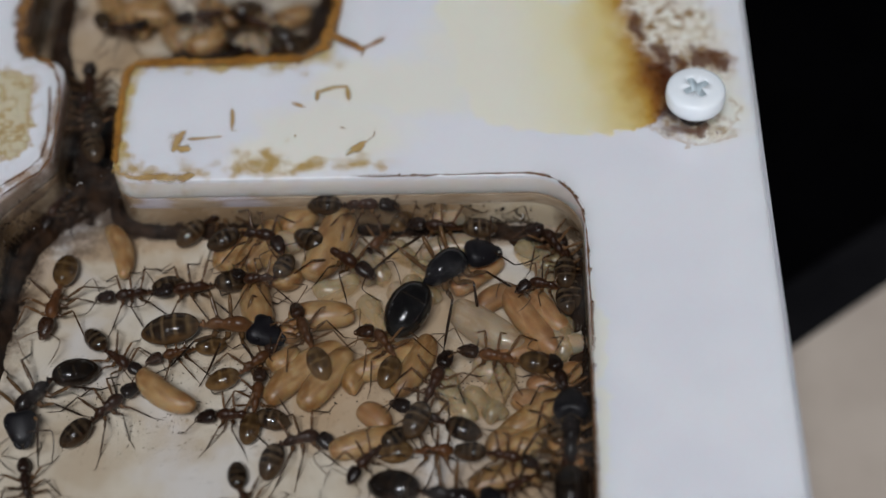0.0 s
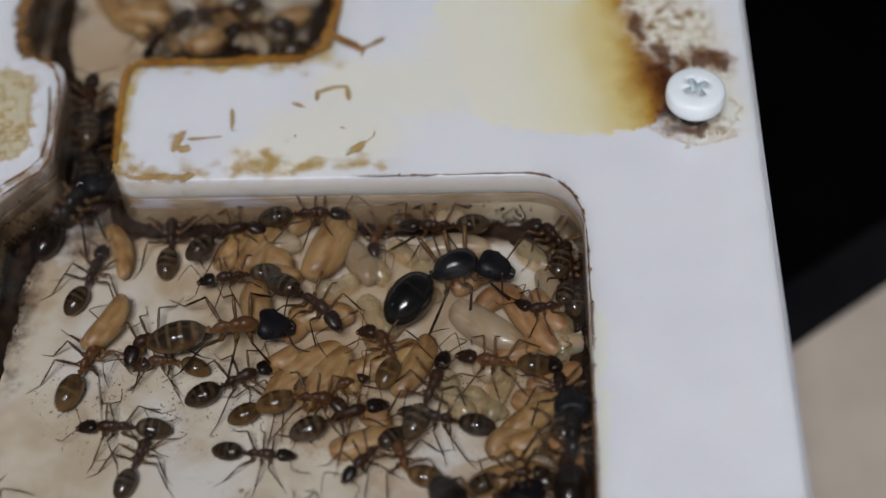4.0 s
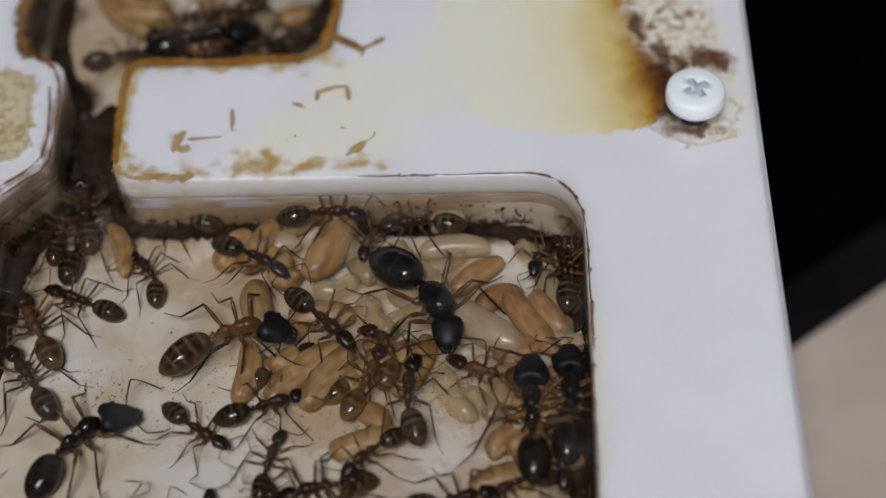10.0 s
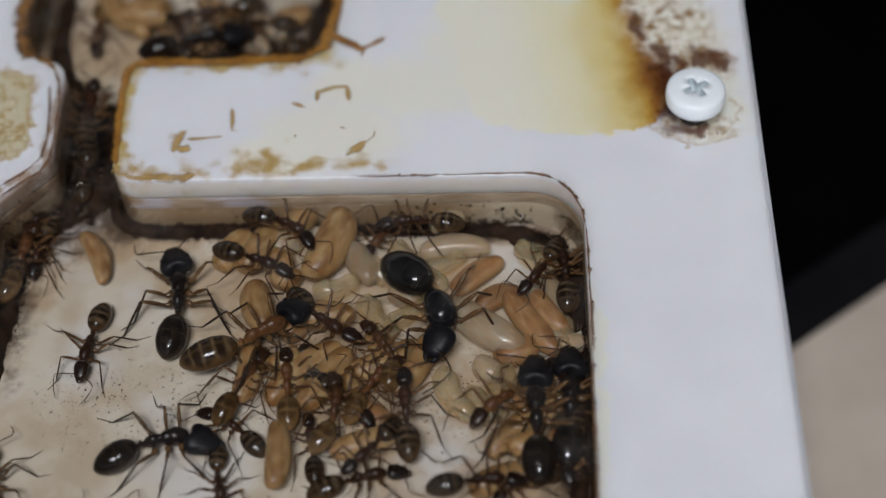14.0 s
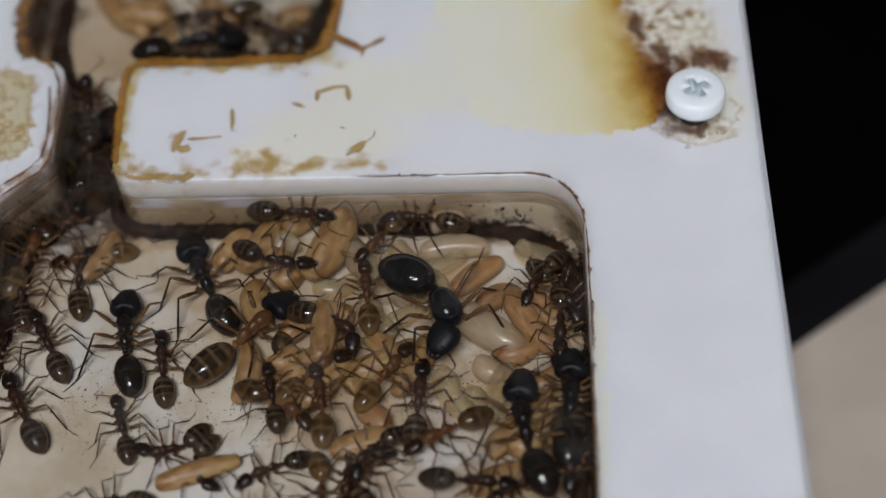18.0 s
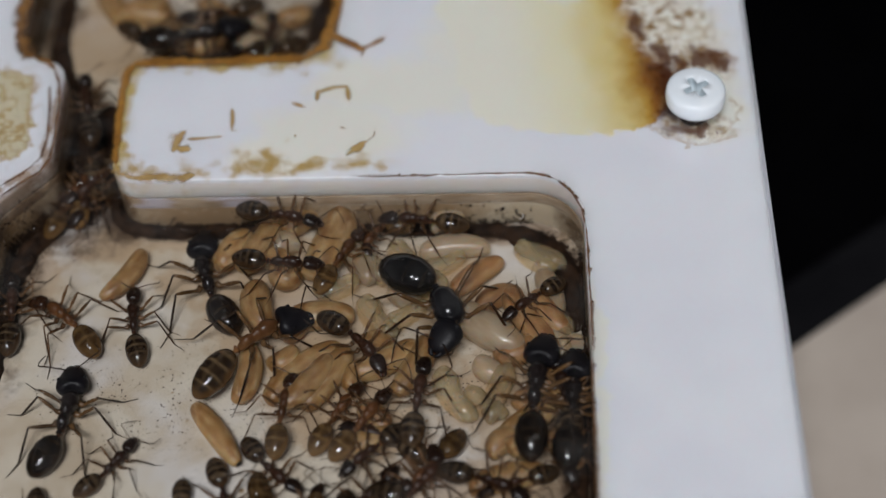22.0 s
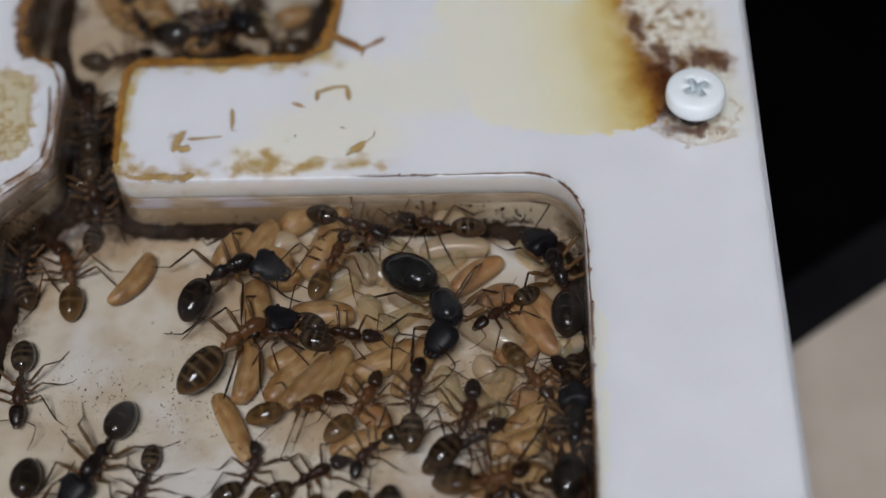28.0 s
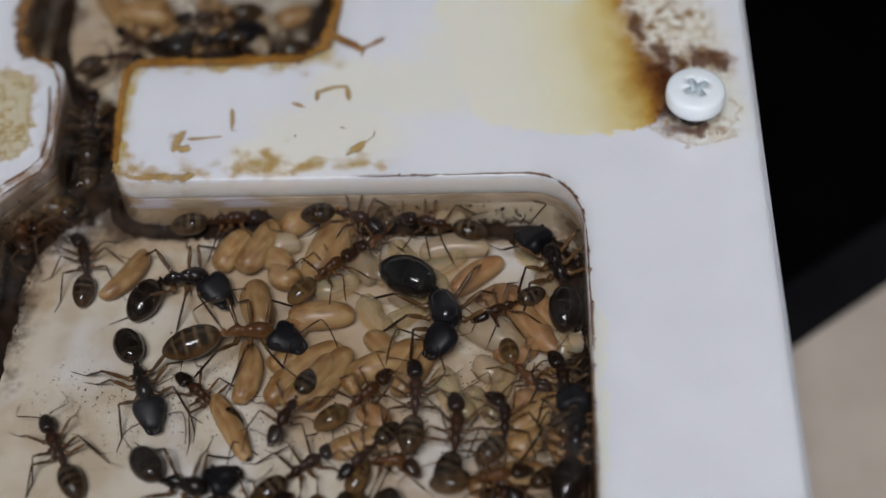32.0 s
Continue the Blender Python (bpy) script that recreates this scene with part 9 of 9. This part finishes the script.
    crawl(ant_x8, [(0, -21.01, -3.72, -6.99, -130, 0, 0), (3.2, -21.27, -3.35, -6.65, -119, 55, -60), (6.7, -20.92, -2.63, -7.6, -126, 0, 2), (8.3, -22.11, -3.61, -6.11, -121, 54, -60), (11.8, -21.34, -4.12, -6.09, -120, -1, 0), (13.7, -20.98, -2.81, -7.6, -123, 0, 6), (15.1, -21.17, -4.21, -6.25, -124, 0, 14), (17, -21.51, -4.45, -5.99, -130, 18, -10), (19.4, -21.01, -4.9, -5.97, -124, -43, 26), (21.3, -21.69, -3.82, -6.32, -128, 55, -60), (24.9, -21.63, -2.52, -7.6, -122, 0, -13), (28.3, -21.67, -3.62, -6.41, -122, 0, -36), (30.6, -21.21, -4.2, -6.11, -130, -55, 60), (32, -21.21, -4.2, -6.11, -130, -55, 60)])
    crawl(ant_x9, [(0, -50.9, 39.5, -6.5, -45, 0, 0), (4, -50.9, 39.5, -6.5, -45, 0, 0), (5.4, -50.99, 22.19, -6.26, 12, -15, 10), (7.2, -50.63, 23.34, -6.23, 9, -34, 25), (10.5, -50.86, 23.64, -6.87, 4, -9, 8), (11.7, -50.54, 22.69, -6.33, 14, -14, 12), (12.8, -51, 28, -6.5, 65, 0, 0), (14, -50.9, 39.5, -6.5, 95, 0, 0), (18.5, -50.9, 39.5, -6.5, 25.0, 0.0, 0.0), (23, -50.9, 39.5, -6.5, -45, 0, 0), (24, -51, 30, -6.3, -35, 0, 0), (26.4, -50.89, 21.59, -5.68, 2, -18, 15), (27.7, -51.05, 23.12, -6.84, 9, 24, -17), (30.7, -51.28, 21.98, -5.54, 2, -33, 27), (32, -51.28, 21.98, -5.54, 2, -33, 27)])
    crawl(ant_x11, [(0, -35.65, 24.42, -7.6, -176, -34, 25), (3, -35.94, 24.34, -7.6, -177, -18, 13), (6.1, -35.22, 23.76, -7.6, -179, -25, 17), (9.7, -35.69, 24.17, -6.5, -179, -37, 30), (11.9, -35.52, 24.27, -7.6, -180, -33, 28), (14.1, -35.47, 24.63, -7.6, -180, -17, 14), (17.1, -34.64, 23.83, -7.6, -182, -26, 22), (19.3, -35.77, 24.74, -7.6, -179, -9, 7), (21.4, -36.01, 24.5, -7.6, -182, -32, 25), (22.9, -35.76, 23.96, -7.6, -172, -46, 33), (24.1, -35.61, 24.32, -7.6, -180, -23, 19), (26.6, -35.63, 24.63, -7.6, -172, -17, 15), (29.1, -35.72, 24.28, -7.6, -186, -32, 24), (32, -35.72, 24.28, -7.6, -186, -32, 24)])
    crawl(ant_x12, [(0, -41.64, 28.94, -6.26, -170, -9, 8), (1.3, -41.57, 29.31, -6.46, -173, -29, 22), (3.1, -41.87, 29.76, -6.26, -166, 13, -10), (4.5, -41.57, 29.34, -6.3, -169, -23, 17), (6.8, -41, 29.35, -5.93, -170, -23, 20), (9.2, -40.88, 28.83, -6.05, -162, -16, 13), (11.5, -40.95, 29.11, -5.93, -168, -4, 3), (12.7, -41.76, 28.65, -6.28, -175, -39, 30), (14, -41.37, 29.29, -6.08, -167, -9, 8), (17.3, -41.89, 29.09, -6.34, -168, -12, 9), (20.7, -40.62, 28.87, -5.92, -160, 2, -2), (22.6, -41.64, 29.26, -6.42, -169, -25, 18), (24.9, -41.5, 29.59, -6.12, -165, -9, 7), (28.2, -41.19, 29.03, -6.16, -166, -22, 17), (30.1, -41.38, 29.41, -5.92, -158, -7, 5), (31.6, -41.66, 28.66, -6.19, -173, -8, 8), (32, -41.66, 28.66, -6.19, -173, -8, 8)])
    crawl(ant_x16, [(0, -2.4, -42, -7.0, 72, 0, 0), (23.5, -2.4, -42, -7.0, 72, 0, 0), (25.5, -2.6, -30, -6.4, 67, 0, 0), (26.5, -4.5, -24, -6.2, 2, 0, 0), (28.3, -5.63, -21.68, -5.97, -58, 4, -3), (29.5, -6.29, -21.37, -6.08, -52, 34, -24), (32, -6.29, -21.37, -6.08, -52, 34, -24)])
    crawl(ant_x18, [(0, -21.32, -30.15, -6.82, -132, 14, -11), (3.3, -21.58, -30.15, -6.79, -134, 11, -9), (5.2, -21.69, -30.37, -6.63, -130, 6, -4), (6.6, -21.54, -29.99, -6.69, -129, 31, -20), (9, -21.63, -29.91, -6.94, -139, 9, -5), (11.6, -21.72, -29.65, -6.59, -138, 24, -18), (14.6, -21.45, -29.93, -6.14, -131, -8, 5), (17.2, -21.38, -29.73, -6.68, -132, 38, -21), (19, -21.63, -29.9, -6.71, -130, 35, -24), (20.8, -21.42, -29.93, -6.63, -141, -7, 5), (24, -21.95, -30.01, -6.41, -129, 29, -18), (27.2, -21.33, -29.56, -6.63, -133, 38, -26), (30.8, -21.83, -30.23, -6.29, -132, -1, 1), (32, -21.83, -30.23, -6.29, -132, -1, 1)])
    crawl(ant_w60, [(0, -47.27, -23.56, -7.9, 45, 1, -1), (1, -43.55, -21.76, -7.9, 48, -15, 9), (2, -40.48, -21.0, -7.9, 11, 5, -3), (3, -36.47, -20.46, -7.9, 23, 0, 0), (3.5, -35.8, -20.4, -7.9, 23, 2, -1), (4.5, -31.78, -21.06, -6.6, 29, 0, 0), (5.5, -27.0, -21.13, -6.3, 29, -2, 1), (9, -26.94, -21.33, -6.3, 23, -2, 1), (10, -30.99, -23.78, -7.2, 17, 0, 0), (11, -28.93, -22.3, -6.8, 17, 5, -3), (12, -29.47, -22.95, -7, 29, -10, 6), (13, -26.4, -23.92, -7.3, 5, -20, 12), (14, -23.45, -23.82, -7, -44, -11, 6), (14.5, -23.03, -25.39, -7.4, -71, -5, 3), (16.5, -22.93, -28.92, -7.9, -83, -4, 2), (18.5, -23.51, -34.47, -7.9, -92, 0, 0), (19.5, -23.59, -38.64, -7.9, -92, 0, 0), (32, -23.58, -38.94, -7.9, -92, 0, 0)])
    crawl(ant_w61, [(0, -54.43, 40.57, -7.9, 284, 0, 0), (13, -54.43, 40.57, -7.9, 284, -6, 3), (14.2, -55.08, 24.51, -7.9, 270, 4, -2), (15.5, -53.14, 7.36, -7.9, 279, -7, 4), (17, -55.47, -2.41, -7.9, 262, -22, 13), (18, -52.12, -4.89, -7.9, 192, -2, 1), (19, -51.0, -6.62, -7.9, 187, -3, 2), (20, -49.75, -5.09, -7.5, 179, -13, 8), (20.6, -51.69, -3.62, -7.9, 146, -10, 6), (21.2, -54.53, -0.51, -7.9, 121, -12, 7), (22, -53.44, 4.95, -7.9, 90, 4, -2), (23.5, -54.2, 14.43, -7.9, 99, -2, 1), (24.8, -55.08, 24.51, -7.9, 94, -4, 3), (26, -54.78, 40.58, -7.9, 83, 0, 0), (32, -54.49, 41.07, -7.9, 82, 0, 0)])
    crawl(ant_w62, [(0, -59.45, -34.66, -7.9, 104, 0, 0), (15, -59.67, -33.43, -7.9, 104, -3, 2), (17.6, -61.08, -20.56, -7.9, 96, -10, 6), (18.3, -57.81, -16.17, -7.9, 72, 9, -6), (19, -55.1, -14.61, -7.9, 95, 6, -4), (19.6, -57.18, -10.89, -7.9, 110, -5, 3), (20, -59.03, -7.36, -7.9, 97, -8, 5), (20.8, -58.68, -3.11, -7.9, 78, -8, 5), (21.5, -56.22, 0.68, -7.9, 57, 10, -6), (22.3, -54.06, 4.97, -7.9, 82, 7, -4), (24, -53.91, 13.16, -7.9, 99, -1, 1), (25.8, -55.09, 23.61, -7.9, 96, -5, 3), (27, -55.47, 40.6, -7.9, 83, 0, 0), (32, -55.18, 41.09, -7.9, 83, 0, 0)])
    crawl(ant_w63, [(0, -28.06, -38.6, -7.9, 93, 0, 0), (24, -28.06, -38.6, -7.9, 93, 4, -2), (25.5, -28.25, -23.49, -6.2, 102, 22, -13), (27.5, -30.27, -17.04, -5.8, 156, 12, -7), (28.5, -32.05, -16.18, -6.0, 185, 2, -1), (29.3, -36.12, -16.25, -6.8, 191, -20, 12), (29.65, -37.54, -17.73, -7.35, 140.0, -20, 12), (30, -38.96, -19.21, -7.9, 89, 0, 0), (31, -38.9, -17.37, -7.9, 90, 9, -5), (31.5, -38.51, -19.22, -7.9, 112, 10, -6), (32, -38.17, -22.24, -7.9, 137, 0, 0)])
    crawl(ant_w64, [(0, -24.79, -40.96, -7.9, 84, 0, 0), (25.5, -25.17, -38.63, -7.9, 84, -20, 12), (27.5, -26.78, -33.09, -7.9, 34, -2, 1), (28, -26.55, -31.5, -7.9, 30, 2, -1), (29, -27.11, -31.12, -7.9, 34, 1, 0), (30, -27.67, -30.67, -7.9, 36, 7, -4), (31, -27.78, -29.8, -7.9, 54, -7, 4), (32, -27.46, -30.55, -7.9, 37, 0, 0)])
    crawl(ant_w65, [(0, -30.17, -38.57, -7.9, 98, 0, 0), (9.5, -30.21, -37.98, -7.9, 98, -1, 0), (11.5, -31.27, -28.81, -7.9, 96, -2, 1), (13, -30.03, -22.55, -6.8, 92, 1, -1), (14, -29.63, -21.29, -6.5, 95, 0, 0), (14.5, -29.53, -21.1, -6.5, 95, -13, 8), (16.5, -27.62, -20.12, -6.3, 62, -16, 9), (18.5, -26.2, -20.48, -6.3, 23, -22, 13), (20, -24.32, -26.59, -7, -34, 22, -13), (21, -22.53, -27.19, -6.8, 34, 8, -5), (22, -21.58, -25.79, -6.5, 55, 1, -1), (23, -21.33, -24.57, -6.3, 58, 4, -2), (24, -21.46, -26.11, -6.5, 67, 4, -2), (25, -21.67, -26.37, -6.5, 76, -22, 13), (25.6, -22.1, -27.07, -6.8, -1, -22, 13), (26.4, -22.04, -30.81, -7.9, -75, -5, 3), (27.4, -22.02, -38.66, -7.9, -88, 0, 0), (32, -22.01, -38.95, -7.9, -88, 0, 0)])
    crawl(ant_w66, [(0, -26.71, -39.2, -7.9, 102, 4, -2), (9, -27.01, -38.61, -7.9, 111, -2, 1), (11, -33.47, -30.04, -7.9, 107, -11, 7), (12.3, -34.35, -22.29, -7.4, 79, -8, 5), (13, -33.45, -20.03, -6.9, 58, 2, -1), (14, -33.78, -20.83, -6.9, 63, -2, 1), (14.5, -33.67, -20.83, -6.9, 58, -14, 8), (16.5, -31.01, -22.53, -6.6, 23, -22, 13), (18, -29.66, -24.26, -7, -34, -21, 12), (19.5, -31.11, -28.81, -7.9, -86, -1, 0), (21, -31.16, -37.97, -7.9, -88, 0, 0), (32, -31.12, -38.56, -7.9, -88, 0, 0)])
    crawl(ant_w67, [(0, -4.82, -40.59, -7.9, 97, 0, 0), (17.8, -4.96, -40.3, -7.9, 97, 4, -2), (18.6, -6.51, -34.84, -7.6, 107, 7, -4), (19, -8.65, -28.9, -7.2, 125, 22, -13), (19.5, -10.26, -27.93, -7.2, 191, 7, -4), (20, -12.97, -29.16, -7.4, 208, -9, 6), (20.5, -15.3, -29.2, -7.6, 185, -16, 9), (21, -17.66, -27.33, -7.4, 146, 4, -3), (22, -20.6, -27.48, -7.4, 157, 10, -6), (23, -27.24, -29.62, -7.9, 182, 22, -13), (24, -30.88, -35.89, -7.9, 241, 6, -4), (25, -31.88, -40.31, -7.9, 256, 0, 0), (32, -31.97, -40.6, -7.9, 256, 0, 0)])
    walk(cocoon_left, [(0, pose(-48.38 * MM, -3.94 * MM, -6.7 * MM, 0, 0, -71)), (9, pose(-48.41 * MM, -3.94 * MM, -6.7 * MM, 0, 0, -72)), (10.5, pose(-48.27 * MM, -3.58 * MM, -6.7 * MM, 0, 0, -70)), (12, pose(-47.57 * MM, -3.21 * MM, -6.7 * MM, 0, 0, -63)), (13, pose(-50.41 * MM, -4.47 * MM, -6.7 * MM, 0, 0, -68)), (14.5, pose(-50.84 * MM, -4.65 * MM, -6.7 * MM, 0, 0, -66)), (16.5, pose(-50.38 * MM, -4.47 * MM, -6.7 * MM, 0, 0, -118)), (17.5, pose(-50.49 * MM, -4.77 * MM, -6.7 * MM, 0, 0, -121)), (19, pose(-50.29 * MM, -5.24 * MM, -6.7 * MM, 0, 0, -110)), (20, pose(-50.2 * MM, -5.98 * MM, -6.7 * MM, 0, 0, -110)), (21, pose(-47.49 * MM, -7.31 * MM, -6.7 * MM, 0, 0, -119)), (25.5, pose(-47.47 * MM, -7.28 * MM, -6.7 * MM, 0, 0, -123)), (27.5, pose(-46.6 * MM, -7.87 * MM, -6.7 * MM, 0, 0, -121)), (30, pose(-46.6 * MM, -7.87 * MM, -6.7 * MM, 0, 0, -121)), (31, pose(-47.56 * MM, -6.75 * MM, -6.7 * MM, 0, 0, -121)), (32, pose(-47.4 * MM, -7.31 * MM, -6.7 * MM, 0, 0, -124))])
    walk(cocoon_low, [(0, pose(-37.57 * MM, -38.43 * MM, -6.7 * MM, 0, 0, 42)), (16.5, pose(-37.74 * MM, -36.64 * MM, -6.7 * MM, 0, 0, 42)), (18, pose(-37.76 * MM, -30.86 * MM, -6.7 * MM, 0, 0, 19)), (19, pose(-37.18 * MM, -26.91 * MM, -6.7 * MM, 0, 0, -16)), (20, pose(-37.89 * MM, -26.73 * MM, -6.7 * MM, 0, 0, -43)), (21, pose(-37.69 * MM, -27.51 * MM, -6.7 * MM, 0, 0, -53)), (22, pose(-36.31 * MM, -26.66 * MM, -6.7 * MM, 0, 0, -55)), (23, pose(-35.57 * MM, -25.89 * MM, -6.7 * MM, 0, 0, -59)), (24, pose(-35.27 * MM, -25.83 * MM, -6.7 * MM, 0, 0, -59)), (28, pose(-34.79 * MM, -25.93 * MM, -6.7 * MM, 0, 0, -64)), (32, pose(-34.99 * MM, -25.9 * MM, -6.7 * MM, 0, 0, -62))])
    walk(cocoon_carried, [(0, pose(-41.71 * MM, -22.63 * MM, -5.5 * MM, 0, 0, -36)), (1, pose(-44.14 * MM, -31.49 * MM, -5.5 * MM, 0, 0, 40)), (2, pose(-48.08 * MM, -20.48 * MM, -5.9 * MM, 0, 0, 90)), (3, pose(-49.1 * MM, -11.12 * MM, -5.9 * MM, 0, 0, 91)), (3.5, pose(-49.43 * MM, -10.8 * MM, -5.9 * MM, 0, 0, 74)), (5.5, pose(-36.94 * MM, -30.48 * MM, -5.5 * MM, 0, 0, 52)), (6, pose(-33.43 * MM, -28.71 * MM, -5.5 * MM, 0, 0, 44)), (7, pose(-32.76 * MM, -21.75 * MM, -5.9 * MM, 0, 0, 76)), (8, pose(-33.82 * MM, -19.55 * MM, -6.5 * MM, 0, 0, 85)), (32, pose(-33.78 * MM, -19.65 * MM, -6.5 * MM, 0, 0, 87))])
    walk(cocoon_front, [(0, pose(-28.42 * MM, -40.11 * MM, -5.9 * MM, 0, 0, 81)), (13, pose(-29.43 * MM, -36.57 * MM, -5.9 * MM, 0, 0, 87)), (14, pose(-30.05 * MM, -29.75 * MM, -5.5 * MM, 0, 0, 91)), (14.5, pose(-28.23 * MM, -29.45 * MM, -5.5 * MM, 0, 0, 90)), (16.5, pose(-21.72 * MM, -22.9 * MM, -5.1 * MM, 0, 0, 65)), (17, pose(-24.12 * MM, -21.73 * MM, -5.1 * MM, 0, 0, 81)), (18, pose(-26.35 * MM, -15.96 * MM, -4.7 * MM, 0, 0, 91)), (19, pose(-27.98 * MM, -19.03 * MM, -4.7 * MM, 0, 0, 85)), (20, pose(-27.67 * MM, -21.17 * MM, -4.9 * MM, 0, 0, 50)), (22, pose(-27.45 * MM, -21.69 * MM, -5.3 * MM, 0, 0, 53)), (32, pose(-27.39 * MM, -21.69 * MM, -5.3 * MM, 0, 0, 53))])


motions()
